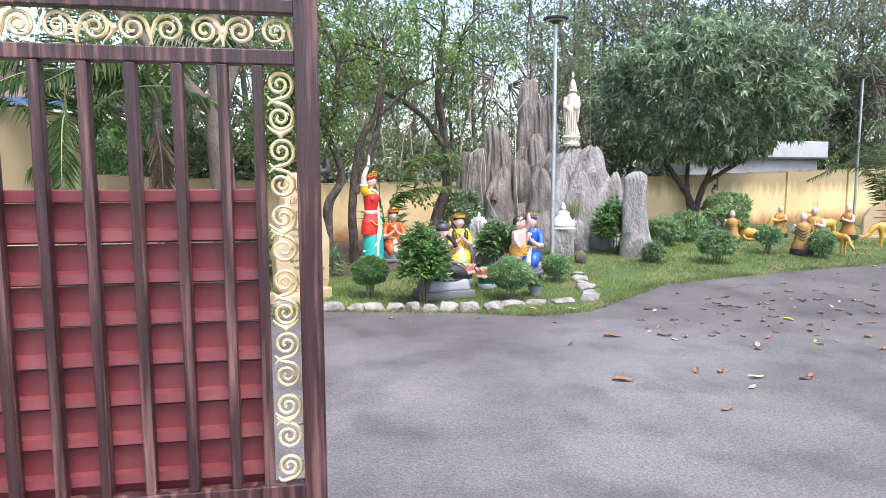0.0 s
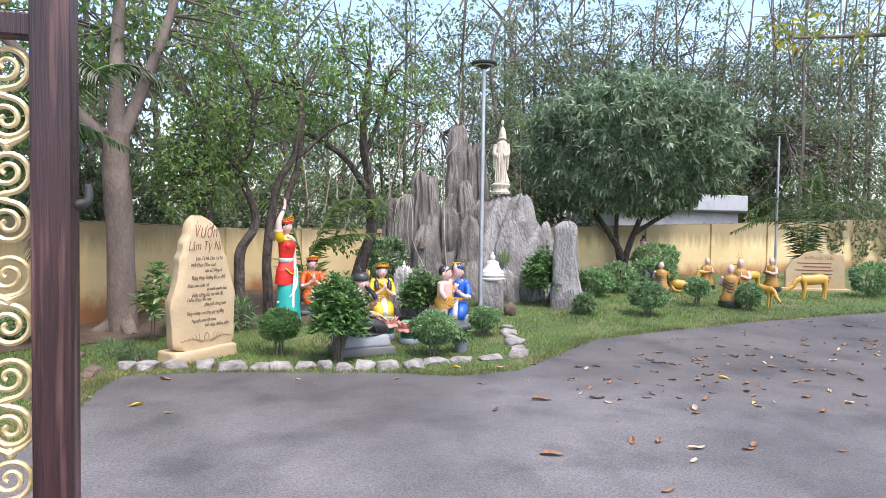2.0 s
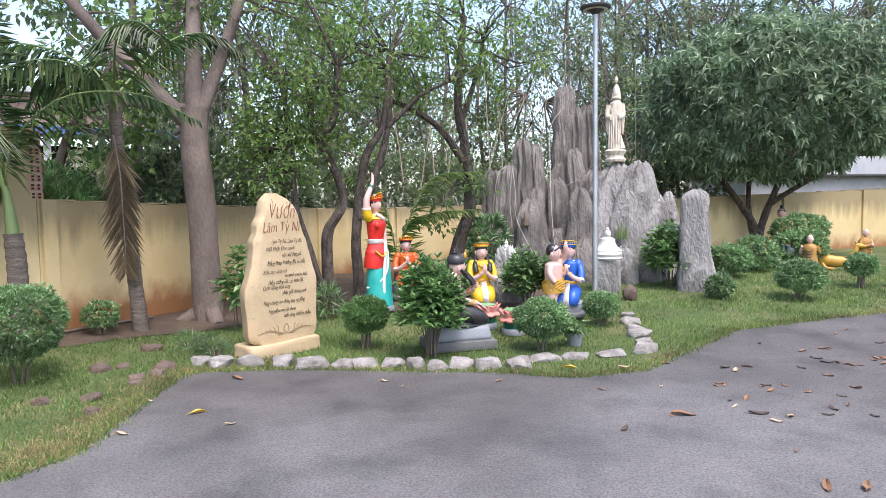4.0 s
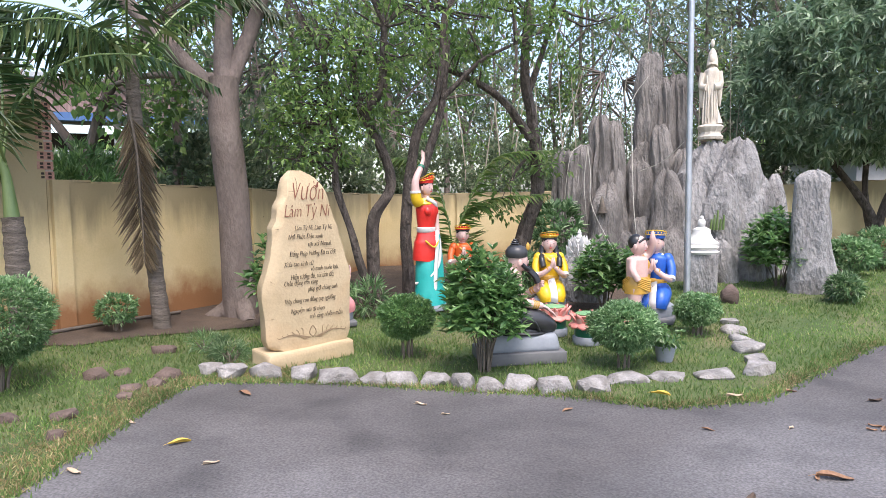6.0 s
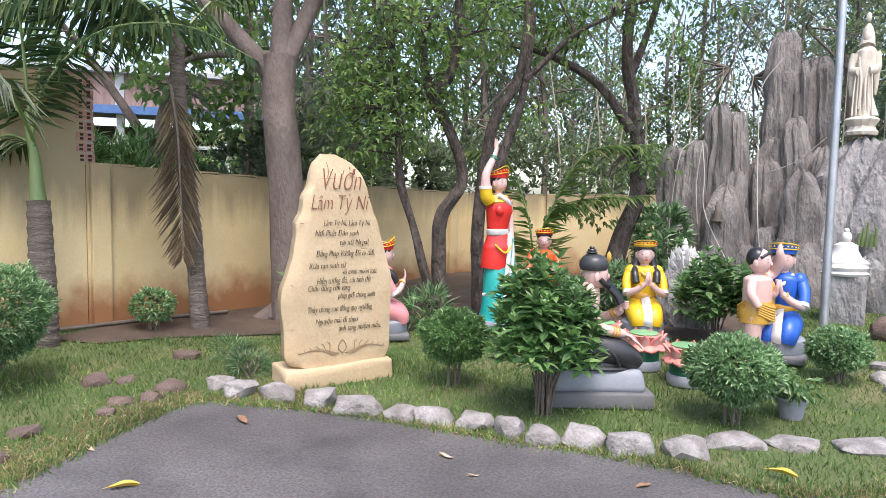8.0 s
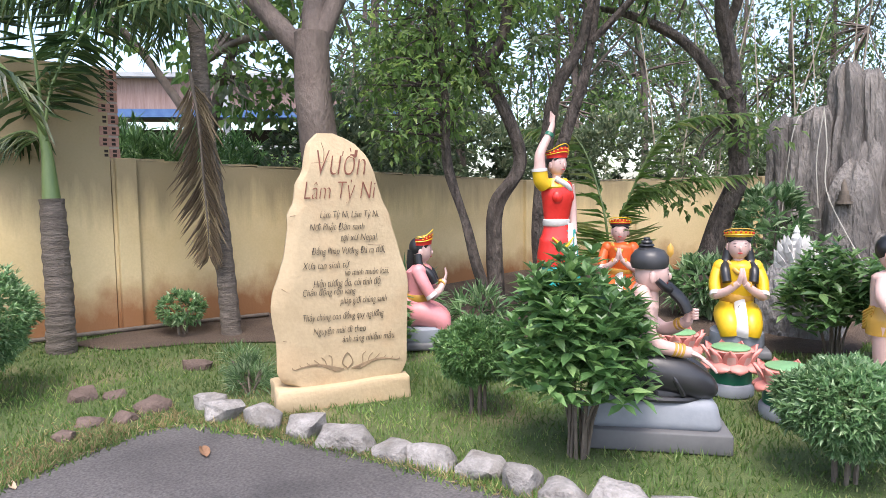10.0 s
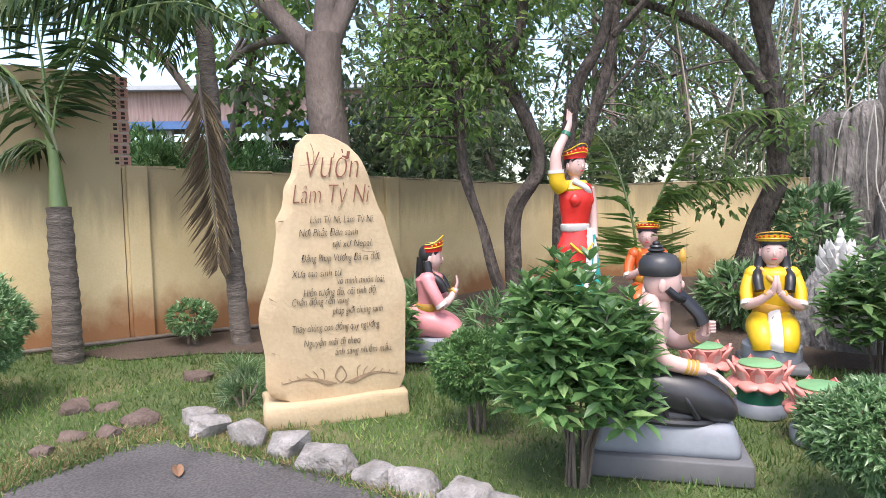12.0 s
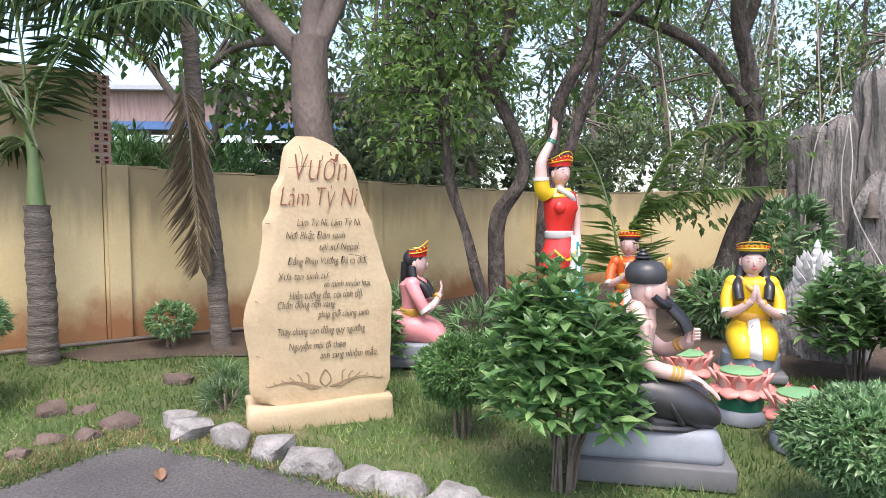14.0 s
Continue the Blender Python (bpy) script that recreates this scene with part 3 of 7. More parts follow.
def letters(body, x, z, size, material, width, parent, name, ry=0.0):
    """Carved writing: text set to a given width, on the slab's face."""
    cu = bpy.data.curves.new(name, "FONT")
    cu.body = body
    cu.size = 1.0
    cu.shear = 0.25
    cu.extrude = 0.002
    cu.offset = -0.02
    tmp = bpy.data.objects.new(name, cu)
    scene.collection.objects.link(tmp)
    me = bpy.data.meshes.new_from_object(tmp.evaluated_get(bpy.context.evaluated_depsgraph_get()))
    bpy.data.objects.remove(tmp)
    xs = [v.co.x for v in me.vertices]
    k = width / max(1e-3, max(xs) - min(xs))
    me.transform(Matrix.Diagonal((k, size, 1, 1)))
    me.materials.append(material)
    ob = new(name, me)
    ob.parent = parent
    ob.matrix_basis = Matrix.Translation((x, -0.139, z)) @ Matrix.Rotation(-ry, 4, "Y") @ Matrix.Rotation(radians(90), 4, "X")
    return ob


TEXT = [("Vườn", -0.191, 1.714, 0.27, 0.407, CARVED),
        ("Lâm Tỳ Ni", -0.284, 1.541, 0.19, 0.606, CARVED),
        ("Lâm Tỳ Ni, Lâm Tỳ Ni.", -0.148, 1.402, 0.075, 0.504, INK),
        ("Nơi Phật Đản sanh", -0.237, 1.313, 0.075, 0.462, INK),
        ("tại xứ Nepal.", 0.021, 1.232, 0.075, 0.318, INK),
        ("Đấng Pháp Vương Đã ra đời,", -0.225, 1.135, 0.075, 0.627, INK),
        ("Xưa tan sinh tử", -0.301, 1.031, 0.075, 0.394, INK),
        ("vô minh muôn loài.", 0.05, 0.972, 0.075, 0.381, INK),
        ("Hiện tượng đó, cõi tịnh độ.", -0.216, 0.895, 0.08, 0.581, INK),
        ("Chấn động rền vang", -0.309, 0.834, 0.075, 0.445, INK),
        ("pháp giới chúng sanh", 0.008, 0.761, 0.075, 0.407, INK),
        ("Thảy chúng con đồng quy ngưỡng", -0.314, 0.649, 0.075, 0.691, INK),
        ("Nguyện mãi đi theo", -0.229, 0.544, 0.075, 0.449, INK),
        ("ánh sáng nhiệm mầu.", 0.017, 0.471, 0.075, 0.466, INK)]
for body, x, z, s, w, mt in TEXT:
    letters(body, x * 0.9 - 0.015, z, s, mt, w * 0.9, stele, "writing", 0.0)
# carved lotus: shallow grooves as thin raised lines
for q in (-1, 1):
    for i in range(6):
        bm = bmesh.new()
        a = 0.12 + i * 0.055
        tube(bm, [(0.04 + q * 0.03, -0.131, 0.27), (0.04 + q * (0.06 + a * 0.45), -0.133, 0.265 + 0.012 * i), (0.04 + q * a, -0.133, 0.36 - 0.012 * i), (0.04 + q * (a + 0.025), -0.133, 0.385 - 0.014 * i)], 0.0045, 0.003, 5)
        part("carved_petal", bm, CRACK, stele)
bm = bmesh.new()
tube(bm, [(0.04, -0.133, 0.27), (0.0, -0.134, 0.32), (0.04, -0.134, 0.39), (0.08, -0.134, 0.32), (0.04, -0.133, 0.27)], 0.0045, 0.0045, 5)
part("carved_lotus", bm, CRACK, stele)
for pts in ([(-0.36, 1.42), (-0.28, 1.43), (-0.22, 1.42)], [(0.22, 1.20), (0.3, 1.19), (0.345, 1.2)], [(-0.2, 1.80), (-0.05, 1.81), (0.1, 1.795)], [(-0.44, 0.9), (-0.38, 0.86), (-0.34, 0.85)], [(-0.44, 0.52), (-0.38, 0.5), (-0.37, 0.45)], [(-0.12, 1.95), (-0.1, 1.88), (-0.11, 1.8)]):
    bm = bmesh.new()
    tube(bm, [(x, -0.128, z) for x, z in pts], 0.003, 0.002, 5)
    part("crack", bm, CRACK, stele)


# ---------- border stones ----------
def stone(name, x, y, s, material, label, group, seed, sink=0.35, rz=0.0):
    bm = bmesh.new()
    sr = random.Random(seed * 7 + 3)
    for k in range(26):
        p = Vector([sr.uniform(-1, 1) for _ in range(3)])
        p = p * (1.0 / max(abs(c) for c in p)) * sr.uniform(0.72, 1.0) if k % 2 else p.normalized() * sr.uniform(0.95, 1.25)
        bm.verts.new((p.x * s[0] / 2, p.y * s[1] / 2, p.z * s[2] / 2))
    bmesh.ops.convex_hull(bm, input=bm.verts[:])
    bmesh.ops.delete(bm, geom=[v for v in bm.verts if not v.link_faces], context="VERTS")
    bmesh.ops.remove_doubles(bm, verts=bm.verts[:], dist=0.12 * min(s))
    bmesh.ops.subdivide_edges(bm, edges=bm.edges[:], cuts=2, use_grid_fill=True, smooth=0.08)
    bmesh.ops.triangulate(bm, faces=bm.faces[:])
    for v in bm.verts:
        v.co *= 1 + 0.16 * noise.noise(v.co * 11 + Vector((seed, 0, 0)))
    return solid(name, bm, material, label, "stone", group, m=pose(x, y, gz(x, y) + s[2] * (0.5 - sink) + 0.01, 0, 0, rz))


KERB = [(-2.72, 8.24, 0.2), (-2.40, 8.17, 0.3), (-2.10, 8.27, 0.37), (-1.74, 8.34, 0.3), (-1.38, 8.38, 0.42), (-1.06, 8.46, 0.3), (-0.82, 8.5, 0.35), (-0.53, 8.57, 0.3), (-0.27, 8.56, 0.24),
        (-0.03, 8.57, 0.27), (0.23, 8.65, 0.28), (0.52, 8.72, 0.38), (0.80, 8.85, 0.28)]
for i, (x, y, w) in enumerate(KERB):
    p, q = KERB[max(i - 1, 0)], KERB[min(i + 1, len(KERB) - 1)]
    stone("kerb_stone", x, y, (w * 0.94, 0.2 * random.uniform(0.9, 1.2), 0.165 * random.uniform(0.85, 1.2)), KERBSTONE,
          "pale angular rock lining the lawn edge", "kerb stones", i, rz=math.degrees(math.atan2(q[1] - p[1], q[0] - p[0])) + random.uniform(-8, 8))
for i, (x, y, w, h) in enumerate([(1.05, 9.2, 0.42, 0.14), (1.4, 9.38, 0.4, 0.1), (1.76, 9.58, 0.36, 0.09), (2.14, 9.85, 0.36, 0.2), (2.14, 10.2, 0.26, 0.14), (2.1, 10.6, 0.3, 0.17), (2.05, 11.0, 0.24, 0.12), (2.0, 11.35, 0.28, 0.15), (1.95, 11.8, 0.22, 0.1)]):
    stone("kerb_stone", x, y, (w, 0.24, h), KERBSTONE, "pale angular rock half sunk in grass", "kerb stones", i + 20, rz=random.uniform(0, 60), sink=0.48)
for i, (x, y, s) in enumerate([(-3.6, 7.72, 0.26), (-2.97, 7.54, 0.2), (-2.96, 7.96, 0.28), (-2.88, 7.74, 0.2), (-2.82, 7.33, 0.16), (-3.73, 8.72, 0.26), (-2.85, 6.8, 0.2), (-3.45, 7.9, 0.16), (-2.55, 6.5, 0.16), (-3.2, 6.6, 0.2)]):
    stone("field_stone", x, y, (s * 0.95, s * 0.8, s * 0.6), BROWNSTONE, "rounded reddish-brown stone lying in the grass", "field stones", i + 40, rz=i * 37, sink=0.5)


# ---------- foliage materials ----------
LEAF_DARK = foliage("dark_glossy_leaf", (0.022, 0.055, 0.012), (0.05, 0.105, 0.02), (0.11, 0.17, 0.04), 0.38, 0.25)
LEAF_MANGO = foliage("mango_leaf", (0.09, 0.145, 0.085), (0.19, 0.26, 0.16), (0.39, 0.455, 0.33), 0.28, 0.32)
LEAF_TREE = foliage("tree_leaf", (0.075, 0.13, 0.045), (0.145, 0.23, 0.075), (0.27, 0.35, 0.12), 0.5, 0.55)
LEAF_WOOD = foliage("woodland_leaf", (0.085, 0.12, 0.07), (0.15, 0.19, 0.11), (0.24, 0.255, 0.155), 0.6, 0.45)
LEAF_SHRUB = foliage("shrub_leaf", (0.06, 0.125, 0.045), (0.11, 0.205, 0.072), (0.22, 0.33, 0.13), 0.33, 0.32)
LEAF_BUSH = foliage("clipped_bush_leaf", (0.07, 0.14, 0.06), (0.17, 0.285, 0.125), (0.40, 0.50, 0.30), 0.35, 0.35)
LEAF_PALM = foliage("palm_leaflet", (0.025, 0.055, 0.02), (0.055, 0.095, 0.032), (0.13, 0.155, 0.06), 0.4, 0.3)
LEAF_DEAD = foliage("dead_palm_leaflet", (0.07, 0.05, 0.03), (0.135, 0.098, 0.055), (0.22, 0.17, 0.10), 0.8, 0.15)
LEAF_YELLOW = foliage("yellow_leaf", (0.14, 0.19, 0.05), (0.22, 0.24, 0.06), (0.46, 0.36, 0.06), 0.5, 0.4)
LEAF_STRAW = foliage("straw_blade", (0.17, 0.13, 0.06), (0.30, 0.24, 0.12), (0.42, 0.35, 0.19), 0.8, 0.3)
LEAF_GRASS = foliage("grass_blade", (0.075, 0.135, 0.035), (0.135, 0.22, 0.06), (0.30, 0.31, 0.13), 0.6, 0.35)
BARK_GREY = surface("grey_bark", (0.125, 0.095, 0.08), (0.20, 0.16, 0.14), 3.0, 0.9, 30, 0.35, 0.8, stretch=(1, 1, 0.5), stain=(0.08, 0.06, 0.05), stain_scale=2.5, stain_amt=0.6, bump_dist=0.02)
BARK_DARK = surface("dark_rough_bark", (0.03, 0.023, 0.019), (0.13, 0.105, 0.088), 14.0, 0.95, 40, 0.4, 1.0, stretch=(1, 1, 0.45), bump_dist=0.03)
BARK_PALM = surface("palm_bark", (0.10, 0.082, 0.068), (0.18, 0.15, 0.125), 10.0, 0.95, 50, 0.35, 0.8, stretch=(0.6, 0.6, 3.0), bump_dist=0.02)
CROWNSHAFT = surface("green_crownshaft", (0.10, 0.16, 0.05), (0.16, 0.22, 0.08), 4.0, 0.45, 30, 0.15, 0.1, stretch=(2, 2, 0.4))
TWIG = surface("twig", (0.09, 0.075, 0.06), (0.18, 0.145, 0.115), 6.0, 0.9, 40, 0.3, 0.3)
BAMBOO = surface("dry_cane", (0.26, 0.22, 0.16), (0.40, 0.35, 0.27), 6.0, 0.7, 40, 0.2, 0.2)


def mesh_part(name, me, parent, label="", kind=""):
    ob = new(name, me)
    ob.parent = parent
    if label:
        ob["label"] = label
    if kind:
        ob["kind"] = kind
    return ob


def clumps(rng, spots, per, spread, length, width, material, name, droop=0.35, flat=False, out=None):
    """Leaves gathered round given spots; they point outwards and hang a little."""
    spots = np.asarray(spots, float)
    base = np.repeat(spots, per, 0)
    n = len(base)
    d = unit(rng, n)
    base = base + d * spread * rng.uniform(0.15, 1.0, (n, 1)) * [1, 1, 0.75]
    way = d + rng.normal(size=(n, 3)) * 0.5
    way[:, 2] -= droop
    up = rng.normal(size=(n, 3)) * 0.45 + [0, 0, 1]
    k = rng.uniform(0.65, 1.25, n)
    return leaf_mesh(name, base, way, up, length * k, width * k, material, 0.2, flat)


def crown_spots(rng, blobs):
    """Spots inside uneven ellipsoids (centre, radii, count), fewer in the middle."""
    out = []
    for c, r, n in blobs:
        d = unit(rng, n)
        rad = rng.uniform(0.35, 1.0, (n, 1)) ** 0.6
        out.append(np.asarray(c) + d * np.asarray(r) * rad)
    return np.concatenate(out)


def tree(name, m, limbs, blobs, per, spread, length, width, leaf, bark, label, seed, twigs=True, rough=0.25, flat=False, droop=0.35, category="tree", group="", seg=10, every=2):
    """limbs: (points, start radius, end radius). Twigs join the leaf clumps to the nearest limb."""
    rng = np.random.default_rng(seed)
    t = thing(name, m, label, category, group)
    bm = bmesh.new()
    joints = []
    for pts, r0, r1 in limbs:
        tube(bm, pts, r0, r1, seg, n=7 * (len(pts) - 1) + 1, rough=rough)
        joints += [p for p in spline(pts, 4 * len(pts))][len(pts) * 2:]
    part("trunk", bm, bark, t)
    spots = crown_spots(rng, blobs)
    if twigs:
        bm = bmesh.new()
        for s in spots[::every]:
            s = Vector(s)
            j = min(joints, key=lambda q: (q - s).length + 0.3 * max(0, q.z - s.z))
            mid = (j + s) / 2 + Vector(rng.normal(size=3) * 0.12) + Vector((0, 0, 0.1))
            tube(bm, [j, mid, s], 0.014 + 0.008 * (s - j).length, 0.004, 4, n=5)
        part("twig_mass", bm, bark, t)["kind"] = "stuff"
    mesh_part("crown", clumps(rng, spots, per, spread, length, width, leaf, "crown", droop, flat), t)
    return t


# ---------- trees in the garden ----------
tree("grey_barked_tree", pose(0.24, -0.17, 0),
     [([(-4.5, 10.85, -0.1), (-4.52, 10.82, 0.35), (-4.5, 10.75, 1.5), (-4.48, 10.62, 2.6), (-4.48, 10.6, 3.2)], 0.235, 0.185),
      ([(-4.9, 10.65, -0.05), (-4.6, 10.77, 0.2), (-4.53, 10.8, 0.8)], 0.10, 0.16), ([(-4.2, 10.6, -0.05), (-4.42, 10.76, 0.2), (-4.52, 10.8, 0.8)], 0.10, 0.16),
      ([(-4.48, 10.6, 2.9), (-5.1, 10.35, 3.6), (-5.75, 9.9, 4.5), (-6.6, 9.5, 5.8)], 0.13, 0.06),
      ([(-4.46, 10.6, 3.0), (-4.62, 10.85, 4.2), (-4.7, 11.1, 5.6), (-4.6, 11.3, 7.4)], 0.14, 0.06),
      ([(-4.46, 10.62, 3.0), (-4.25, 11.0, 4.0), (-3.9, 11.2, 5.2), (-3.5, 11.4, 7.0)], 0.12, 0.05),
      ([(-4.5, 10.6, 3.2), (-5.6, 10.5, 3.3), (-6.6, 10.6, 3.2)], 0.06, 0.03)],
     [((-5.6, 10.4, 6.3), (2.0, 1.8, 1.1), 30), ((-3.6, 11.8, 6.4), (1.8, 1.8, 1.2), 26), ((-6.4, 9.6, 5.4), (1.3, 1.2, 0.9), 16), ((-6.0, 11.5, 5.1), (2.0, 1.5, 0.7), 44), ((-3.4, 12.2, 5.3), (1.7, 1.4, 0.7), 36)],
     19, 0.42, 0.13, 0.07, LEAF_TREE, BARK_GREY, "large smooth grey-brown tree with spreading limbs beside the wall", 3, rough=0.12, seg=14)
tree("twisted_tree", pose(0, 0, 0),
     [([(-2.7, 11.68, -0.1), (-2.85, 11.55, 0.6), (-2.99, 11.47, 1.21), (-3.13, 11.37, 1.78), (-3.1, 11.3, 2.5), (-3.25, 11.3, 3.6)], 0.07, 0.035),
      ([(-2.66, 11.7, -0.1), (-2.74, 11.7, 0.7), (-2.72, 11.7, 1.33), (-2.5, 11.85, 1.79), (-2.62, 11.68, 2.4), (-2.8, 11.45, 2.95), (-2.85, 11.4, 3.6)], 0.1, 0.05),
      ([(-2.75, 11.5, 2.8), (-2.5, 11.55, 3.1), (-2.4, 11.5, 3.9)], 0.07, 0.04)],
     [((-3.2, 11.4, 3.2), (0.95, 0.9, 1.0), 46), ((-2.6, 11.5, 3.9), (1.2, 1.0, 0.8), 50), ((-3.4, 11.2, 2.6), (0.75, 0.6, 0.8), 75), ((-3.0, 11.5, 3.4), (0.9, 0.8, 0.8), 40), ((-2.9, 11.6, 4.8), (1.6, 1.4, 0.7), 22)],
     21, 0.33, 0.105, 0.05, LEAF_TREE, BARK_DARK, "twisted dark-barked tree with feathery light green leaves", 5, rough=0.35)
tree("forked_tree", pose(0, 0, 0),
     [([(-2.32, 12.05, -0.1), (-2.36, 12.0, 1.05), (-2.25, 12.0, 2.1), (-2.12, 12.0, 2.6), (-1.85, 12.05, 3.1), (-1.75, 12.1, 4.2)], 0.095, 0.045),
      ([(-2.28, 12.0, 1.5), (-2.08, 12.08, 2.1), (-1.84, 12.13, 2.85), (-1.72, 12.1, 3.8)], 0.07, 0.04),
      ([(-1.8, 12.1, 3.0), (-1.3, 12.3, 3.5), (-0.8, 12.3, 3.7)], 0.04, 0.02)],
     [((-1.8, 12.2, 4.2), (1.0, 1.0, 0.75), 40), ((-1.0, 12.5, 4.0), (0.9, 0.8, 0.6), 22), ((-2.2, 12.6, 5.0), (1.6, 1.4, 0.6), 14)],
     20, 0.32, 0.11, 0.052, LEAF_TREE, BARK_DARK, "forked dark-barked tree leaning over the standing statue", 6, rough=0.3)
tree("leaning_tree", pose(0.2, -0.08, 0),
     [([(-1.42, 13.55, -0.05), (-1.22, 13.76, 1.04), (-1.04, 13.85, 1.7), (-1.08, 13.72, 2.72), (-1.15, 13.5, 3.57), (-1.0, 13.4, 5.0)], 0.14, 0.055),
      ([(-1.1, 13.7, 2.5), (-1.5, 13.5, 3.1), (-2.1, 13.3, 3.5), (-2.7, 13.2, 3.7)], 0.075, 0.03), ([(-1.12, 13.6, 3.2), (-0.8, 13.5, 4.0), (-0.6, 13.2, 4.6)], 0.05, 0.03)],
     [((-1.0, 13.3, 4.9), (1.4, 1.1, 0.9), 40), ((-2.2, 13.2, 3.9), (0.7, 0.6, 0.45), 16), ((-0.2, 13.1, 4.2), (0.9, 0.8, 0.55), 9), ((-0.9, 13.6, 2.2), (0.3, 0.3, 0.5), 7), ((-1.6, 13.3, 1.5), (0.4, 0.3, 0.4), 7)],
     20, 0.32, 0.12, 0.055, LEAF_TREE, BARK_DARK, "dark-barked leaning tree with creeper round its trunk", 8, rough=0.3)

# mango tree: leaves in drooping rosettes over a dense dome
rng = np.random.default_rng(11)
mango = thing("mango_tree", pose(5.42, 21.2, gz(5.42, 21.2)), "broad dome-shaped mango tree with dense dark green leaves", "tree")
bm = bmesh.new()
tube(bm, [(0, 0, -0.1), (-0.05, 0, 0.7), (-0.6, -0.1, 1.6), (-1.4, -0.2, 2.6)], 0.12, 0.07, 10, rough=0.2)
tube(bm, [(0.0, 0, 0.3), (0.15, 0, 1.0), (0.5, 0.1, 1.9), (1.0, 0.2, 3.0)], 0.11, 0.06, 10, rough=0.2)
tube(bm, [(-0.1, 0, 0.5), (-0.2, 0.2, 1.4), (-0.1, 0.5, 3.2)], 0.09, 0.05, 8, rough=0.2)
tube(bm, [(0.3, 0, 1.4), (1.0, -0.2, 1.9), (1.9, -0.3, 2.4)], 0.08, 0.05, 8, rough=0.2)
part("trunk", bm, BARK_DARK, mango)
n = 2500
d = unit(rng, n)
lump = np.array([0.10 * noise.noise(Vector(v) * 2.2) + 0.20 * noise.noise(Vector(v) * 6.0) for v in d])[:, None]
rad = (1 + lump) * rng.uniform(0.78, 1.0, (n, 1))
spots = np.array([0.05, -0.5, 4.0]) + d * rad * [3.2, 2.9, 2.15]
spots[:, 2] = np.maximum(spots[:, 2], 1.95 + 0.5 * rng.random(n))
per = 10
base = np.repeat(spots, per, 0)
ax = np.repeat(d * [1, 1, 0.5] + [0, 0, 0.35], per, 0)
way = ax * 0.5 + unit(rng, n * per) * 0.9
way[:, 2] -= 0.3
mesh_part("crown", leaf_mesh("crown", base, way, rng.normal(size=(n * per, 3)) * 0.3 + [0, 0, 1], 0.27 * rng.uniform(0.7, 1.2, n * per), 0.078, LEAF_MANGO, 0.3), mango)


# ---------- palms ----------
def frond(parent, pts, length, material, rng, n=46, droop=0.5, name="frond", stem=None, wide=0.042, fold=0.5):
    """A feather palm leaf: a bent midrib with leaflets on both sides."""
    line = spline(pts, n)
    bm = bmesh.new()
    tube(bm, pts, 0.018, 0.004, 6, n=16)
    rib = part(name, bm, stem or CROWNSHAFT, parent)
    base, way, up, ln = [], [], [], []
    for i in range(4, n):
        f = i / (n - 1)
        t = (line[min(i + 1, n - 1)] - line[i - 1]).normalized()
        s = t.cross(Vector((0, 0, 1)))
        s = s.normalized() if s.length > 0.15 else Vector((0.75, 0.66, 0)).normalized()
        for q in (-1, 1):
            w = s * q + t * fold + Vector((0, 0, -droop * (0.5 + rng.random())))
            face = s.cross(t) if abs(t.z) > 0.8 else Vector((0, 0, 1)) + s * q * 0.4
            base.append(line[i]), way.append(w + Vector(rng.normal(size=3) * 0.06)), up.append(face)
            ln.append(length * (0.35 + 0.65 * math.sin(math.pi * min(1, 0.15 + 0.85 * f) ** 0.8)) * rng.uniform(0.85, 1.1))
    mesh_part("leaflet_fringe", leaf_mesh("leaflet_fringe", base, way, up, ln, wide, material, 0.25), rib, kind="stuff")


def palm(x, y, label, trunk, r, rings, shaft, fronds, seed, material=None):
    rng = np.random.default_rng(seed)
    p = thing("palm_tree", pose(x, y, gz(x, y)), label, "palm tree", "palms")
    bm = bmesh.new()
    line = spline(trunk, rings)
    radii = [r * (1.25 - 0.3 * i / rings) * (1.06 if i % 2 else 0.95) for i in range(rings)]
    tube(bm, line, r, r, 12, n=rings * 2, radii=radii, rough=0.1)
    part("trunk", bm, BARK_PALM, p)
    if shaft:
        bm = bmesh.new()
        tube(bm, shaft, 0, 0, 12, radii=[r * 0.75, r * 0.62, r * 0.45, r * 0.3, r * 0.2])
        part("crownshaft", bm, CROWNSHAFT, p)
    for pts, ln, dr in fronds:
        frond(p, pts, ln, material or LEAF_PALM, rng, droop=dr)
    return p, rng


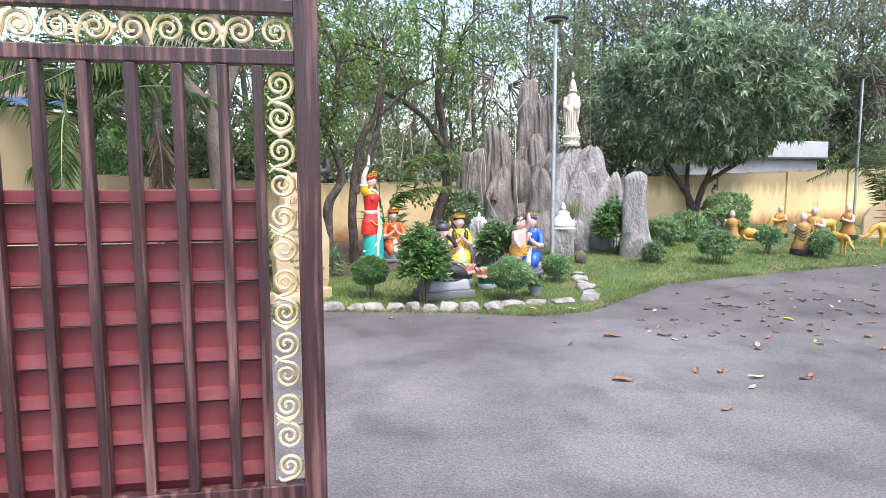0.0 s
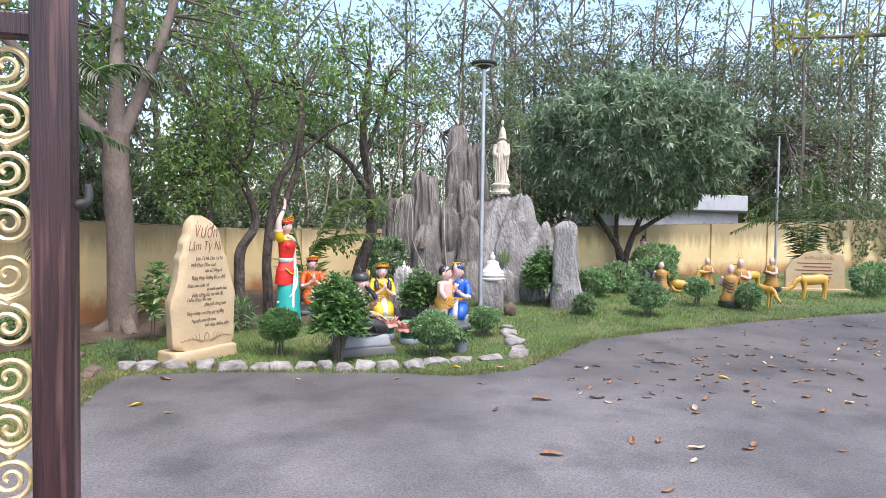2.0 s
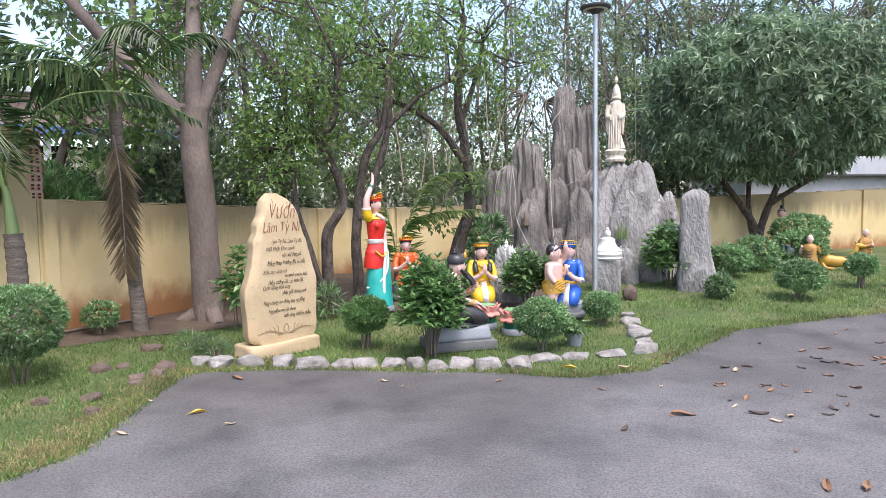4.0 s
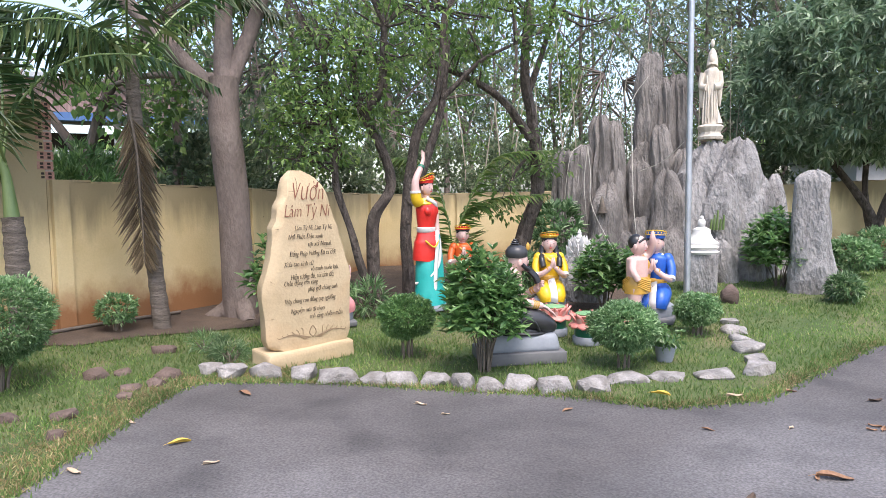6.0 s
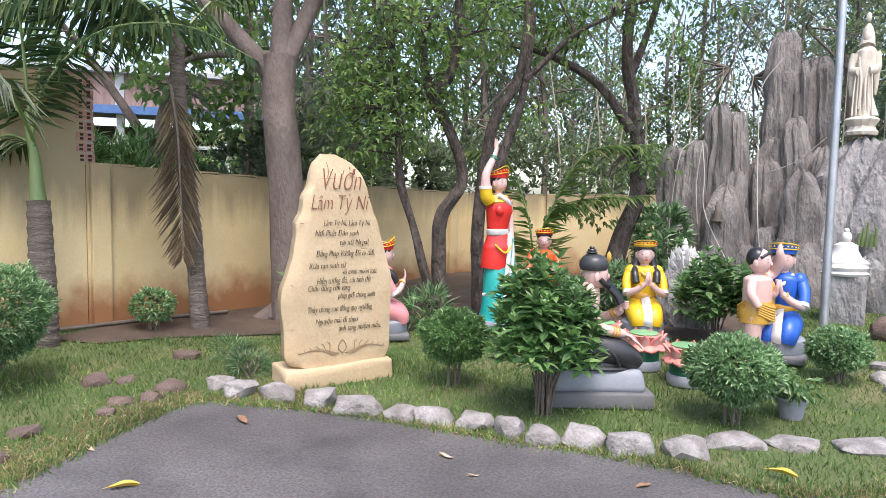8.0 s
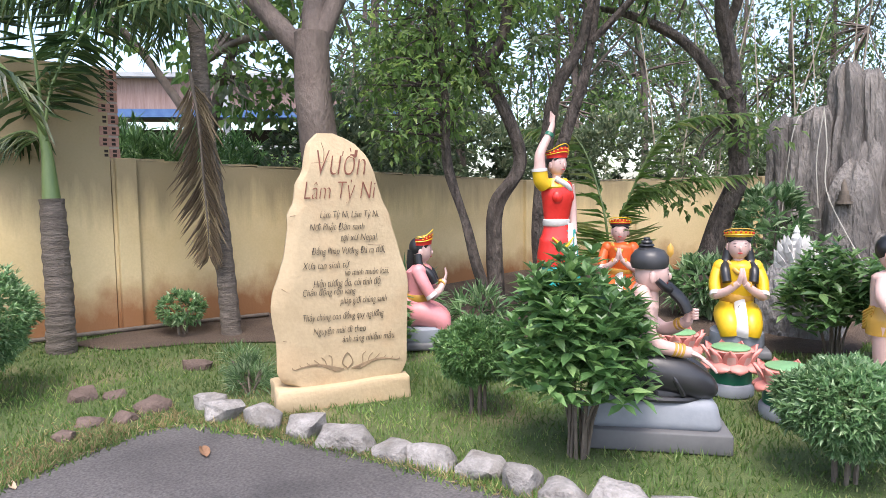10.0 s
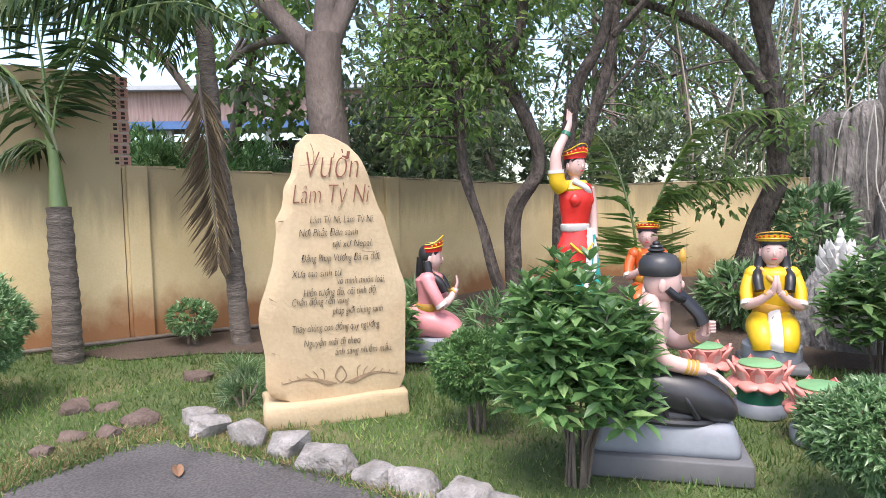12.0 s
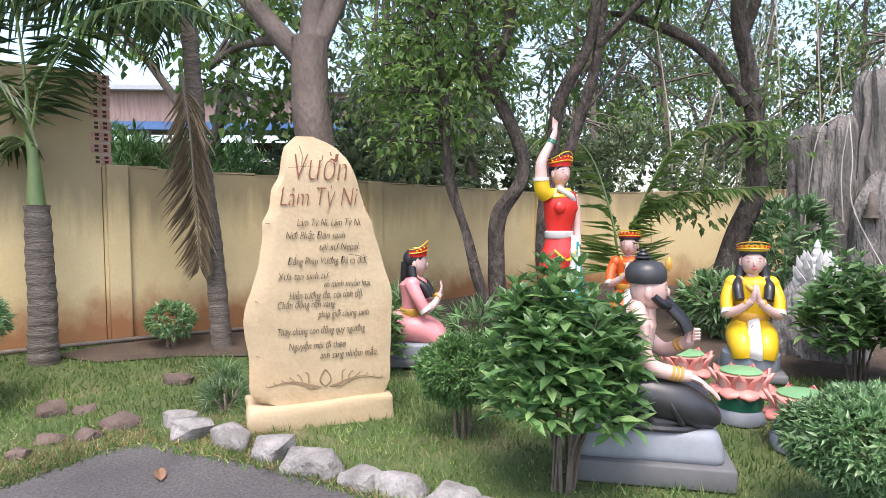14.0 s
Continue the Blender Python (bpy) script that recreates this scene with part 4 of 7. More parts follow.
palm(-5.06, 8.1, "small palm with ringed grey trunk and green crownshaft", [(0, 0, -0.1), (0.0, 0, 0.6), (-0.05, 0.0, 1.42)], 0.105, 26,
     [(-0.05, 0, 1.40), (-0.07, 0, 1.6), (-0.1, 0, 1.85), (-0.15, -0.02, 2.1), (-0.17, -0.02, 2.3)],
     [([(-0.13, 0, 2.05), (-0.05, 0.1, 2.55), (0.45, 0.35, 3.05), (1.2, 0.7, 3.1), (1.8, 1.0, 2.8)], 0.5, 0.5),
      ([(-0.13, 0, 2.1), (-0.4, -0.3, 2.7), (-0.9, -0.7, 2.9), (-1.4, -1.1, 2.5)], 0.5, 0.7),
      ([(-0.1, 0, 2.0), (0.2, -0.4, 2.5), (0.55, -0.9, 2.55), (0.8, -1.25, 2.1), (0.9, -1.4, 1.5)], 0.5, 0.9),
      ([(-0.15, 0, 2.1), (-0.5, 0.3, 2.8), (-1.0, 0.6, 3.2), (-1.6, 0.9, 3.1)], 0.5, 0.5),
      ([(-0.15, 0, 2.1), (-0.15, -0.05, 2.9), (0.0, -0.2, 3.6), (0.2, -0.4, 4.2)], 0.45, 0.4),
      ([(-0.08, 0, 1.95), (-0.35, -0.1, 2.05), (-0.65, -0.3, 1.9), (-0.9, -0.5, 1.5)], 0.35, 0.9)], 21)
p2, prng = palm(-4.6, 9.58, "slender palm with a brown dead frond hanging on its trunk", [(0, 0, -0.1), (-0.06, -0.03, 0.8), (-0.1, -0.08, 1.5), (-0.12, -0.15, 2.2), (-0.06, -0.25, 3.3)], 0.082, 40, None,
     [([(-0.06, -0.25, 3.2), (-0.4, -0.7, 3.7), (-1.0, -1.3, 3.75), (-1.7, -1.9, 3.3)], 0.6, 0.8), ([(-0.06, -0.25, 3.2), (-0.6, -0.1, 3.7), (-1.3, 0.1, 3.7), (-2.0, 0.2, 3.2)], 0.6, 0.8),
      ([(-0.06, -0.25, 3.2), (0.4, -0.7, 3.8), (1.0, -1.1, 3.9), (1.6, -1.4, 3.6)], 0.6, 0.7), ([(-0.06, -0.25, 3.2), (-0.5, -0.9, 3.4), (-1.0, -1.7, 3.3), (-1.4, -2.3, 2.9)], 0.6, 0.8),
      ([(-0.06, -0.25, 3.2), (0.2, 0.4, 4.0), (0.5, 1.0, 4.3), (0.8, 1.6, 4.1)], 0.6, 0.6), ([(-0.06, -0.25, 3.2), (-0.1, -0.7, 3.5), (-0.25, -1.3, 3.5), (-0.5, -2.0, 3.1)], 0.6, 0.8)], 23)
frond(p2, [(-0.02, -0.35, 2.7), (0.02, -0.3, 2.2), (0.0, -0.26, 1.7), (-0.02, -0.22, 1.15), (-0.05, -0.2, 0.85)], 0.52, LEAF_DEAD, prng, n=64, droop=1.0, name="dead_frond", stem=TWIG, wide=0.036, fold=0.9)
palm(11.3, 22.6, "young garden palm with long arching fronds", [(0, 0, -0.1), (0, 0, 0.4)], 0.1, 8, None,
     [([(0, 0, 0.3), (a * 0.3, b * 0.3, 1.5), (a, b, 2.3 + c), (a * 2.0, b * 2.0, 1.8 + c)], 0.55, 0.5) for a, b, c in ((-1, -0.3, 0.3), (-0.6, -0.6, 0.9), (0.1, -0.3, 1.3), (0.7, -0.4, 0.6), (1, 0.2, 0.2), (-1.1, 0.1, -0.3), (0.4, 0.6, 0.9))], 25)
palm(-1.95, 12.9, "young palm with broad fronds spreading behind the statue", [(0, 0, -0.1), (0, 0, 0.5)], 0.07, 8, None,
     [([(0, 0, 0.4), (a * 0.15, b * 0.15, 1.2), (a * 0.6, b * 0.6, 1.75 + c), (a * 1.45, b * 1.45, 1.85 + c * 1.1)], 0.62, 0.3) for a, b, c in ((0.95, 0.5, 0.32), (0.9, 0.42, -0.3), (-0.7, -0.2, 0.25))], 27, LEAF_GRASS)


# ---------- clipped bushes and shrubs ----------
def bush(x, y, w, h, stem, label, seed, leaf=None, ln=0.05, wd=0.022, n=900, per=5, shape=0.9, group="clipped bushes", name="bush"):
    rng = np.random.default_rng(seed)
    b = thing(name, pose(x, y, gz(x, y) + 0.02), label, "bush", group)
    for k in range(5):
        bm = bmesh.new()
        a = k * 1.26 + seed
        tube(bm, [(0.05 * math.cos(a), 0.05 * math.sin(a), -0.04), (w * 0.1 * math.cos(a), w * 0.1 * math.sin(a), stem), (w * 0.3 * math.cos(a), w * 0.3 * math.sin(a), stem + (h - stem) * 0.55)], 0.014, 0.006, 6, n=6)
        part("stem", bm, TWIG, b)
    d = unit(rng, n)
    lump = np.array([0.2 * noise.noise(Vector(v) * 2.0 + Vector((seed, 0, 0))) + 0.12 * noise.noise(Vector(v) * 6.0) for v in d])[:, None]
    rad = (1 + lump) * rng.uniform(0.8, 1.0, (n, 1))
    c = np.array([0, 0, stem + (h - stem) * 0.5])
    spots = c + d * rad * [w / 2 * shape, w / 2 * shape, (h - stem) / 2]
    base = np.repeat(spots, per, 0)
    ax = np.repeat(d + [0, 0, 0.35], per, 0)
    way = ax * 0.8 + unit(rng, n * per) * 0.8
    mesh_part("leaves", leaf_mesh("leaves", base, way, rng.normal(size=(n * per, 3)) * 0.5 + [0, 0, 1], ln * rng.uniform(0.7, 1.25, n * per), wd, leaf or LEAF_BUSH, 0.15), b)
    return b


def whorled_shrub(x, y, w, h, label, seed, n=130, ln=0.15, name="shrub"):
    """A loose shrub: many upright stems that end in whorls of broad pointed leaves."""
    rng = np.random.default_rng(seed)
    b = thing(name, pose(x, y, gz(x, y) + 0.02), label, "shrub", "broad-leaved shrubs")
    base, way, up, lens = [], [], [], []
    for k in range(n):
        a = rng.uniform(0, 2 * math.pi)
        e = rng.uniform(0.0, 1.0) ** 0.55
        hh = h * (0.2 + 0.80 * math.sqrt(max(0.0, 1 - (e * 0.8) ** 2)) * rng.uniform(0.3, 1.0))
        tip = Vector((w / 2 * e * math.cos(a), w / 2 * e * math.sin(a), hh))
        if k % 12 == 0:
            bm = bmesh.new()
            tube(bm, [(0.05 * math.cos(a), 0.05 * math.sin(a), -0.04), (tip.x * 0.35, tip.y * 0.35, hh * 0.45), tip], 0.011, 0.004, 5, n=7)
            part("stem", bm, TWIG, b)
        for ring, sz in ((0.0, 0.7), (-0.05, 1.0), (-0.11, 1.0)):
            m = 5
            for j in range(m):
                t = 2 * math.pi * (j / m + rng.random() * 0.12) + ring * 30
                o = Vector((math.cos(t), math.sin(t), 1.4 if ring == 0 else 0.35 + rng.normal() * 0.4)) + Vector((tip.x, tip.y, 0)) * 0.25
                base.append(tip + Vector((0, 0, ring))), way.append(o), up.append((rng.normal() * 0.2, rng.normal() * 0.2, 1)), lens.append(ln * sz * rng.uniform(0.75, 1.15))
    lens = np.array(lens)
    mesh_part("leaves", leaf_mesh("leaves", base, way, up, lens, lens * 0.4, LEAF_SHRUB, 0.18, oval=True), b)
    return b


bush(-4.02, 7.12, 0.98, 0.98, 0.22, "round clipped bush with tiny white flowers on the lawn", 31, n=3000, ln=0.055, wd=0.015)
bush(-1.15, 9.34, 0.60, 0.62, 0.2, "round clipped dark green bush on thin stems", 32, leaf=LEAF_SHRUB, n=2200, ln=0.045, wd=0.016)
whorled_shrub(-0.25, 9.1, 0.76, 1.17, "loose shrub with broad glossy pointed leaves", 33, n=185, ln=0.135)
bush(0.96, 9.66, 0.68, 0.60, 0.16, "low clipped pale green bush", 34, n=2600, ln=0.05, wd=0.016, per=5)
bush(1.61, 11.15, 0.52, 0.44, 0.1, "small round clipped bush beside the lamp post", 35, n=1500, ln=0.042)
whorled_shrub(0.49, 11.98, 0.85, 0.98, "loose broad-leaved shrub among the statues", 36, n=110, ln=0.14)
bush(4.61, 13.35, 0.8, 0.6, 0.15, "round clipped grey-green bush on the lawn", 37, n=900, ln=0.07, wd=0.03)
whorled_shrub(2.76, 14.35, 1.1, 1.15, "dark leafy shrub in front of the rockery", 38, n=120, ln=0.17)
bush(3.9, 15.8, 0.9, 0.6, 0.05, "low loose bush near the tall stone", 39, n=450, ln=0.1, wd=0.04)
bush(4.6, 16.9, 1.0, 0.7, 0.05, "low loose bush near the tall stone", 40, n=450, ln=0.1, wd=0.04)
bush(5.6, 17.6, 1.2, 0.8, 0.1, "spreading bush below the mango tree", 41, n=500, ln=0.11, wd=0.045)
bush(5.75, 18.2, 1.3, 1.15, 0.5, "flat-topped clipped bush on a stem", 42, n=900, ln=0.08, wd=0.035)
bush(3.42, 13.3, 0.42, 0.34, 0.02, "tuft of low green plant on the lawn", 43, n=200, ln=0.1, wd=0.03)
bush(5.85, 14.6, 0.5, 0.55, 0.2, "small dark bush among the monk statues", 44, n=300, ln=0.08, wd=0.035)
bush(6.75, 14.25, 0.5, 0.5, 0.1, "small grey-green bush among the monk statues", 45, n=300, ln=0.08, wd=0.035)
bush(10.6, 17.3, 1.0, 0.8, 0.1, "dark green bush at the lawn's end", 46, n=400, ln=0.1, wd=0.04)
bush(11.6, 17.9, 1.1, 0.9, 0.1, "dark green bush at the lawn's end", 47, n=400, ln=0.1, wd=0.04)
bush(12.7, 18.8, 1.2, 0.9, 0.1, "dark green bush at the lawn's end", 48, n=400, ln=0.1, wd=0.04)
bush(-4.93, 9.2, 0.5, 0.42, 0.1, "small flowering plant at the wall's foot", 49, n=220, ln=0.07, wd=0.03)
bush(-3.3, 10.9, 0.5, 0.5, 0.02, "dark strap-leaved plants at the tree's foot", 50, n=90, ln=0.28, wd=0.035)
bush(-2.5, 11.1, 0.5, 0.4, 0.02, "dark strap-leaved plants at the tree's foot", 51, n=60, ln=0.2, wd=0.03)
bush(-0.9, 12.9, 0.7, 0.6, 0.05, "leafy green plant behind the kneeling statue", 52, n=160, ln=0.17, wd=0.05)
bush(-0.55, 14.0, 0.8, 1.3, 0.3, "leafy green plant beside the rockery", 53, n=200, ln=0.18, wd=0.05)
whorled_shrub(-2.7, 9.95, 0.5, 0.75, "thin shrub beside the kneeling statue", 54, n=24, ln=0.13)
whorled_shrub(-3.35, 10.0, 0.55, 1.2, "sparse young plant with large round leaves", 55, n=16, ln=0.17)


# ---------- woodland behind the walls ----------
def wood_tree(seed, h, leaf, cr):
    rng = np.random.default_rng(seed)
    limbs = [([(0, 0, -0.2), (rng.normal() * 0.15, rng.normal() * 0.15, h * 0.35), (rng.normal() * 0.3, rng.normal() * 0.3, h * 0.7), (rng.normal() * 0.4, rng.normal() * 0.4, h * 0.97)], 0.10, 0.03)]
    for k in range(5):
        a = k * 1.3 + seed
        z = h * (0.3 + 0.12 * k)
        limbs.append(([(0, 0, z), (cr * 0.45 * math.cos(a), cr * 0.45 * math.sin(a), z + h * 0.1), (cr * 0.9 * math.cos(a), cr * 0.9 * math.sin(a), z + h * 0.2)], 0.045, 0.015))
    blobs = [((rng.normal() * cr * 0.35, rng.normal() * cr * 0.35, h * f), (cr * rng.uniform(0.6, 1.0), cr * rng.uniform(0.6, 1.0), h * 0.13), k) for f, k in ((0.24, 17), (0.38, 23), (0.55, 27), (0.72, 24), (0.88, 14))]
    return tree("woodland_tree", pose(0, 60 + seed, -40), limbs, blobs, 24, 0.5, 0.19, 0.085, leaf, BARK_GREY, "tall thin woodland tree with loose grey-green leaves behind the wall", seed,
                flat=True, group="woodland trees", seg=6, every=3)


models = [wood_tree(61, 10.5, LEAF_WOOD, 2.2), wood_tree(62, 13.5, LEAF_WOOD, 2.5), wood_tree(63, 8.0, LEAF_TREE, 1.9)]
wr = random.Random(5)
WOODS = []
for i in range(15):
    f = i / 14
    WOODS.append((-2.8 + 22 * f + wr.uniform(-0.5, 0.5), 18.8 + 14.5 * f + wr.uniform(0, 1.0)))
    WOODS.append((-5.5 + 22 * f + wr.uniform(-1, 1), 24.5 + 12.4 * f + wr.uniform(0, 2)))
    WOODS.append((-9.5 + 24 * f + wr.uniform(-1, 1), 30.0 + 12.4 * f + wr.uniform(0, 3)))
for i in range(3):
    WOODS.append((-6.6 + 0.18 * i * 1.6 + wr.uniform(-1.2, 0.2), 12.5 + i * 1.5))
    WOODS.append((-9.0 + wr.uniform(-1, 1), 16.5 + i * 2.4))
    WOODS.append((-13.5 + wr.uniform(-1, 1), 19 + i * 3.0))
WOODS += [(20 + 3.5 * i, 24 + 2 * (i % 3)) for i in range(4)]
for i in range(16):
    WOODS.append((2.5 + 1.5 * i + wr.uniform(-0.6, 0.6), 29.5 + 0.5 * i + wr.uniform(0, 3.0)))
WOODS = [(x, y) for x, y in WOODS if not (3.5 < x < 13.5 and y < 32.5 + 0.2 * x)]
WOODS += [(3.6, 33.5), (5.5, 34.5), (7.4, 35.0), (9.3, 36.0), (11.2, 36.5), (13.0, 37.5), (6.4, 38), (10.2, 39.5), (-6.5, 19.5), (-5.2, 21), (-7.5, 22), (-6, 25), (-8.5, 24.5)]
WOODS = [(x, y) for i, (x, y) in enumerate(WOODS) if not (-4.5 < x < 1.2 and y < 23.5) and not (x < -8 and y < 20 and i % 2)]
for i, (x, y) in enumerate(WOODS):
    copy_thing(models[i % 3], pose(x, y, gz(x, y) - 0.05, 0, 0, wr.uniform(0, 360)))
for i in range(18):
    copy_thing(models[i % 2], pose(2.0 + 0.95 * i + wr.uniform(-0.3, 0.3), 31.6 + 0.3 * i + wr.uniform(0, 2.5), 0.15, 0, 0, wr.uniform(0, 360)) @ Matrix.Diagonal((1.15, 1.15, 1.1, 1)))
for q in models:
    for o in (*q.children_recursive, q):
        bpy.data.objects.remove(o)

# undergrowth behind the wall: low tangled bushes and dry canes
UNDER = []
for i in range(15):
    f = i / 14
    UNDER.append((-4.0 + 22 * f, 17.1 + 15.0 * f))
UNDER = [(x, y) for x, y in UNDER if not 4.5 < x < 12.5]
UNDER += [(-5.2, 16.6), (-5.5, 15.0), (-5.8, 13.4), (-6.0, 12.2), (-7.2, 13.6), (-7.4, 15.5)]
src = None
for i, (x, y) in enumerate(UNDER):
    if src is None:
        src = bush(x, y, 2.2, 2.7, 0.1, "tangled green undergrowth behind the wall", 71, leaf=LEAF_WOOD, ln=0.15, wd=0.065, n=750, per=5, group="undergrowth", name="undergrowth_bush")
    else:
        copy_thing(src, pose(x, y, gz(x, y), 0, 0, wr.uniform(0, 360)) @ Matrix.Rotation(wr.uniform(-0.1, 0.1), 4, "X"))
bank_src = None
for i, (x, y) in enumerate([(-7.3, 9.6), (-8.5, 10.2), (-9.6, 10.8), (-7.4, 11.2), (-9.0, 12.4), (-10.6, 12.6), (-7.0, 10.3)]):
    if bank_src is None:
        bank_src = bush(x, y, 1.9, 2.2, 0.0, "fresh green weeds on the bank behind the wall", 72, leaf=LEAF_SHRUB, ln=0.2, wd=0.03, n=700, per=5, group="bank weeds", name="weed_clump")
    else:
        copy_thing(bank_src, pose(x, y, gz(x, y), 0, 0, i * 50))
for i in range(22):
    x = -3.2 + 0.28 * i + wr.uniform(-0.2, 0.2)
    y = 17.2 + 0.6 * (x + 3) + wr.uniform(-0.3, 0.6)
    bm = bmesh.new()
    tube(bm, [(0, 0, 0), (wr.uniform(-0.15, 0.15), 0, 2.0), (wr.uniform(-0.7, 0.7), 0.1, wr.uniform(3.6, 5.4))], 0.022, 0.008, 6, n=7)
    solid("dry_cane", bm, BAMBOO, "bare pale cane stalk behind the rockery", "cane", "dry canes", m=pose(x, y, gz(x, y)))

# heart-leaved tree over the wall by the palms
tree("heart_leaved_tree", pose(0, 0, 0), [([(-7.6, 10.9, -0.2), (-7.4, 11.0, 2.2), (-6.6, 11.0, 3.6), (-5.6, 10.8, 4.2)], 0.12, 0.03), ([(-7.4, 11.0, 2.2), (-7.9, 10.4, 3.4), (-8.0, 9.6, 4.3)], 0.08, 0.03)],
     [((-6.2, 10.8, 3.4), (1.2, 0.8, 0.8), 70), ((-7.6, 10.2, 4.0), (1.3, 1.0, 0.6), 26), ((-5.9, 11.2, 4.5), (1.6, 1.2, 0.5), 22), ((-6.0, 11.0, 2.6), (0.5, 0.4, 0.4), 9)],
     9, 0.32, 0.14, 0.11, LEAF_TREE, BARK_GREY, "tree with hanging heart-shaped leaves reaching over the wall", 81, droop=0.9)
# yellowing branch that reaches over the yard
tree("yellowing_tree", pose(0, 0, 0), [([(13.4, 11.0, -0.2), (13.2, 11.2, 3.0), (11.2, 11.6, 4.4), (9.0, 12.0, 4.95), (6.6, 12.2, 5.0)], 0.16, 0.02)],
     [((7.2, 12.1, 5.0), (1.3, 0.7, 0.35), 20), ((9.2, 11.9, 5.2), (1.5, 0.9, 0.45), 26), ((11.8, 11.5, 5.6), (1.8, 1.4, 0.8), 40)],
     9, 0.3, 0.15, 0.075, LEAF_YELLOW, BARK_GREY, "tree with yellowing leaves reaching over the yard", 82)

# ---------- grass ----------
def inside(px, py, poly):
    c = np.zeros(len(px), bool)
    for (x0, y0), (x1, y1) in zip(poly, poly[1:] + poly[:1]):
        hit = ((y0 > py) != (y1 > py)) & (px < (x1 - x0) * (py - y0) / (y1 - y0 + 1e-12) + x0)
        c ^= hit
    return c


rng = np.random.default_rng(91)
n = 420000
gx, gy = rng.uniform(-6.4, 12.5, n), rng.uniform(3.0, 18.0, n)
keep = inside(gx, gy, LAWN) & ~inside(gx, gy, BED)
near = np.hypot(gx - 0, gy - 7.0)
keep &= rng.random(n) < np.clip(1.25 - near / 11.0, 0.16, 1)
gx, gy = gx[keep], gy[keep]
ex, ey = [], []
for (x0, y0), (x1, y1) in zip(LAWN[:22], LAWN[1:23]):
    k = int(700 * math.hypot(x1 - x0, y1 - y0) * (1 if y0 < 12 else 0.35))
    t = rng.random(k)
    ex.append(x0 + (x1 - x0) * t + rng.normal(size=k) * 0.05)
    ey.append(y0 + (y1 - y0) * t + rng.normal(size=k) * 0.05)
near = np.concatenate([near[keep], np.hypot(np.concatenate(ex), np.concatenate(ey) - 7.0)])
gx, gy = np.concatenate([gx] + ex), np.concatenate([gy] + ey)
n = len(gx)
patch = np.array([noise.noise(Vector((a * 1.3, b * 1.3, 0))) for a, b in zip(gx, gy)])
way = np.stack([rng.normal(size=n) * 0.45, rng.normal(size=n) * 0.45, np.ones(n)], 1)
gzv = np.array([gz(a, b) for a, b in zip(gx, gy)]) + 0.0
ln = (0.042 + 0.025 * patch) * rng.uniform(0.6, 1.6, n)
w = way / np.linalg.norm(way, axis=1, keepdims=True)
sd = np.cross(w, unit(rng, n))
sd /= np.linalg.norm(sd, axis=1, keepdims=True)
b0 = np.stack([gx, gy, gzv], 1)
wid = 0.0045 * (1 + near / 9)[:, None]
v = np.stack([b0 - sd * wid, b0 + sd * wid, b0 + w * ln[:, None]], 1).reshape(-1, 3)
me = bpy.data.meshes.new("grass")
me.from_pydata(v.tolist(), [], np.arange(3 * n).reshape(-1, 3).tolist())
me.materials.append(LEAF_GRASS)
tagged(new("grass", me), "short green grass blades with straw-coloured tips", "grass", kind="stuff")
base, ln = [], []
for (x0, y0), (x1, y1) in zip(LAWN[:19], LAWN[1:20]):
    k = int(1500 * math.hypot(x1 - x0, y1 - y0) * (1 if x0 < -1.9 else 0.25))
    t = rng.random(k)
    inward = np.abs(rng.normal(size=k)) * (0.28 if x0 < -1.9 else 0.07) - 0.05
    nx, ny = (y1 - y0), -(x1 - x0)
    q = math.hypot(nx, ny)
    px, py = x0 + (x1 - x0) * t - nx / q * inward, y0 + (y1 - y0) * t - ny / q * inward
    base += [(a, b, gz(a, b)) for a, b in zip(px, py)]
base = np.array(base)
n = len(base)
way = np.stack([rng.normal(size=n) * 0.9, rng.normal(size=n) * 0.9, np.ones(n) * 0.7], 1)
tagged(new("dry_grass", leaf_mesh("dry_grass", base, way, unit(rng, n), rng.uniform(0.03, 0.075, n), 0.007, LEAF_STRAW, 0.3, flat=True)), "dry straw-coloured grass along the lawn's border", "grass", kind="stuff")


# ---------- statue paints and rock ----------
def paint(name, c, rough=0.38, spread=0.12):
    c2 = tuple(min(0.9, v * (1 + spread) + 0.01) for v in c)
    return surface(name, tuple(v * (1 - spread) for v in c), c2, 5.0, rough, 35, 0.08, 0.08, stain=tuple(v * 0.6 + 0.02 for v in c), stain_scale=5, stain_amt=0.22)


SKIN = paint("pale_pink_skin_paint", (0.58, 0.385, 0.345))
HAIR = paint("black_paint", (0.014, 0.014, 0.016), 0.35)
RED = paint("red_paint", (0.62, 0.025, 0.018))
YELLOW = paint("yellow_paint", (0.66, 0.42, 0.012))
BLUE = paint("blue_paint", (0.012, 0.09, 0.42))
TEAL = paint("teal_paint", (0.012, 0.33, 0.30))
ORANGE = paint("orange_paint", (0.62, 0.11, 0.02))
PINK = paint("pink_paint", (0.66, 0.26, 0.27))
WHITE = paint("white_paint", (0.60, 0.585, 0.56), 0.5, 0.06)
GOLDP = paint("gold_paint", (0.50, 0.28, 0.045), 0.35)
GREYP = paint("grey_plinth_paint", (0.23, 0.25, 0.285), 0.6)
DARKP = paint("charcoal_paint", (0.028, 0.028, 0.031), 0.36)
PLINTHP = paint("dark_grey_plinth", (0.12, 0.12, 0.125), 0.7)
GREENP = paint("dark_green_paint", (0.012, 0.13, 0.075))
LEAFGREEN = paint("pale_green_paint", (0.16, 0.33, 0.15), 0.5)
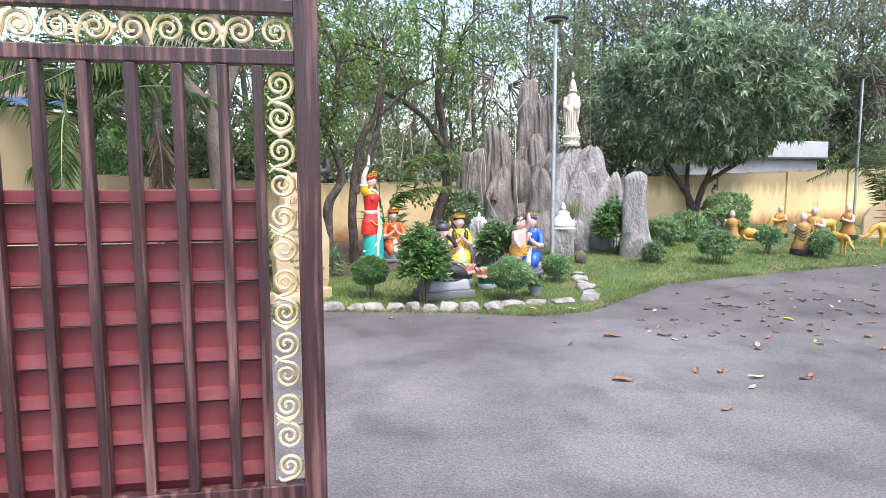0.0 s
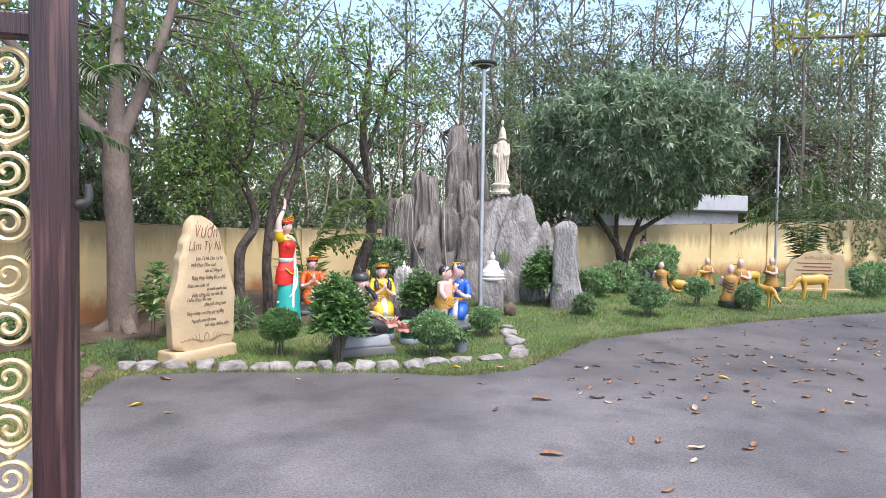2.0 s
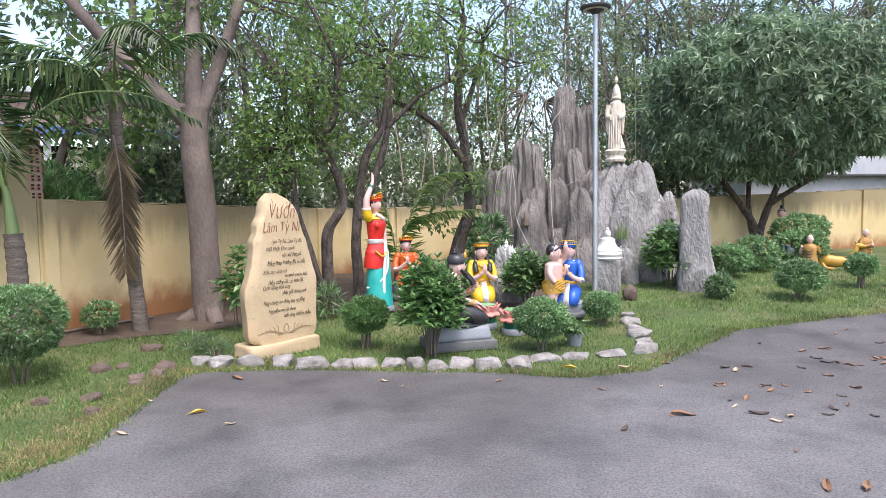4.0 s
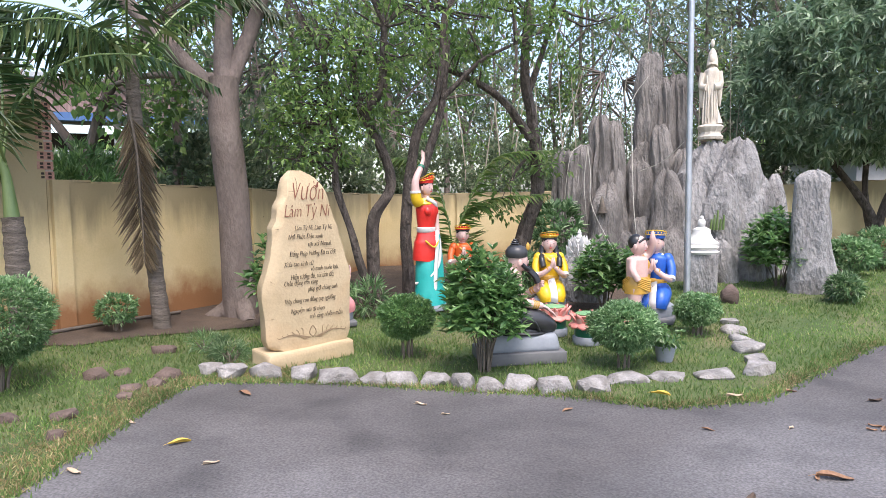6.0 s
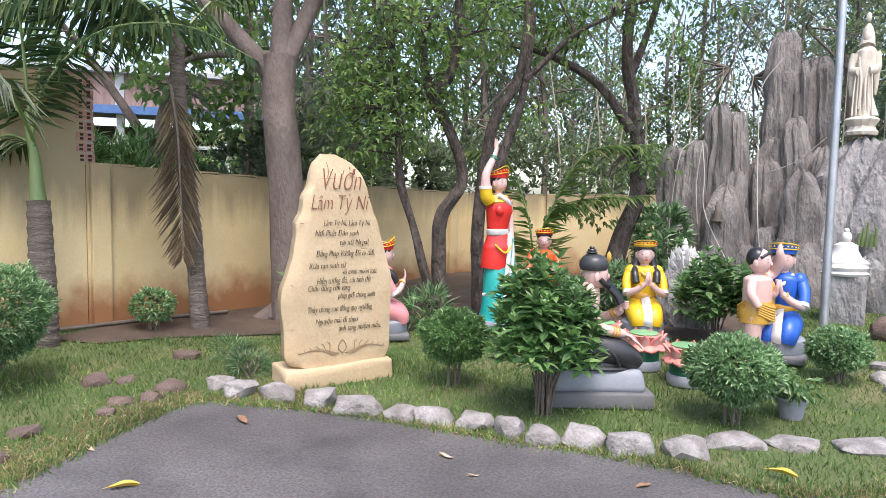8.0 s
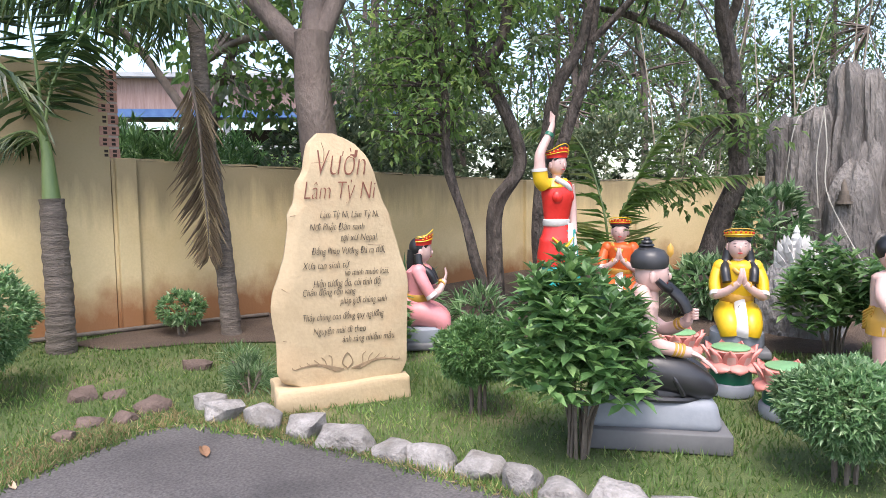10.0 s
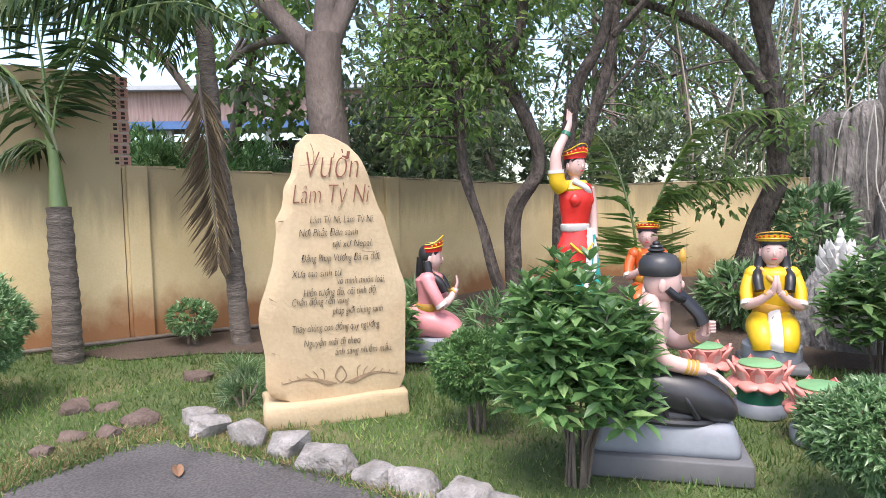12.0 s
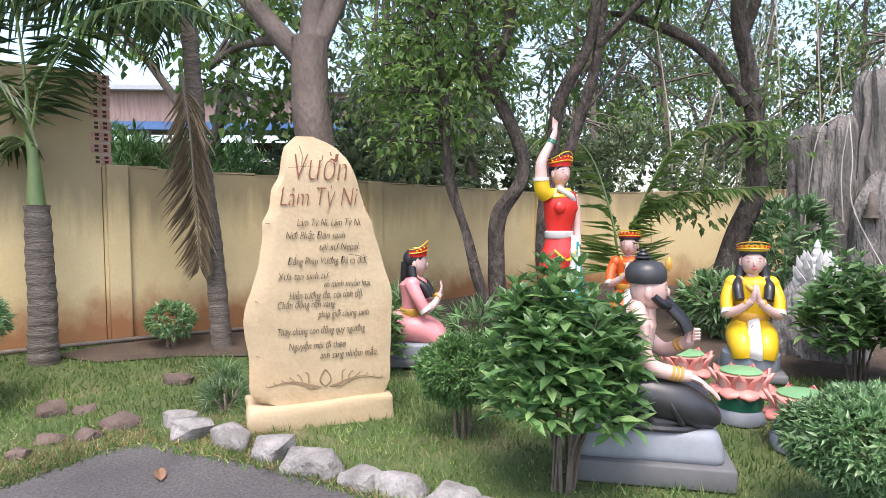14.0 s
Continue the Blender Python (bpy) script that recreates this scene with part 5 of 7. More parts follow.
ROSE = paint("rose_petal_paint", (0.64, 0.24, 0.20), 0.45)
LIPS = paint("lip_red", (0.5, 0.06, 0.06))
CREAM = surface("cream_stone", (0.50, 0.44, 0.36), (0.62, 0.56, 0.47), 4.0, 0.75, 40, 0.12, 0.25, stain=(0.36, 0.30, 0.23), stain_scale=3, stain_amt=0.4)
ROBE = surface("ochre_gold_robe", (0.27, 0.135, 0.025), (0.40, 0.225, 0.05), 6.0, 0.5, 40, 0.15, 0.2, stain=(0.24, 0.11, 0.03), stain_scale=6, stain_amt=0.4)
ROCK = surface("rockery_concrete", (0.12, 0.108, 0.099), (0.25, 0.228, 0.21), 3.0, 0.92, 26, 0.35, 0.9, stretch=(1.5, 1.5, 0.45), stain=(0.05, 0.044, 0.04), stain_scale=2.2, stain_amt=0.75, bump_dist=0.04)
ROCK_PALE = surface("pale_rockery_concrete", (0.17, 0.163, 0.16), (0.33, 0.318, 0.308), 2.6, 0.92, 20, 0.4, 1.0, stretch=(1.2, 1.2, 0.5), stain=(0.075, 0.067, 0.062), stain_scale=2.4, stain_amt=0.8, bump_dist=0.05)
ROPE = surface("pale_cable", (0.33, 0.31, 0.27), (0.42, 0.40, 0.35), 5.0, 0.7, 40, 0.1, 0.0)
PALETTE = [SKIN, HAIR, RED, YELLOW, BLUE, TEAL, ORANGE, PINK, WHITE, GOLDP, GREYP, DARKP, GREENP, LIPS, ROBE, CREAM, PLINTHP]
(sk, ha, re_, ye, bl, te, og, pi_, wh, go, gr, dk, gn, li, ro, cr, pl) = range(17)


def crag(bm, x, y, w, d, h, seed, top=0.45, groove=0.24, z0=-0.1, boulder=False):
    """A rock pillar with grooves down its sides and a broken or rounded top."""
    seg, n = 64, 34
    rings = []
    for i in range(n + 1):
        f = i / n
        z = z0 + (h - z0) * f
        if boulder:
            k = max(0.0, 1 - (max(0.0, f - 0.4) / 0.61) ** 3.2) ** 0.5 * (1.1 - 0.22 * f)
        else:
            k = (1.05 - 0.3 * f) * (1 if f < 0.93 else 1 - top * ((f - 0.93) / 0.07) ** 2)
        k *= 1 + 0.16 * noise.noise(Vector((seed, z * 1.7, 0)))
        cx = x + 0.16 * w * noise.noise(Vector((seed + 9, z * 1.2, 0)))
        ring = []
        for j in range(seg):
            a = 2 * math.pi * j / seg
            c, s = math.cos(a), math.sin(a)
            cut = 1 - 2 * abs(noise.noise(Vector((c * 1.9 + seed, s * 1.9, z * 0.45))))
            fine = 1 - 2 * abs(noise.noise(Vector((c * 4.5, s * 4.5 + seed, z * 1.1))))
            g = groove * (1.1 * cut + 0.5 * fine - 0.9) + 0.10 * noise.noise(Vector((c * 2 + seed, s * 2, z * 3.0))) + 0.05 * noise.noise(Vector((c * 5 + seed, s * 5, z * 9)))
            zz = z + (0.15 * w * noise.noise(Vector((c * 2.3 + seed, s * 2.3, 7))) if f > 0.8 else 0)
            q = abs(c) ** 4 + abs(s) ** 4
            e = q ** (-1 / 4)
            ring.append(bm.verts.new((cx + w / 2 * k * (1 + g) * c * e, y + d / 2 * k * (1 + g) * s * e, zz)))
        rings.append(ring)
    for a, b in zip(rings, rings[1:]):
        for j in range(seg):
            bm.faces.new((a[j], a[(j + 1) % seg], b[(j + 1) % seg], b[j]))
    bm.faces.new(rings[-1]), bm.faces.new(rings[0][::-1])
    return bm


rockery = thing("rockery", pose(0.8, 15.2, 0.05), "tall grey artificial rockery of grooved stone pillars", "rockery")
CRAGS = [(-0.62, 15.1, 0.50, 0.7, 2.33), (-0.33, 15.15, 0.42, 0.6, 2.42), (-0.06, 15.35, 0.46, 0.6, 2.95), (0.2, 15.4, 0.36, 0.5, 2.85), (0.72, 15.95, 0.56, 0.6, 4.06), (0.98, 15.9, 0.34, 0.5, 3.62),
         (1.22, 16.0, 0.46, 0.5, 3.68), (0.95, 15.55, 0.42, 0.5, 2.75), (0.6, 15.5, 0.5, 0.5, 2.15), (1.3, 15.6, 0.55, 0.6, 2.3), (-0.42, 14.85, 0.3, 0.35, 1.2), (0.7, 15.2, 0.4, 0.5, 1.15)]
BOULDERS = [(0.12, 14.95, 0.62, 0.7, 1.72), (0.22, 15.3, 0.5, 0.5, 2.05), (0.62, 15.6, 0.62, 0.5, 2.45), (1.1, 15.05, 0.62, 0.6, 1.95), (1.75, 15.5, 1.15, 0.9, 2.42), (2.15, 15.35, 0.95, 0.8, 2.42),
            (1.95, 15.0, 0.62, 0.5, 1.9), (2.5, 15.35, 0.6, 0.6, 1.85), (1.55, 15.05, 0.6, 0.5, 1.7), (0.45, 14.8, 0.5, 0.5, 0.95), (1.2, 14.75, 0.5, 0.5, 1.0), (2.4, 14.9, 0.4, 0.4, 0.95), (1.92, 14.7, 0.42, 0.45, 0.82), (1.55, 15.0, 0.5, 0.5, 1.35), (2.78, 15.6, 0.42, 0.5, 1.85), (0.9, 14.75, 0.5, 0.5, 0.6)]
for i, (x, y, w, d, h) in enumerate(CRAGS):
    bm = bmesh.new()
    crag(bm, x - 0.8, y - 15.2, w, d, h, i * 3.3 + 1)
    part("crag", bm, ROCK, rockery)
for i, (x, y, w, d, h) in enumerate(BOULDERS):
    bm = bmesh.new()
    crag(bm, x - 0.8, y - 15.2, w, d, h, i * 2.7 + 40, boulder=True, groove=0.09)
    part("boulder", bm, ROCK_PALE if x > 1.4 else ROCK, rockery)
bm = bmesh.new()
lathe(bm, [(0.09, 0), (0.09, 0.03), (0.07, 0.03), (0.075, 0.06), (0.06, 0.06), (0.065, 0.1), (0.05, 0.1), (0.05, 0.15), (0.035, 0.15), (0.03, 0.22), (0.01, 0.28)], (-0.72, -0.62, 1.25), seg=12)
part("small_pagoda", bm, TWIG, rockery, "small dark brown model pagoda")
for i, pts in enumerate(([(-1.42, -0.45, 0.3), (-1.4, -0.42, 1.3), (-1.3, -0.4, 2.2), (-1.15, -0.2, 2.42)], [(-1.0, -0.35, 2.35), (-0.93, -0.5, 1.9), (-0.9, -0.6, 1.4), (-0.6, -0.75, 0.8), (-0.35, -0.8, 0.4)],
                         [(-0.05, 0.2, 3.6), (-0.3, 0.1, 3.2), (-0.3, -0.1, 2.6), (-0.22, -0.5, 1.4), (-0.15, -0.6, 0.8)], [(-1.0, -0.35, 2.4), (-1.05, -0.42, 1.8), (-1.0, -0.5, 1.2)], [(0.55, -0.3, 2.4), (0.2, -0.1, 2.1), (-0.2, 0.1, 1.95)])):
    bm = bmesh.new()
    tube(bm, pts, 0.007, 0.007, 6)
    part("cable", bm, ROPE, rockery, "pale cable hanging over the rock")
bm = bmesh.new()
for k in range(5):
    tube(bm, [(0.98 + 0.045 * k, -0.52, 0.98), (0.98 + 0.045 * k + 0.01, -0.54, 1.15 + 0.07 * (k % 3))], 0.022, 0.015, 7, n=5)
part("cactus", bm, CROWNSHAFT, rockery, "small green cactus on the rock")

bm = bmesh.new()
crag(bm, 0, 0, 0.56, 0.42, 1.74, 77, top=0.75, groove=0.05)
solid("menhir", bm, ROCK_PALE, "tall upright pale grey stone on the lawn", "standing stone", m=pose(3.1, 14.0, gz(3.1, 14.0)))
stone("lawn_rock", 2.01, 12.98, (0.24, 0.2, 0.3), BROWNSTONE, "upright brown rock on the lawn", "", 90, sink=0.2)
bm = bmesh.new()
crag(bm, 0, 0, 0.66, 0.5, 0.74, 61, boulder=True, groove=0.1)
solid("round_boulder", bm, ROCK_PALE, "smooth grey boulder under the white lotus", "boulder", m=pose(0.06, 12.75, gz(0, 12.75)))


# ---------- statues: one mesh each ----------
def statue(name, m, bm, label, group="", smooth=True):
    return solid(name, bm, PALETTE, label, "statue", group, m=m)


def head(bm, c, r, hat=None, hatcol=go, turn=0.0, crown_h=0.07, beard=False, bald=False, long_hair=False, band=re_):
    """Face towards -y, turned about z."""
    R = Matrix.Rotation(turn, 4, "Z")
    P = lambda x, y, z: Vector(c) + (R @ Vector((x * r, y * r, z * r)))
    e = Euler((0, 0, turn))
    ball(bm, P(0, 0, 0), (r * 0.86, r * 0.95, r * 1.15), sk, e, 3)
    ball(bm, P(0, -0.25, -0.62), (r * 0.52, r * 0.5, r * 0.45), sk, e)
    tube(bm, [P(0, 0.05, -2.0), P(0, 0.05, -0.7)], r * 0.47, r * 0.42, 10, mat=sk)
    ball(bm, P(0, -0.97, -0.18), (r * 0.085, r * 0.11, r * 0.22), sk, e)
    for q in (-1, 1):
        ball(bm, P(q * 0.87, 0.05, -0.15), (r * 0.1, r * 0.2, r * 0.38), sk, e)
        ball(bm, P(q * 0.34, -0.835, 0.0), (r * 0.15, r * 0.04, r * 0.024), ha, e)
        ball(bm, P(q * 0.36, -0.82, 0.26), (r * 0.19, r * 0.04, r * 0.016), ha, e)
    ball(bm, P(0, -0.86, -0.55), (r * 0.2, r * 0.09, r * 0.07), li, e)
    if not bald:
        ball(bm, P(0, 0.26, 0.3), (r * 0.92, r * 0.9, r * 0.98), ha, e, 3)
        tube(bm, [P(-0.8, -0.4, 0.4), P(0, -0.75, 0.78), P(0.8, -0.4, 0.4)], r * 0.14, r * 0.14, 8, mat=ha)
    if long_hair:
        for q in (-1, 1):
            tube(bm, [P(q * 0.75, 0.3, -0.3), P(q * 0.95, 0.1, -1.4), P(q * 1.1, -0.75, -2.0), P(q * 1.0, -1.2, -2.9)], r * 0.4, r * 0.38, 8, mat=ha)
        tube(bm, [P(0, 0.75, 0), P(0, 0.95, -1.4), P(0, 0.9, -3.0)], r * 0.6, r * 0.35, 8, mat=ha)
    if hat in ("crown", "peak"):
        tall, sharp = (crown_h * 1.15, 0.9) if hat == "crown" else (crown_h * 1.8, 3.0)
        o = Vector((0, 0.08, 0.68))
        rows = []
        for j in range(6):
            g = (j + 0.5) / 6 if j < 5 else 1.0
            row = []
            for k in range(31):
                t = (k - 15) / 15 * 1.95
                lift = tall / r * g * (0.42 + 0.58 * max(0.0, math.cos(t * 0.8)) ** sharp) * (1 + 0.05 * math.cos(t * 14) * (j == 4))
                rad = 1.0 + (0.20 * g if j < 5 else 0.02)
                row.append(bm.verts.new(P(rad * math.sin(t), o.y - rad * math.cos(t), o.z + (lift if j < 5 else 0.0) - 0.2 * (j == 0))))
            rows.append(row)
        for j, (u, v) in enumerate(zip(rows, rows[1:])):
            for k in range(30):
                f = bm.faces.new((u[k], u[k + 1], v[k + 1], v[k]))
                f.material_index = band if j == 0 else hatcol
        trim = ye if hatcol != ye else go
        for f in (0.35, 0.97):
            tube(bm, [P(1.15 * math.sin(t), o.y - 1.15 * math.cos(t), o.z + tall / r * f * (0.42 + 0.58 * max(0.0, math.cos(t * 0.8)) ** sharp)) for t in [k / 8 * 1.9 for k in range(-8, 9)]], r * 0.05, r * 0.05, 6, mat=trim, n=34)
        for k in range(-4, 5):
            t = k * 0.33
            h = tall / r * 0.62 * (0.42 + 0.58 * max(0.0, math.cos(t * 0.8)) ** sharp)
            ball(bm, P(1.14 * math.sin(t), o.y - 1.14 * math.cos(t), o.z + h), (r * 0.09,) * 3, re_ if hatcol == ye else ye, None, 1)
    if hat == "turban":
        lathe(bm, [(r * 0.98, -r * 0.3), (r * 1.06, -r * 0.05), (r * 1.04, r * 0.35), (r * 0.8, r * 0.7), (r * 0.3, r * 0.85)], P(0, 0.14, 0.62), 22, dk)
        for k, (rr, zz) in enumerate(((0.52, 0.95), (0.44, 1.15), (0.34, 1.33), (0.2, 1.5))):
            lathe(bm, [(r * rr * 0.8, 0), (r * rr, r * 0.08), (r * rr * 0.8, r * 0.17)], P(0, 0.3, zz + 0.36), 16, ha)
        ball(bm, P(0, -0.98, 1.3), (r * 0.14, r * 0.2, r * 0.42), go, e, 1)
    if beard:
        tube(bm, [P(0, -0.75, -0.65), P(0, -1.2, -1.05), P(0.0, -1.7, -1.6), P(0.0, -1.95, -2.15)], r * 0.42, r * 0.45, 10, mat=ha, flat=0.7)
        for q in (-1, 1):
            tube(bm, [P(q * 0.75, -0.2, -0.3), P(q * 0.6, -0.65, -0.75), P(q * 0.2, -0.95, -0.9)], r * 0.2, r * 0.25, 8, mat=ha)


def plinth(bm, w, d, h, mat=gr, z=0.0):
    box(bm, (0, 0, z + h / 2), (w, d, h), 0.02, mat=mat)


def praying_arms(bm, sh, z, sleeve, reach=0.22, hand_z=None, bangle=True):
    hz = hand_z or z - 0.09
    for q in (-1, 1):
        s = Vector((q * sh, 0.02, z))
        e = Vector((q * (sh + 0.04), -0.1, z - 0.2))
        h = Vector((q * 0.025, -reach, hz))
        tube(bm, [s, (s + e) / 2 + Vector((q * 0.02, 0, 0)), e], 0.062, 0.052, 10, mat=sleeve)
        tube(bm, [e + Vector((0, 0.01, 0.02)), e + Vector((0, -0.01, -0.01))], 0.056, 0.058, 10, mat=wh)
        tube(bm, [e, (e + h) / 2 + Vector((q * 0.01, -0.01, -0.02)), h], 0.043, 0.027, 10, mat=sk)
        if bangle:
            tube(bm, [h * 0.85 + e * 0.15, h * 0.78 + e * 0.22], 0.036, 0.038, 10, mat=go)
        tube(bm, [h, h + Vector((-q * 0.012, -0.02, 0.06)), h + Vector((-q * 0.016, -0.01, 0.12))], 0.026, 0.012, 8, mat=sk, flat=0.6)


def kneeling(robe, hat, hatcol, band=re_, long_hair=False, panel=True, sash=go, skirt=None, height=1.08, belt=go, crown_h=0.07):
    """A figure on its knees, hands joined, on a low rounded base; it faces -y."""
    bm = bmesh.new()
    skirt = robe if skirt is None else skirt
    plinth(bm, 0.52, 0.56, 0.07, pl)
    lathe(bm, [(0.24, 0.06), (0.255, 0.09), (0.25, 0.18), (0.22, 0.20)], seg=24, mat=gr, sx=0.95, sy=1.05)
    for q in (-1, 1):
        tube(bm, [(q * 0.075, 0.16, 0.30), (q * 0.095, -0.02, 0.31), (q * 0.09, -0.17, 0.25), (q * 0.08, -0.19, 0.17)], 0, 0, 14, mat=skirt, radii=[0.11, 0.118, 0.105, 0.09])
    ball(bm, (0, 0.1, 0.31), (0.165, 0.2, 0.17), skirt, None, 3)
    tube(bm, [(0, 0.05, 0.33), (0, 0.03, 0.46), (0, 0.02, 0.58), (0, 0.03, 0.70), (0, 0.04, 0.755)], 0, 0, 18, mat=robe, radii=[0.185, 0.135, 0.15, 0.165, 0.075], flat=0.75)
    lathe(bm, [(0.14, 0.42), (0.148, 0.435), (0.148, 0.47), (0.14, 0.485)], (0, 0.035, 0), 24, belt, 1.04, 0.82)
    if panel:
        tube(bm, [(0, -0.115, 0.44), (0, -0.235, 0.33), (0, -0.285, 0.24), (0, -0.27, 0.18)], 0.05, 0.06, 6, mat=wh, flat=0.25)
        tube(bm, [(0.018 * (-1) ** k, -0.15 - 0.021 * k, 0.425 - 0.033 * k) for k in range(7)], 0.005, 0.005, 5, mat=dk, n=40)
    for q in (-1, 1):
        ball(bm, (q * 0.15, 0.02, 0.695), (0.075, 0.075, 0.07), robe, None, 2)
    praying_arms(bm, 0.165, 0.685, robe)
    tube(bm, [(-0.10, -0.02, 0.745), (0, -0.105, 0.66), (0.10, -0.02, 0.745)], 0.02, 0.02, 8, mat=sash, flat=0.6)
    bmesh.ops.scale(bm, vec=Vector((0.86, 0.92, 1)), verts=bm.verts)
    head(bm, (0, 0.0, 0.875), 0.098, hat, hatcol, 0, crown_h, long_hair=long_hair, band=band)
    bmesh.ops.scale(bm, vec=Vector((1, 1, 1)) * height / 1.03, verts=bm.verts)
    return bm


def facing(x, y, dx, dy, z=0.0):
    return Matrix.Translation((x, y, gz(x, y) + 0.02 + z)) @ Matrix.Rotation(math.atan2(dy, dx) + math.pi / 2, 4, "Z")


statue("kneeling_statue", facing(-0.2, 11.74, 0.42, -0.9), kneeling(ye, "crown", ye, band=dk, long_hair=True), "painted kneeling statue in yellow robe and golden crown", "kneeling statues")
statue("kneeling_statue", facing(1.12, 11.66, -0.05, -1.0), kneeling(bl, "crown", bl, band=bl, belt=go, sash=wh, height=1.12), "painted kneeling statue in blue robe and blue crown", "kneeling statues")
statue("kneeling_statue", facing(-1.70, 12.6, 0.4, -0.9), kneeling(og, "crown", re_, band=dk), "painted kneeling statue in orange robe and red crown", "kneeling statues")
statue("kneeling_statue", facing(-2.68, 10.45, 0.74, 0.6), kneeling(pi_, "peak", re_, long_hair=True, panel=False), "painted kneeling statue in pink robe with long black hair", "kneeling statues")

# bearded kneeling man with bare chest
bm = bmesh.new()
box(bm, (0, 0, 0.05), (0.54, 0.84, 0.12), 0.012, mat=pl)
r = bmesh.ops.create_cube(bm, size=1, matrix=Matrix.Translation((0, 0, 0.19)) @ Matrix.Diagonal((0.47, 0.77, 0.19, 1)))
for f in {f for v in r["verts"] for f in v.link_faces}:
    f.material_index = gr
for v in r["verts"]:
    if v.co.z > 0.2:
        v.co.x *= 0.86
        v.co.y *= 0.9
bmesh.ops.bevel(bm, geom=list({e for v in r["verts"] for e in v.link_edges}), offset=0.06, segments=5, affect="EDGES", profile=0.5, material=gr)
for q in (-1, 1):
    tube(bm, [(q * 0.09, 0.24, 0.42), (q * 0.115, 0.08, 0.44), (q * 0.12, -0.12, 0.41), (q * 0.11, -0.27, 0.34), (q * 0.10, -0.30, 0.29)], 0, 0, 16, mat=dk, radii=[0.11, 0.12, 0.112, 0.09, 0.06])
    tube(bm, [(q * 0.11, -0.26, 0.29), (q * 0.12, -0.02, 0.29), (q * 0.11, 0.2, 0.29), (q * 0.10, 0.32, 0.27)], 0, 0, 12, mat=dk, radii=[0.055, 0.065, 0.06, 0.04])
    ball(bm, (q * 0.152, 0.06, 0.805), (0.06, 0.062, 0.058), sk)
    for k in range(3):
        y = 0.2 - 0.15 * k
        tube(bm, [(q * 0.16, y + 0.04, 0.50 - 0.012 * k), (q * 0.232, y - 0.01, 0.43 - 0.014 * k), (q * 0.2, y - 0.06, 0.31)], 0.006, 0.016, 6, mat=dk)
    tube(bm, [(q * 0.10, 0.30, 0.275), (q * 0.2, 0.1, 0.285), (q * 0.2, -0.12, 0.28), (q * 0.12, -0.31, 0.275)], 0.022, 0.018, 7, mat=dk)
ball(bm, (0, 0.18, 0.42), (0.165, 0.17, 0.15), dk, None, 3)
tube(bm, [(0, 0.15, 0.44), (0, 0.11, 0.56), (0, 0.08, 0.70), (0, 0.07, 0.80), (0, 0.06, 0.86), (0, 0.05, 0.92)], 0, 0, 20, mat=sk, radii=[0.145, 0.125, 0.14, 0.145, 0.085, 0.055], flat=0.78)
lathe(bm, [(0.135, 0.50), (0.142, 0.52), (0.135, 0.54)], (0, 0.125, 0), 22, go, 1.03, 0.8)
for q in (-1, 1):
    tube(bm, [(q * 0.04, 0.06, 0.885), (q * 0.10, 0.06, 0.845), (q * 0.155, 0.06, 0.80)], 0.045, 0.058, 12, mat=sk)
tube(bm, [(-0.15, 0.06, 0.81), (-0.175, 0.05, 0.70), (-0.18, 0.0, 0.60), (-0.16, -0.13, 0.56), (-0.14, -0.2, 0.545)], 0.058, 0.032, 14, mat=sk)
for k in range(3):
    tube(bm, [(-0.165 + 0.005 * k, -0.10 - 0.022 * k, 0.567 - 0.004 * k), (-0.163 + 0.005 * k, -0.113 - 0.022 * k, 0.563 - 0.004 * k)], 0.043, 0.043, 12, mat=go)
tube(bm, [(-0.14, -0.19, 0.547), (-0.135, -0.24, 0.528), (-0.13, -0.28, 0.50)], 0.036, 0.03, 10, mat=sk, flat=0.5)
for k in range(4):
    tube(bm, [(-0.155 + 0.017 * k, -0.265, 0.51), (-0.16 + 0.021 * k, -0.31, 0.475), (-0.16 + 0.022 * k, -0.345, 0.435 + 0.006 * (k % 2))], 0.011, 0.007, 6, mat=sk)
tube(bm, [(-0.11, -0.22, 0.53), (-0.085, -0.26, 0.505), (-0.08, -0.29, 0.48)], 0.012, 0.008, 6, mat=sk)
tube(bm, [(0.15, 0.06, 0.81), (0.19, 0.0, 0.69), (0.16, -0.1, 0.62), (0.06, -0.2, 0.68), (0.03, -0.215, 0.71)], 0.055, 0.03, 14, mat=sk)
for k in range(2):
    tube(bm, [(0.09 - 0.02 * k, -0.168 - 0.018 * k, 0.662 + 0.012 * k), (0.08 - 0.02 * k, -0.176 - 0.018 * k, 0.668 + 0.012 * k)], 0.04, 0.04, 12, mat=go)
tube(bm, [(0.03, -0.21, 0.70), (0.025, -0.215, 0.735), (0.02, -0.215, 0.765)], 0.034, 0.026, 10, mat=sk, flat=0.7)
for k in range(4):
    tube(bm, [(0.03, -0.205, 0.715 + 0.016 * k), (0.0, -0.262, 0.72 + 0.016 * k), (-0.03, -0.235, 0.722 + 0.016 * k)], 0.011, 0.008, 6, mat=sk)
head(bm, (0, 0.0, 0.985), 0.105, "turban", dk, beard=True, bald=True)
statue("bearded_statue", facing(-0.06, 9.64, 0.87, 0.5), bm, "painted kneeling bearded statue, bare-chested, with black wrap and topknot", "")

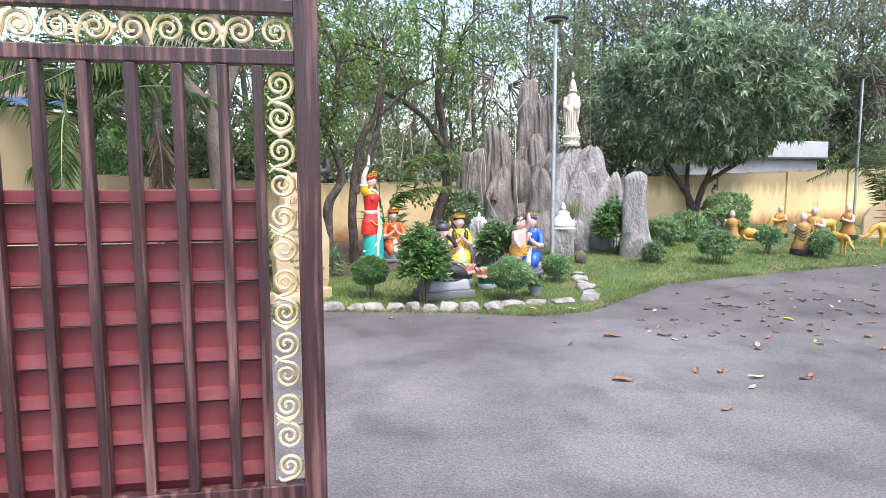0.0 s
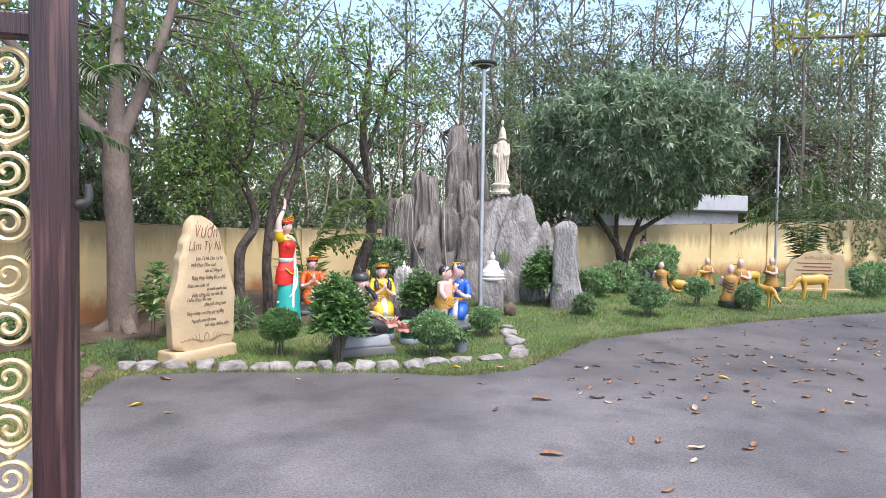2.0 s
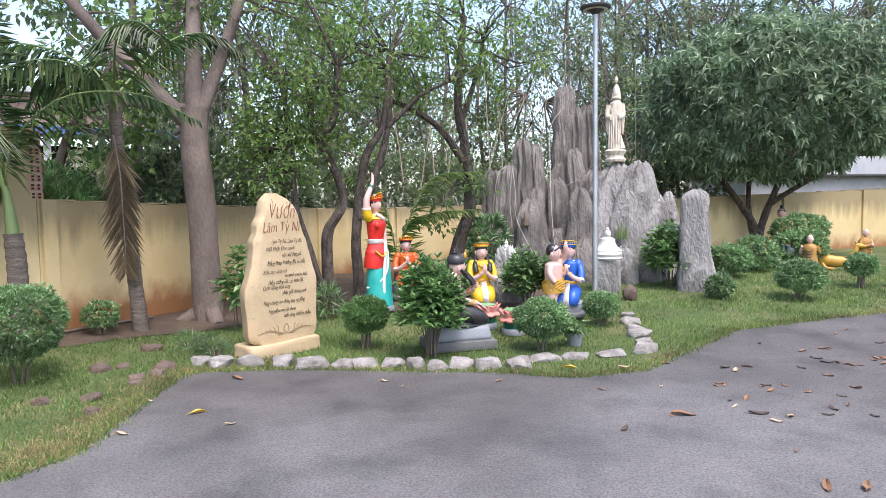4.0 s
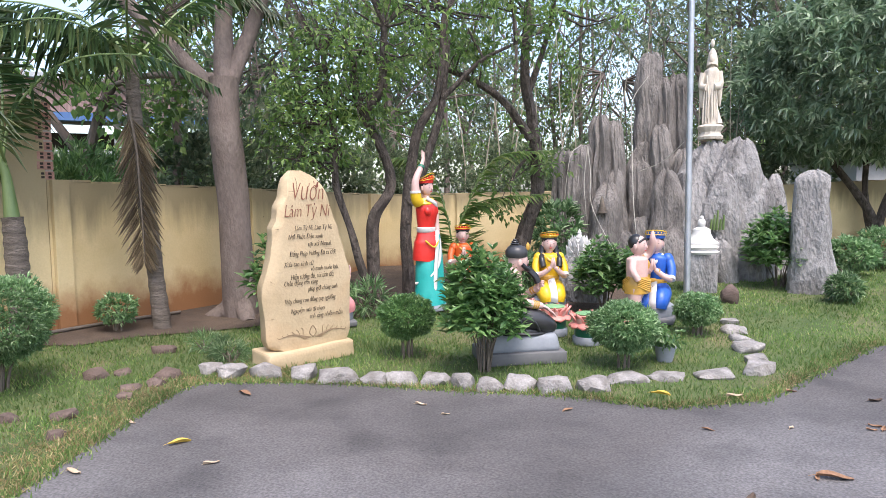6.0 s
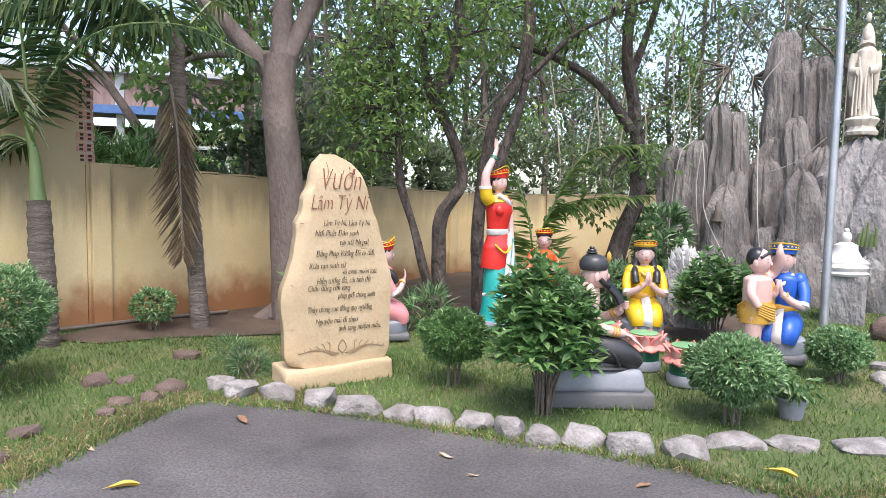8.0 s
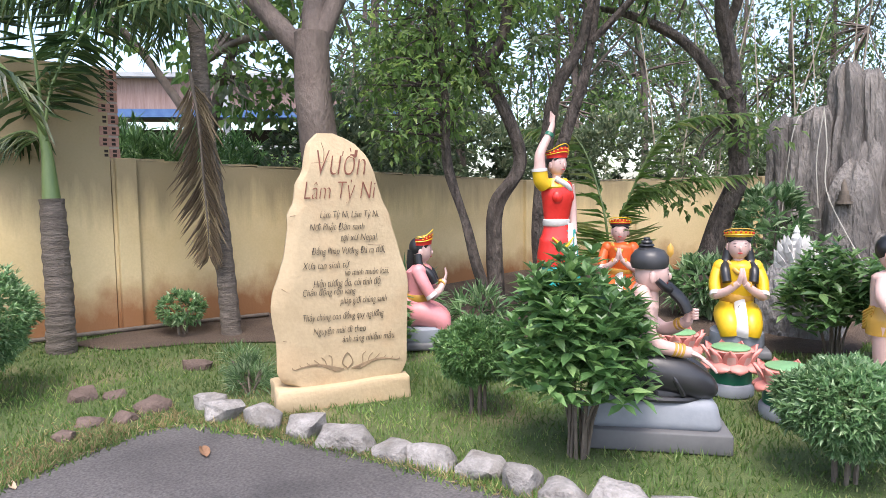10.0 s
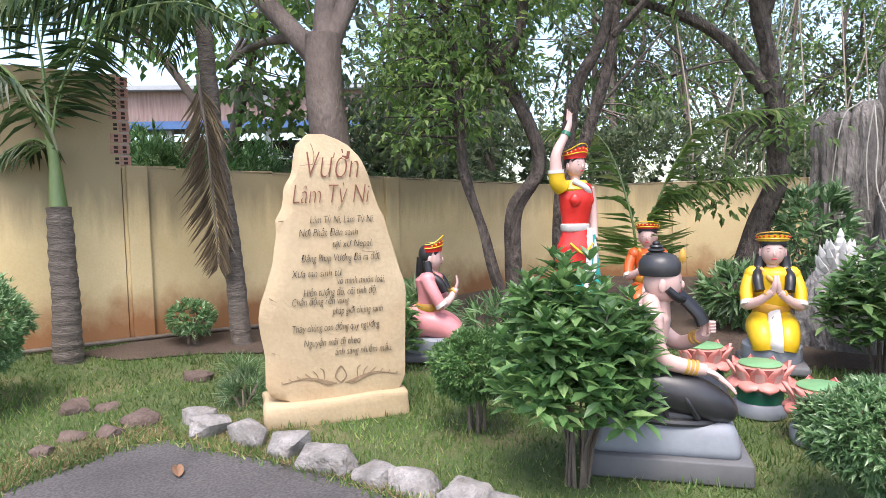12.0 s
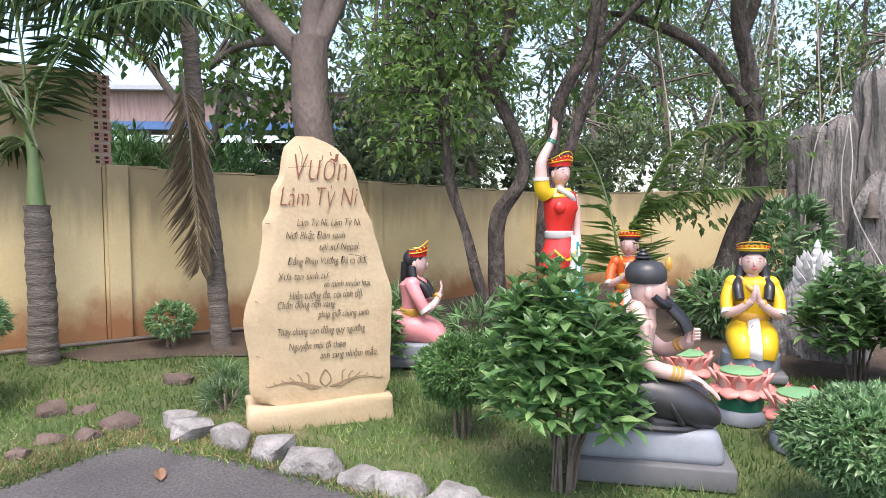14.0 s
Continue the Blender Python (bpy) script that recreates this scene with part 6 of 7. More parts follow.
# standing woman with raised arm
bm = bmesh.new()
lathe(bm, [(0.27, 0), (0.28, 0.03), (0.26, 0.07)], seg=24, mat=gr)
tube(bm, [(0.02, -0.01, 0.06), (0.02, -0.01, 0.3), (0.02, -0.01, 0.55), (0.02, 0, 0.75)], 0, 0, 22, mat=te, radii=[0.24, 0.2, 0.18, 0.15], flat=0.85, rough=0.12)
tube(bm, [(-0.01, 0.015, 0.66), (0.0, 0.01, 0.76), (0.02, 0, 0.92), (0, 0, 1.08)], 0, 0, 22, mat=re_, radii=[0.175, 0.185, 0.19, 0.125], flat=0.82, rough=0.08)
tube(bm, [(-0.16, 0.06, 0.36), (-0.1, -0.1, 0.44), (0.05, -0.165, 0.62), (0.1, -0.15, 0.9), (0.06, -0.12, 1.08)], 0.02, 0.022, 8, mat=wh)
tube(bm, [(0.1, -0.12, 0.07), (0.1, -0.12, 0.35), (0.09, -0.12, 0.7), (0.06, -0.12, 1.02)], 0.115, 0.06, 14, mat=te, flat=0.6)
tube(bm, [(-0.04, -0.165, 0.12), (-0.02, -0.165, 0.5), (0.02, -0.165, 0.85), (0.05, -0.145, 1.08)], 0.032, 0.028, 8, mat=wh, flat=0.5)
tube(bm, [(-0.14, -0.09, 0.95), (-0.05, -0.17, 0.86), (0.06, -0.165, 0.95)], 0.012, 0.012, 6, mat=ye)
lathe(bm, [(0.125, 1.055), (0.138, 1.07), (0.138, 1.115), (0.125, 1.125)], (0, 0, 0), 24, wh, 1.03, 0.85)
tube(bm, [(0, 0, 1.11), (0, -0.01, 1.25), (0, -0.015, 1.36), (0, 0, 1.47), (0, 0.0, 1.52)], 0, 0, 20, mat=re_, radii=[0.122, 0.145, 0.16, 0.15, 0.075], flat=0.8)
for q in (-1, 1):
    ball(bm, (q * 0.07, -0.09, 1.34), (0.066, 0.05, 0.07), re_)
tube(bm, [(-0.1, -0.09, 1.52), (0.02, -0.14, 1.44), (0.14, -0.06, 1.34)], 0.025, 0.03, 8, mat=wh, flat=0.6)
lathe(bm, [(0.10, 1.46), (0.15, 1.42), (0.165, 1.44), (0.11, 1.52)], (0, 0, 0), 22, ye, 1.0, 0.8)
tube(bm, [(-0.15, 0, 1.45), (-0.2, 0, 1.5), (-0.22, 0.0, 1.6)], 0.075, 0.07, 12, mat=ye)
tube(bm, [(-0.22, 0, 1.585), (-0.222, 0, 1.615)], 0.074, 0.074, 12, mat=wh)
tube(bm, [(-0.22, 0, 1.6), (-0.22, -0.01, 1.76), (-0.12, -0.03, 1.95)], 0.058, 0.035, 12, mat=sk)
tube(bm, [(-0.135, -0.03, 1.92), (-0.115, -0.032, 1.95)], 0.043, 0.043, 12, mat=gn)
tube(bm, [(-0.12, -0.03, 1.95), (-0.09, -0.035, 2.03), (-0.085, -0.03, 2.1)], 0.032, 0.02, 8, mat=sk, flat=0.7)
for k in range(4):
    tube(bm, [(-0.11 + 0.014 * k, -0.03, 2.06), (-0.105 + 0.016 * k, -0.03, 2.16 - 0.012 * k)], 0.01, 0.007, 6, mat=sk)
tube(bm, [(0.16, 0, 1.45), (0.2, 0.0, 1.3), (0.19, -0.03, 1.12), (0.16, -0.08, 0.98)], 0.06, 0.033, 12, mat=sk)
tube(bm, [(0.1, 0.08, 1.5), (0.15, 0.05, 1.3), (0.1, -0.02, 1.15)], 0.05, 0.03, 8, mat=ha)
head(bm, (0.0, -0.01, 1.66), 0.1, "peak", re_)
tube(bm, [(0.08, -0.12, 1.0), (0.14, -0.14, 0.75), (0.13, -0.14, 0.45)], 0.03, 0.015, 8, mat=pi_, flat=0.5)
bmesh.ops.scale(bm, vec=Vector((1, 1, 0.985)), verts=bm.verts)
statue("standing_statue", facing(-1.80, 11.43, 0.97, -0.25, 0.04), bm, "painted standing statue in red and teal dress with one arm raised")

# child with raised arm, in a gold cloth
bm = bmesh.new()
lathe(bm, [(0.17, 0), (0.2, 0.04), (0.15, 0.09)], seg=20, mat=pi_)
for q in (-1, 1):
    tube(bm, [(q * 0.06, 0, 0.07), (q * 0.065, 0, 0.25), (q * 0.07, 0, 0.45)], 0, 0, 12, mat=sk, radii=[0.06, 0.075, 0.09])
    ball(bm, (q * 0.06, -0.05, 0.09), (0.045, 0.09, 0.035), sk)
tube(bm, [(0, 0, 0.38), (0, 0, 0.48), (0, 0, 0.58)], 0, 0, 18, mat=go, radii=[0.16, 0.165, 0.14], flat=0.85)
for k in range(6):
    tube(bm, [(-0.14, -0.06, 0.58 - 0.02 * k), (0, -0.16, 0.53 - 0.024 * k), (0.14, -0.05, 0.57 - 0.02 * k)], 0.012, 0.012, 6, mat=go)
    tube(bm, [(-0.14, 0.05, 0.58 - 0.02 * k), (-0.05, 0.15, 0.52 - 0.022 * k), (0.1, 0.11, 0.57 - 0.02 * k)], 0.012, 0.012, 6, mat=go)
tube(bm, [(0, 0, 0.55), (0, 0, 0.68), (0, 0, 0.79), (0, 0, 0.83)], 0, 0, 18, mat=sk, radii=[0.135, 0.14, 0.135, 0.06], flat=0.85)
tube(bm, [(0.1, -0.1, 0.56), (0.1, -0.1, 0.72), (0.11, -0.02, 0.82)], 0.035, 0.03, 8, mat=go, flat=0.6)
tube(bm, [(0.13, 0, 0.77), (0.2, -0.06, 0.84), (0.16, -0.13, 0.95), (0.12, -0.14, 1.04), (0.12, -0.14, 1.12)], 0, 0, 12, mat=sk, radii=[0.055, 0.055, 0.045, 0.035, 0.012])
tube(bm, [(-0.13, 0, 0.77), (-0.19, -0.02, 0.66), (-0.17, -0.08, 0.55)], 0.05, 0.035, 12, mat=sk)
head(bm, (0, -0.01, 0.95), 0.105)
statue("child_statue", facing(0.93, 11.4, 0.75, -0.2), bm, "painted standing child statue in gold cloth with one hand raised")

# cream robed figure on the rockery
bm = bmesh.new()
lathe(bm, [(0.30, 0), (0.32, 0.05), (0.27, 0.09), (0.25, 0.14), (0.31, 0.2), (0.33, 0.24), (0.27, 0.28)], seg=26, mat=cr, wave=0.05, lobes=13)
tube(bm, [(0.03, 0, 0.27), (0.0, 0, 0.55), (-0.02, 0, 0.85), (0, 0, 1.1), (0.02, 0, 1.3), (0.02, 0, 1.38)], 0, 0, 26, n=36, mat=cr, radii=[0.25, 0.2, 0.21, 0.22, 0.19, 0.07], flat=0.8, rough=0.3)
for q in (-1, 1):
    tube(bm, [(q * 0.2, 0, 1.25), (q * 0.24, -0.08, 1.02), (q * 0.1, -0.2, 0.98)], 0.09, 0.06, 12, mat=cr, rough=0.2)
    tube(bm, [(q * 0.22, -0.05, 1.05), (q * 0.23, -0.06, 0.8), (q * 0.22, -0.04, 0.62)], 0.085, 0.03, 10, mat=cr, rough=0.3)
    tube(bm, [(q * 0.1, -0.13, 1.2), (q * 0.04, -0.2, 0.8), (q * 0.06, -0.2, 0.4)], 0.03, 0.025, 8, mat=cr)
for k in range(6):
    tube(bm, [(-0.15 + 0.06 * k, -0.17, 0.95), (-0.17 + 0.07 * k, -0.2, 0.6), (-0.18 + 0.075 * k, -0.21, 0.3)], 0.014, 0.02, 6, mat=cr)
ball(bm, (0.02, -0.01, 1.5), (0.095, 0.105, 0.13), cr, None, 3)
tube(bm, [(0.02, 0.02, 1.38), (0.02, 0.05, 1.5), (0.02, 0.04, 1.64), (0.02, 0.02, 1.73)], 0, 0, 14, mat=cr, radii=[0.15, 0.135, 0.10, 0.03])
ball(bm, (0.02, 0.0, 1.82), (0.055, 0.03, 0.08), cr)
bmesh.ops.scale(bm, vec=Vector((0.62, 0.66, 0.88)), verts=bm.verts)
statue("robed_statue", facing(1.75, 15.5, -0.1, -1, 2.50 - gz(1.7, 15.5)), bm, "tall cream stone robed statue on the rockery top")

# small white seated statue on a pedestal
bm = bmesh.new()
lathe(bm, [(0.24, 0), (0.26, 0.03), (0.21, 0.06), (0.25, 0.1), (0.23, 0.13)], seg=22, mat=wh)
lathe(bm, [(0.24, 0.12), (0.25, 0.16), (0.17, 0.22), (0.13, 0.3), (0.125, 0.36), (0.05, 0.4)], seg=22, mat=wh, sy=0.75)
ball(bm, (0, 0, 0.45), (0.06, 0.065, 0.075), wh)
ball(bm, (0, 0, 0.53), (0.03, 0.03, 0.035), wh)
statue("white_seated_statue", facing(1.64, 13.8, 0, -1, 0.54), bm, "small white seated statue on a grey stone pedestal")
bm = bmesh.new()
box(bm, (0, 0, 0.35), (0.46, 0.4, 0.74), 0.015)
solid("stone_pedestal", bm, ROCK_PALE, "square veined grey stone pedestal", "pedestal", m=pose(1.64, 13.8, gz(1.64, 13.8) - 0.16))

# white angular lotus with a stepped bud
lotus = thing("white_lotus_carving", pose(0.03, 12.68, gz(0, 12.7) + 0.60), "white angular carved lotus on a boulder", "carving")
bm = bmesh.new()
lathe(bm, [(0.05, 0.0), (0.07, 0.08), (0.06, 0.2), (0.05, 0.22), (0.058, 0.25), (0.04, 0.28), (0.046, 0.31), (0.026, 0.35), (0.03, 0.37), (0.005, 0.43)], seg=10)
part("bud", bm, WHITE, lotus, smooth=False)
for ring, (rr, zz, ln, k, lean) in enumerate(((0.055, 0.17, 0.17, 6, 0.05), (0.065, 0.08, 0.21, 8, 0.09), (0.06, 0.0, 0.2, 8, 0.13), (0.05, -0.05, 0.15, 6, 0.14))):
    for j in range(k):
        a = 2 * math.pi * (j + 0.5 * ring) / k
        o = Vector((math.cos(a), math.sin(a), 0))
        bm = bmesh.new()
        tube(bm, [o * rr + Vector((0, 0, zz)), o * (rr + lean * 0.7) + Vector((0, 0, zz + ln * 0.5)), o * (rr + lean) + Vector((0, 0, zz + ln))], 0, 0, 5, n=5, radii=[0.02, 0.042, 0.002], flat=0.28)
        part("petal", bm, WHITE, lotus, smooth=False)


# ---------- lotus pedestals ----------
PETALPALE = paint("pale_petal_paint", (0.62, 0.40, 0.35), 0.45)


def pedestal_petal(bm, a, upper):
    """A thick pointed petal that hugs the cup: the upper ones open upwards, the lower ones hang."""
    nu, nv = 6, 6
    skins = []
    for t in (0.0, 0.014):
        rows = []
        for i in range(nv + 1):
            v = i / nv
            half = 0.36 * math.sin(math.pi * (0.22 + 0.78 * v) ** 0.85) ** 0.7 + 0.004
            row = []
            for k in range(nu + 1):
                u = 2 * k / nu - 1
                r = (0.145 + 0.05 * v + 0.03 * v * v if upper else 0.15 + 0.07 * math.sin(v * 2.2)) + t + 0.018 * (1 - u * u)
                z = 0.225 + 0.165 * v if upper else 0.275 - 0.08 * v
                q = a + u * half
                row.append(bm.verts.new((r * math.cos(q), r * math.sin(q), z)))
            rows.append(row)
        skins.append(rows)
    for t, rows in enumerate(skins):
        for i in range(nv):
            for k in range(nu):
                f = (rows[i][k], rows[i][k + 1], rows[i + 1][k + 1], rows[i + 1][k])
                bm.faces.new(f if t else f[::-1]).material_index = 1 if upper and 1 <= i <= 3 and 1 < k < nu - 2 + 1 else 0
    lo, hi = skins
    for i in range(nv):
        for k in (0, nu):
            bm.faces.new((lo[i][k], lo[i + 1][k], hi[i + 1][k], hi[i][k]))
    for i in (0, nv):
        for k in range(nu):
            bm.faces.new((lo[i][k], hi[i][k], hi[i][k + 1], lo[i][k + 1]))
    bmesh.ops.recalc_face_normals(bm, faces=bm.faces)


def lotus_pedestal(x, y, s=1.0):
    p = thing("lotus_pedestal", pose(x, y, gz(x, y) + 0.01, 0, 0, x * 90) @ Matrix.Diagonal((0.82 * s, 0.82 * s, 0.88 * s, 1)), "pink lotus pedestal with green top and dark green drum", "pedestal", "lotus pedestals")
    bm = bmesh.new()
    lathe(bm, [(0.19, 0), (0.195, 0.01), (0.195, 0.09), (0.185, 0.1)], seg=26)
    part("base", bm, GREYP, p)
    bm = bmesh.new()
    lathe(bm, [(0.165, 0.09), (0.172, 0.12), (0.172, 0.18), (0.165, 0.2)], seg=26, wave=0.015, lobes=10)
    part("drum", bm, GREENP, p)
    bm = bmesh.new()
    lathe(bm, [(0.15, 0.19), (0.185, 0.205), (0.19, 0.225), (0.14, 0.25), (0.15, 0.3), (0.19, 0.36), (0.12, 0.37)], seg=26, wave=0.03, lobes=9)
    part("cup", bm, ROSE, p)
    for j in range(18):
        bm = bmesh.new()
        pedestal_petal(bm, 2 * math.pi * j / 18, j % 2 == 0)
        part("petal", bm, [ROSE, PETALPALE], p)
    bm = bmesh.new()
    lathe(bm, [(0.12, 0.35), (0.155, 0.365), (0.16, 0.378), (0.15, 0.385)], seg=26)
    part("top", bm, LEAFGREEN, p)


for x, y in ((0.07, 10.72), (-0.40, 10.95), (0.50, 10.45)):
    lotus_pedestal(x, y)

# flower pot
pot = thing("flower_pot", pose(1.32, 10.02, gz(1, 10.0) + 0.01), "small grey plastic pot with yellowish flowering plant", "flower pot")
bm = bmesh.new()
lathe(bm, [(0.075, 0), (0.10, 0.13), (0.112, 0.135), (0.112, 0.155), (0.1, 0.155), (0.09, 0.13)], seg=20)
part("pot", bm, GREYP, pot)
rng = np.random.default_rng(7)
sp = np.array([0, 0, 0.24]) + unit(rng, 60) * [0.13, 0.13, 0.1]
mesh_part("plant", clumps(rng, sp, 6, 0.05, 0.07, 0.03, LEAF_SHRUB, "plant"), pot)


# ---------- monks, deer and the far inscribed stone ----------
def monk(x, y, dx, dy, label, stand=0.0, h=0.95):
    bm = bmesh.new()
    lathe(bm, [(0.27, 0), (0.29, 0.03), (0.27, 0.13)], seg=20, mat=dk)
    lathe(bm, [(0.25, 0.12), (0.26, 0.2), (0.2, 0.3 + stand), (0.17, 0.5 + stand), (0.19, 0.62 + stand), (0.15, 0.7 + stand), (0.06, 0.74 + stand)], seg=22, mat=ro, sy=0.85)
    for k in range(6):
        tube(bm, [(-0.17, -0.05, 0.66 + stand - 0.07 * k), (0.0, -0.19, 0.56 + stand - 0.07 * k), (0.19, -0.02, 0.6 + stand - 0.07 * k)], 0.014, 0.014, 6, mat=ro)
        tube(bm, [(-0.17, 0.05, 0.62 + stand - 0.07 * k), (0.02, 0.17, 0.54 + stand - 0.07 * k), (0.18, 0.05, 0.62 + stand - 0.07 * k)], 0.014, 0.014, 6, mat=dk)
    for q in (-1, 1):
        tube(bm, [(q * 0.17, 0, 0.66 + stand), (q * 0.22, -0.07, 0.5 + stand), (q * 0.03, -0.22, 0.55 + stand)], 0.06, 0.03, 10, mat=ro if q < 0 else sk)
    tube(bm, [(0, -0.22, 0.54 + stand), (0, -0.22, 0.64 + stand)], 0.03, 0.015, 8, mat=sk)
    head(bm, (0, -0.01, 0.85 + stand), 0.095, bald=True)
    bmesh.ops.scale(bm, vec=Vector((0.9, 0.9, 1)) * 0.86 * h / (0.96 + stand), verts=bm.verts)
    return statue("monk_statue", facing(x, y, dx, dy), bm, label, "monk statues")


monk(7.1, 18.4, 0.6, -0.9, "painted kneeling monk statue in ochre robe")
monk(6.5, 14.6, 0.1, 1.0, "painted kneeling monk statue seen from behind in ochre robe", h=1.0)
monk(7.15, 16.0, -0.2, -1.0, "painted kneeling monk statue in ochre robe", h=1.05)
monk(8.65, 18.2, -0.9, -0.4, "painted kneeling monk statue in ochre robe", h=1.0)
monk(5.55, 16.6, 0.3, 1.0, "painted kneeling monk statue half hidden by bushes", h=0.9)
bm = bmesh.new()
lathe(bm, [(0.3, 0), (0.32, 0.05), (0.3, 0.3)], seg=20, mat=gr)
lathe(bm, [(0.36, 0.3), (0.38, 0.42), (0.24, 0.5), (0.19, 0.7), (0.22, 0.86), (0.15, 0.95), (0.06, 1.0)], seg=22, mat=ro, sy=0.8)
head(bm, (0, 0, 1.12), 0.11)
ball(bm, (0, 0.02, 1.29), (0.05, 0.05, 0.06), ha)
statue("seated_statue", facing(6.0, 21.2, -0.3, -1.0), bm, "gold-robed seated statue under the mango tree")


def deer(x, y, dx, dy, s, label, graze=True, lying=False, antlers=False):
    bm = bmesh.new()
    zb = 0.22 if lying else 0.55
    tube(bm, [(0, 0.38, zb + 0.02), (0, 0.2, zb + 0.03), (0, -0.15, zb), (0, -0.38, zb + 0.04)], 0, 0, 16, mat=0, radii=[0.1, 0.155, 0.145, 0.11])
    nk = [(0, -0.33, zb + 0.05), (0, -0.5, zb - 0.02), (0, -0.62, zb - 0.2)] if graze else [(0, -0.33, zb + 0.05), (0, -0.45, zb + 0.25), (0, -0.5, zb + 0.45)]
    tube(bm, nk, 0.085, 0.06, 12)
    hx = Vector(nk[-1])
    tip = Vector((0, -0.18, -0.12)) if graze else Vector((0, -0.2, -0.03))
    tube(bm, [hx - tip * 0.25, hx + tip * 0.4, hx + tip], 0, 0, 10, radii=[0.065, 0.06, 0.03])
    for q in (-1, 1):
        tube(bm, [hx + Vector((q * 0.04, 0.02, 0.05)), hx + Vector((q * 0.12, 0.05, 0.1))], 0.025, 0.008, 6)
        if antlers:
            tube(bm, [hx + Vector((q * 0.03, 0.03, 0.05)), hx + Vector((q * 0.1, 0.1, 0.2)), hx + Vector((q * 0.12, 0.05, 0.36))], 0.014, 0.006, 6)
            tube(bm, [hx + Vector((q * 0.08, 0.08, 0.16)), hx + Vector((q * 0.1, -0.04, 0.26))], 0.01, 0.005, 6)
        for yy in (-0.3, 0.3):
            if lying:
                tube(bm, [(q * 0.1, yy, zb - 0.05), (q * 0.2, yy - 0.1, 0.06), (q * 0.12, yy - 0.3, 0.04)], 0.05, 0.025, 8)
            else:
                tube(bm, [(q * 0.07, yy, zb), (q * 0.08, yy + 0.03, zb * 0.5), (q * 0.08, yy, -0.02)], 0, 0, 8, radii=[0.07, 0.035, 0.026])
    tube(bm, [(0, 0.4, zb + 0.05), (0, 0.5, zb - 0.08)], 0.03, 0.012, 6)
    bmesh.ops.scale(bm, vec=Vector((s * 0.6, s * 0.78, s * 0.78)), verts=bm.verts)
    solid("deer_statue", bm, GOLDP, label, "statue", "deer statues", m=facing(x, y, dx, dy))


deer(8.9, 16.4, -1.0, -0.1, 1.0, "gold-painted grazing deer statue on the lawn")
deer(7.2, 14.7, 0.3, -1.0, 0.8, "small gold-painted grazing deer statue on the lawn")
deer(8.05, 18.0, -0.9, -0.3, 0.9, "gold-painted deer statue with antlers", graze=False, antlers=True)
deer(6.2, 17.3, 1.0, -0.2, 1.0, "gold-painted lying deer statue", graze=False, lying=True)

far_stele = thing("inscribed_slab", pose(9.95, 18.8, gz(9.95, 18.8), 0, 0, -8) @ Matrix.Diagonal((0.82, 0.86, 0.84, 1)), "wide tan sandstone slab with brown writing", "standing stone")
bm = bmesh.new()
top = [(-0.88, 0.05), (-0.9, 0.6), (-0.72, 0.92), (-0.45, 1.05), (-0.3, 1.2), (0.05, 1.28), (0.12, 1.18), (0.78, 1.12), (0.84, 0.9), (0.86, 0.05)]
fr = [bm.verts.new((x, -0.12, z)) for x, z in top]
bk = [bm.verts.new((x * 0.97, 0.14, z * 0.98)) for x, z in top]
bm.faces.new(fr), bm.faces.new(bk[::-1])
for k in range(len(top)):
    bm.faces.new((fr[k], bk[k], bk[(k + 1) % len(top)], fr[(k + 1) % len(top)]))
bmesh.ops.recalc_face_normals(bm, faces=bm.faces)
bmesh.ops.bevel(bm, geom=bm.edges[:], offset=0.025, segments=2, affect="EDGES")
part("slab", bm, SANDSTONE, far_stele, smooth=False)
ob = letters("Vườn Lộc Uyển", -0.35, 0.98, 0.16, CARVED, 0.85, far_stele, "writing")
ob.location.y = -0.125
for k in range(6):
    bm = bmesh.new()
    w = (1.0, 0.8, 1.1, 0.9, 1.0, 0.7)[k]
    box(bm, (-0.05 + 0.08 * (k % 2), -0.123, 0.86 - 0.11 * k), (w, 0.006, 0.03))
    part("line_of_writing", bm, CARVED, far_stele, smooth=False)
bm = bmesh.new()
box(bm, (0, 0, 0.0), (2.0, 0.5, 0.16), 0.02)
part("foot_block", bm, SANDSTONE, far_stele, smooth=False)

# ---------- shed behind the back wall, house beyond the side wall ----------
ROOF = surface("grey_roof_sheet", (0.33, 0.35, 0.38), (0.46, 0.48, 0.51), 2.0, 0.6, 30, 0.15, 0.1, stain=(0.2, 0.2, 0.22), stain_scale=2, stain_amt=0.4)
SHEDWALL = surface("pale_shed_wall", (0.34, 0.35, 0.36), (0.45, 0.46, 0.47), 2.0, 0.8, 30, 0.1, 0.1)
TIN = surface("rusty_tin_wall", (0.20, 0.12, 0.10), (0.32, 0.22, 0.19), 1.5, 0.7, 20, 0.2, 0.2, stretch=(6, 6, 0.5))
BLUETRIM = surface("blue_trim", (0.04, 0.10, 0.26), (0.07, 0.15, 0.33), 3.0, 0.5, 30, 0.1, 0.0)
shed = thing("shed", pose(7.9, 28.9, 0.0, 0, 0, 29) @ Matrix.Diagonal((1, 1, 1.03, 1)), "low grey flat-roofed shed behind the back wall", "shed")
bm = bmesh.new()
box(bm, (0, 0, 1.2), (6.2, 3.0, 2.5), 0.02)
part("shed_wall", bm, SHEDWALL, shed, smooth=False)
bm = bmesh.new()
box(bm, (0, -0.1, 2.78), (6.6, 3.4, 0.62), 0.03)
part("roof", bm, ROOF, shed, smooth=False)
bm = bmesh.new()
box(bm, (0, -0.15, 2.44), (6.5, 3.3, 0.05))
part("eaves", bm, DARK_METAL, shed, smooth=False)
bm = bmesh.new()
rows = []
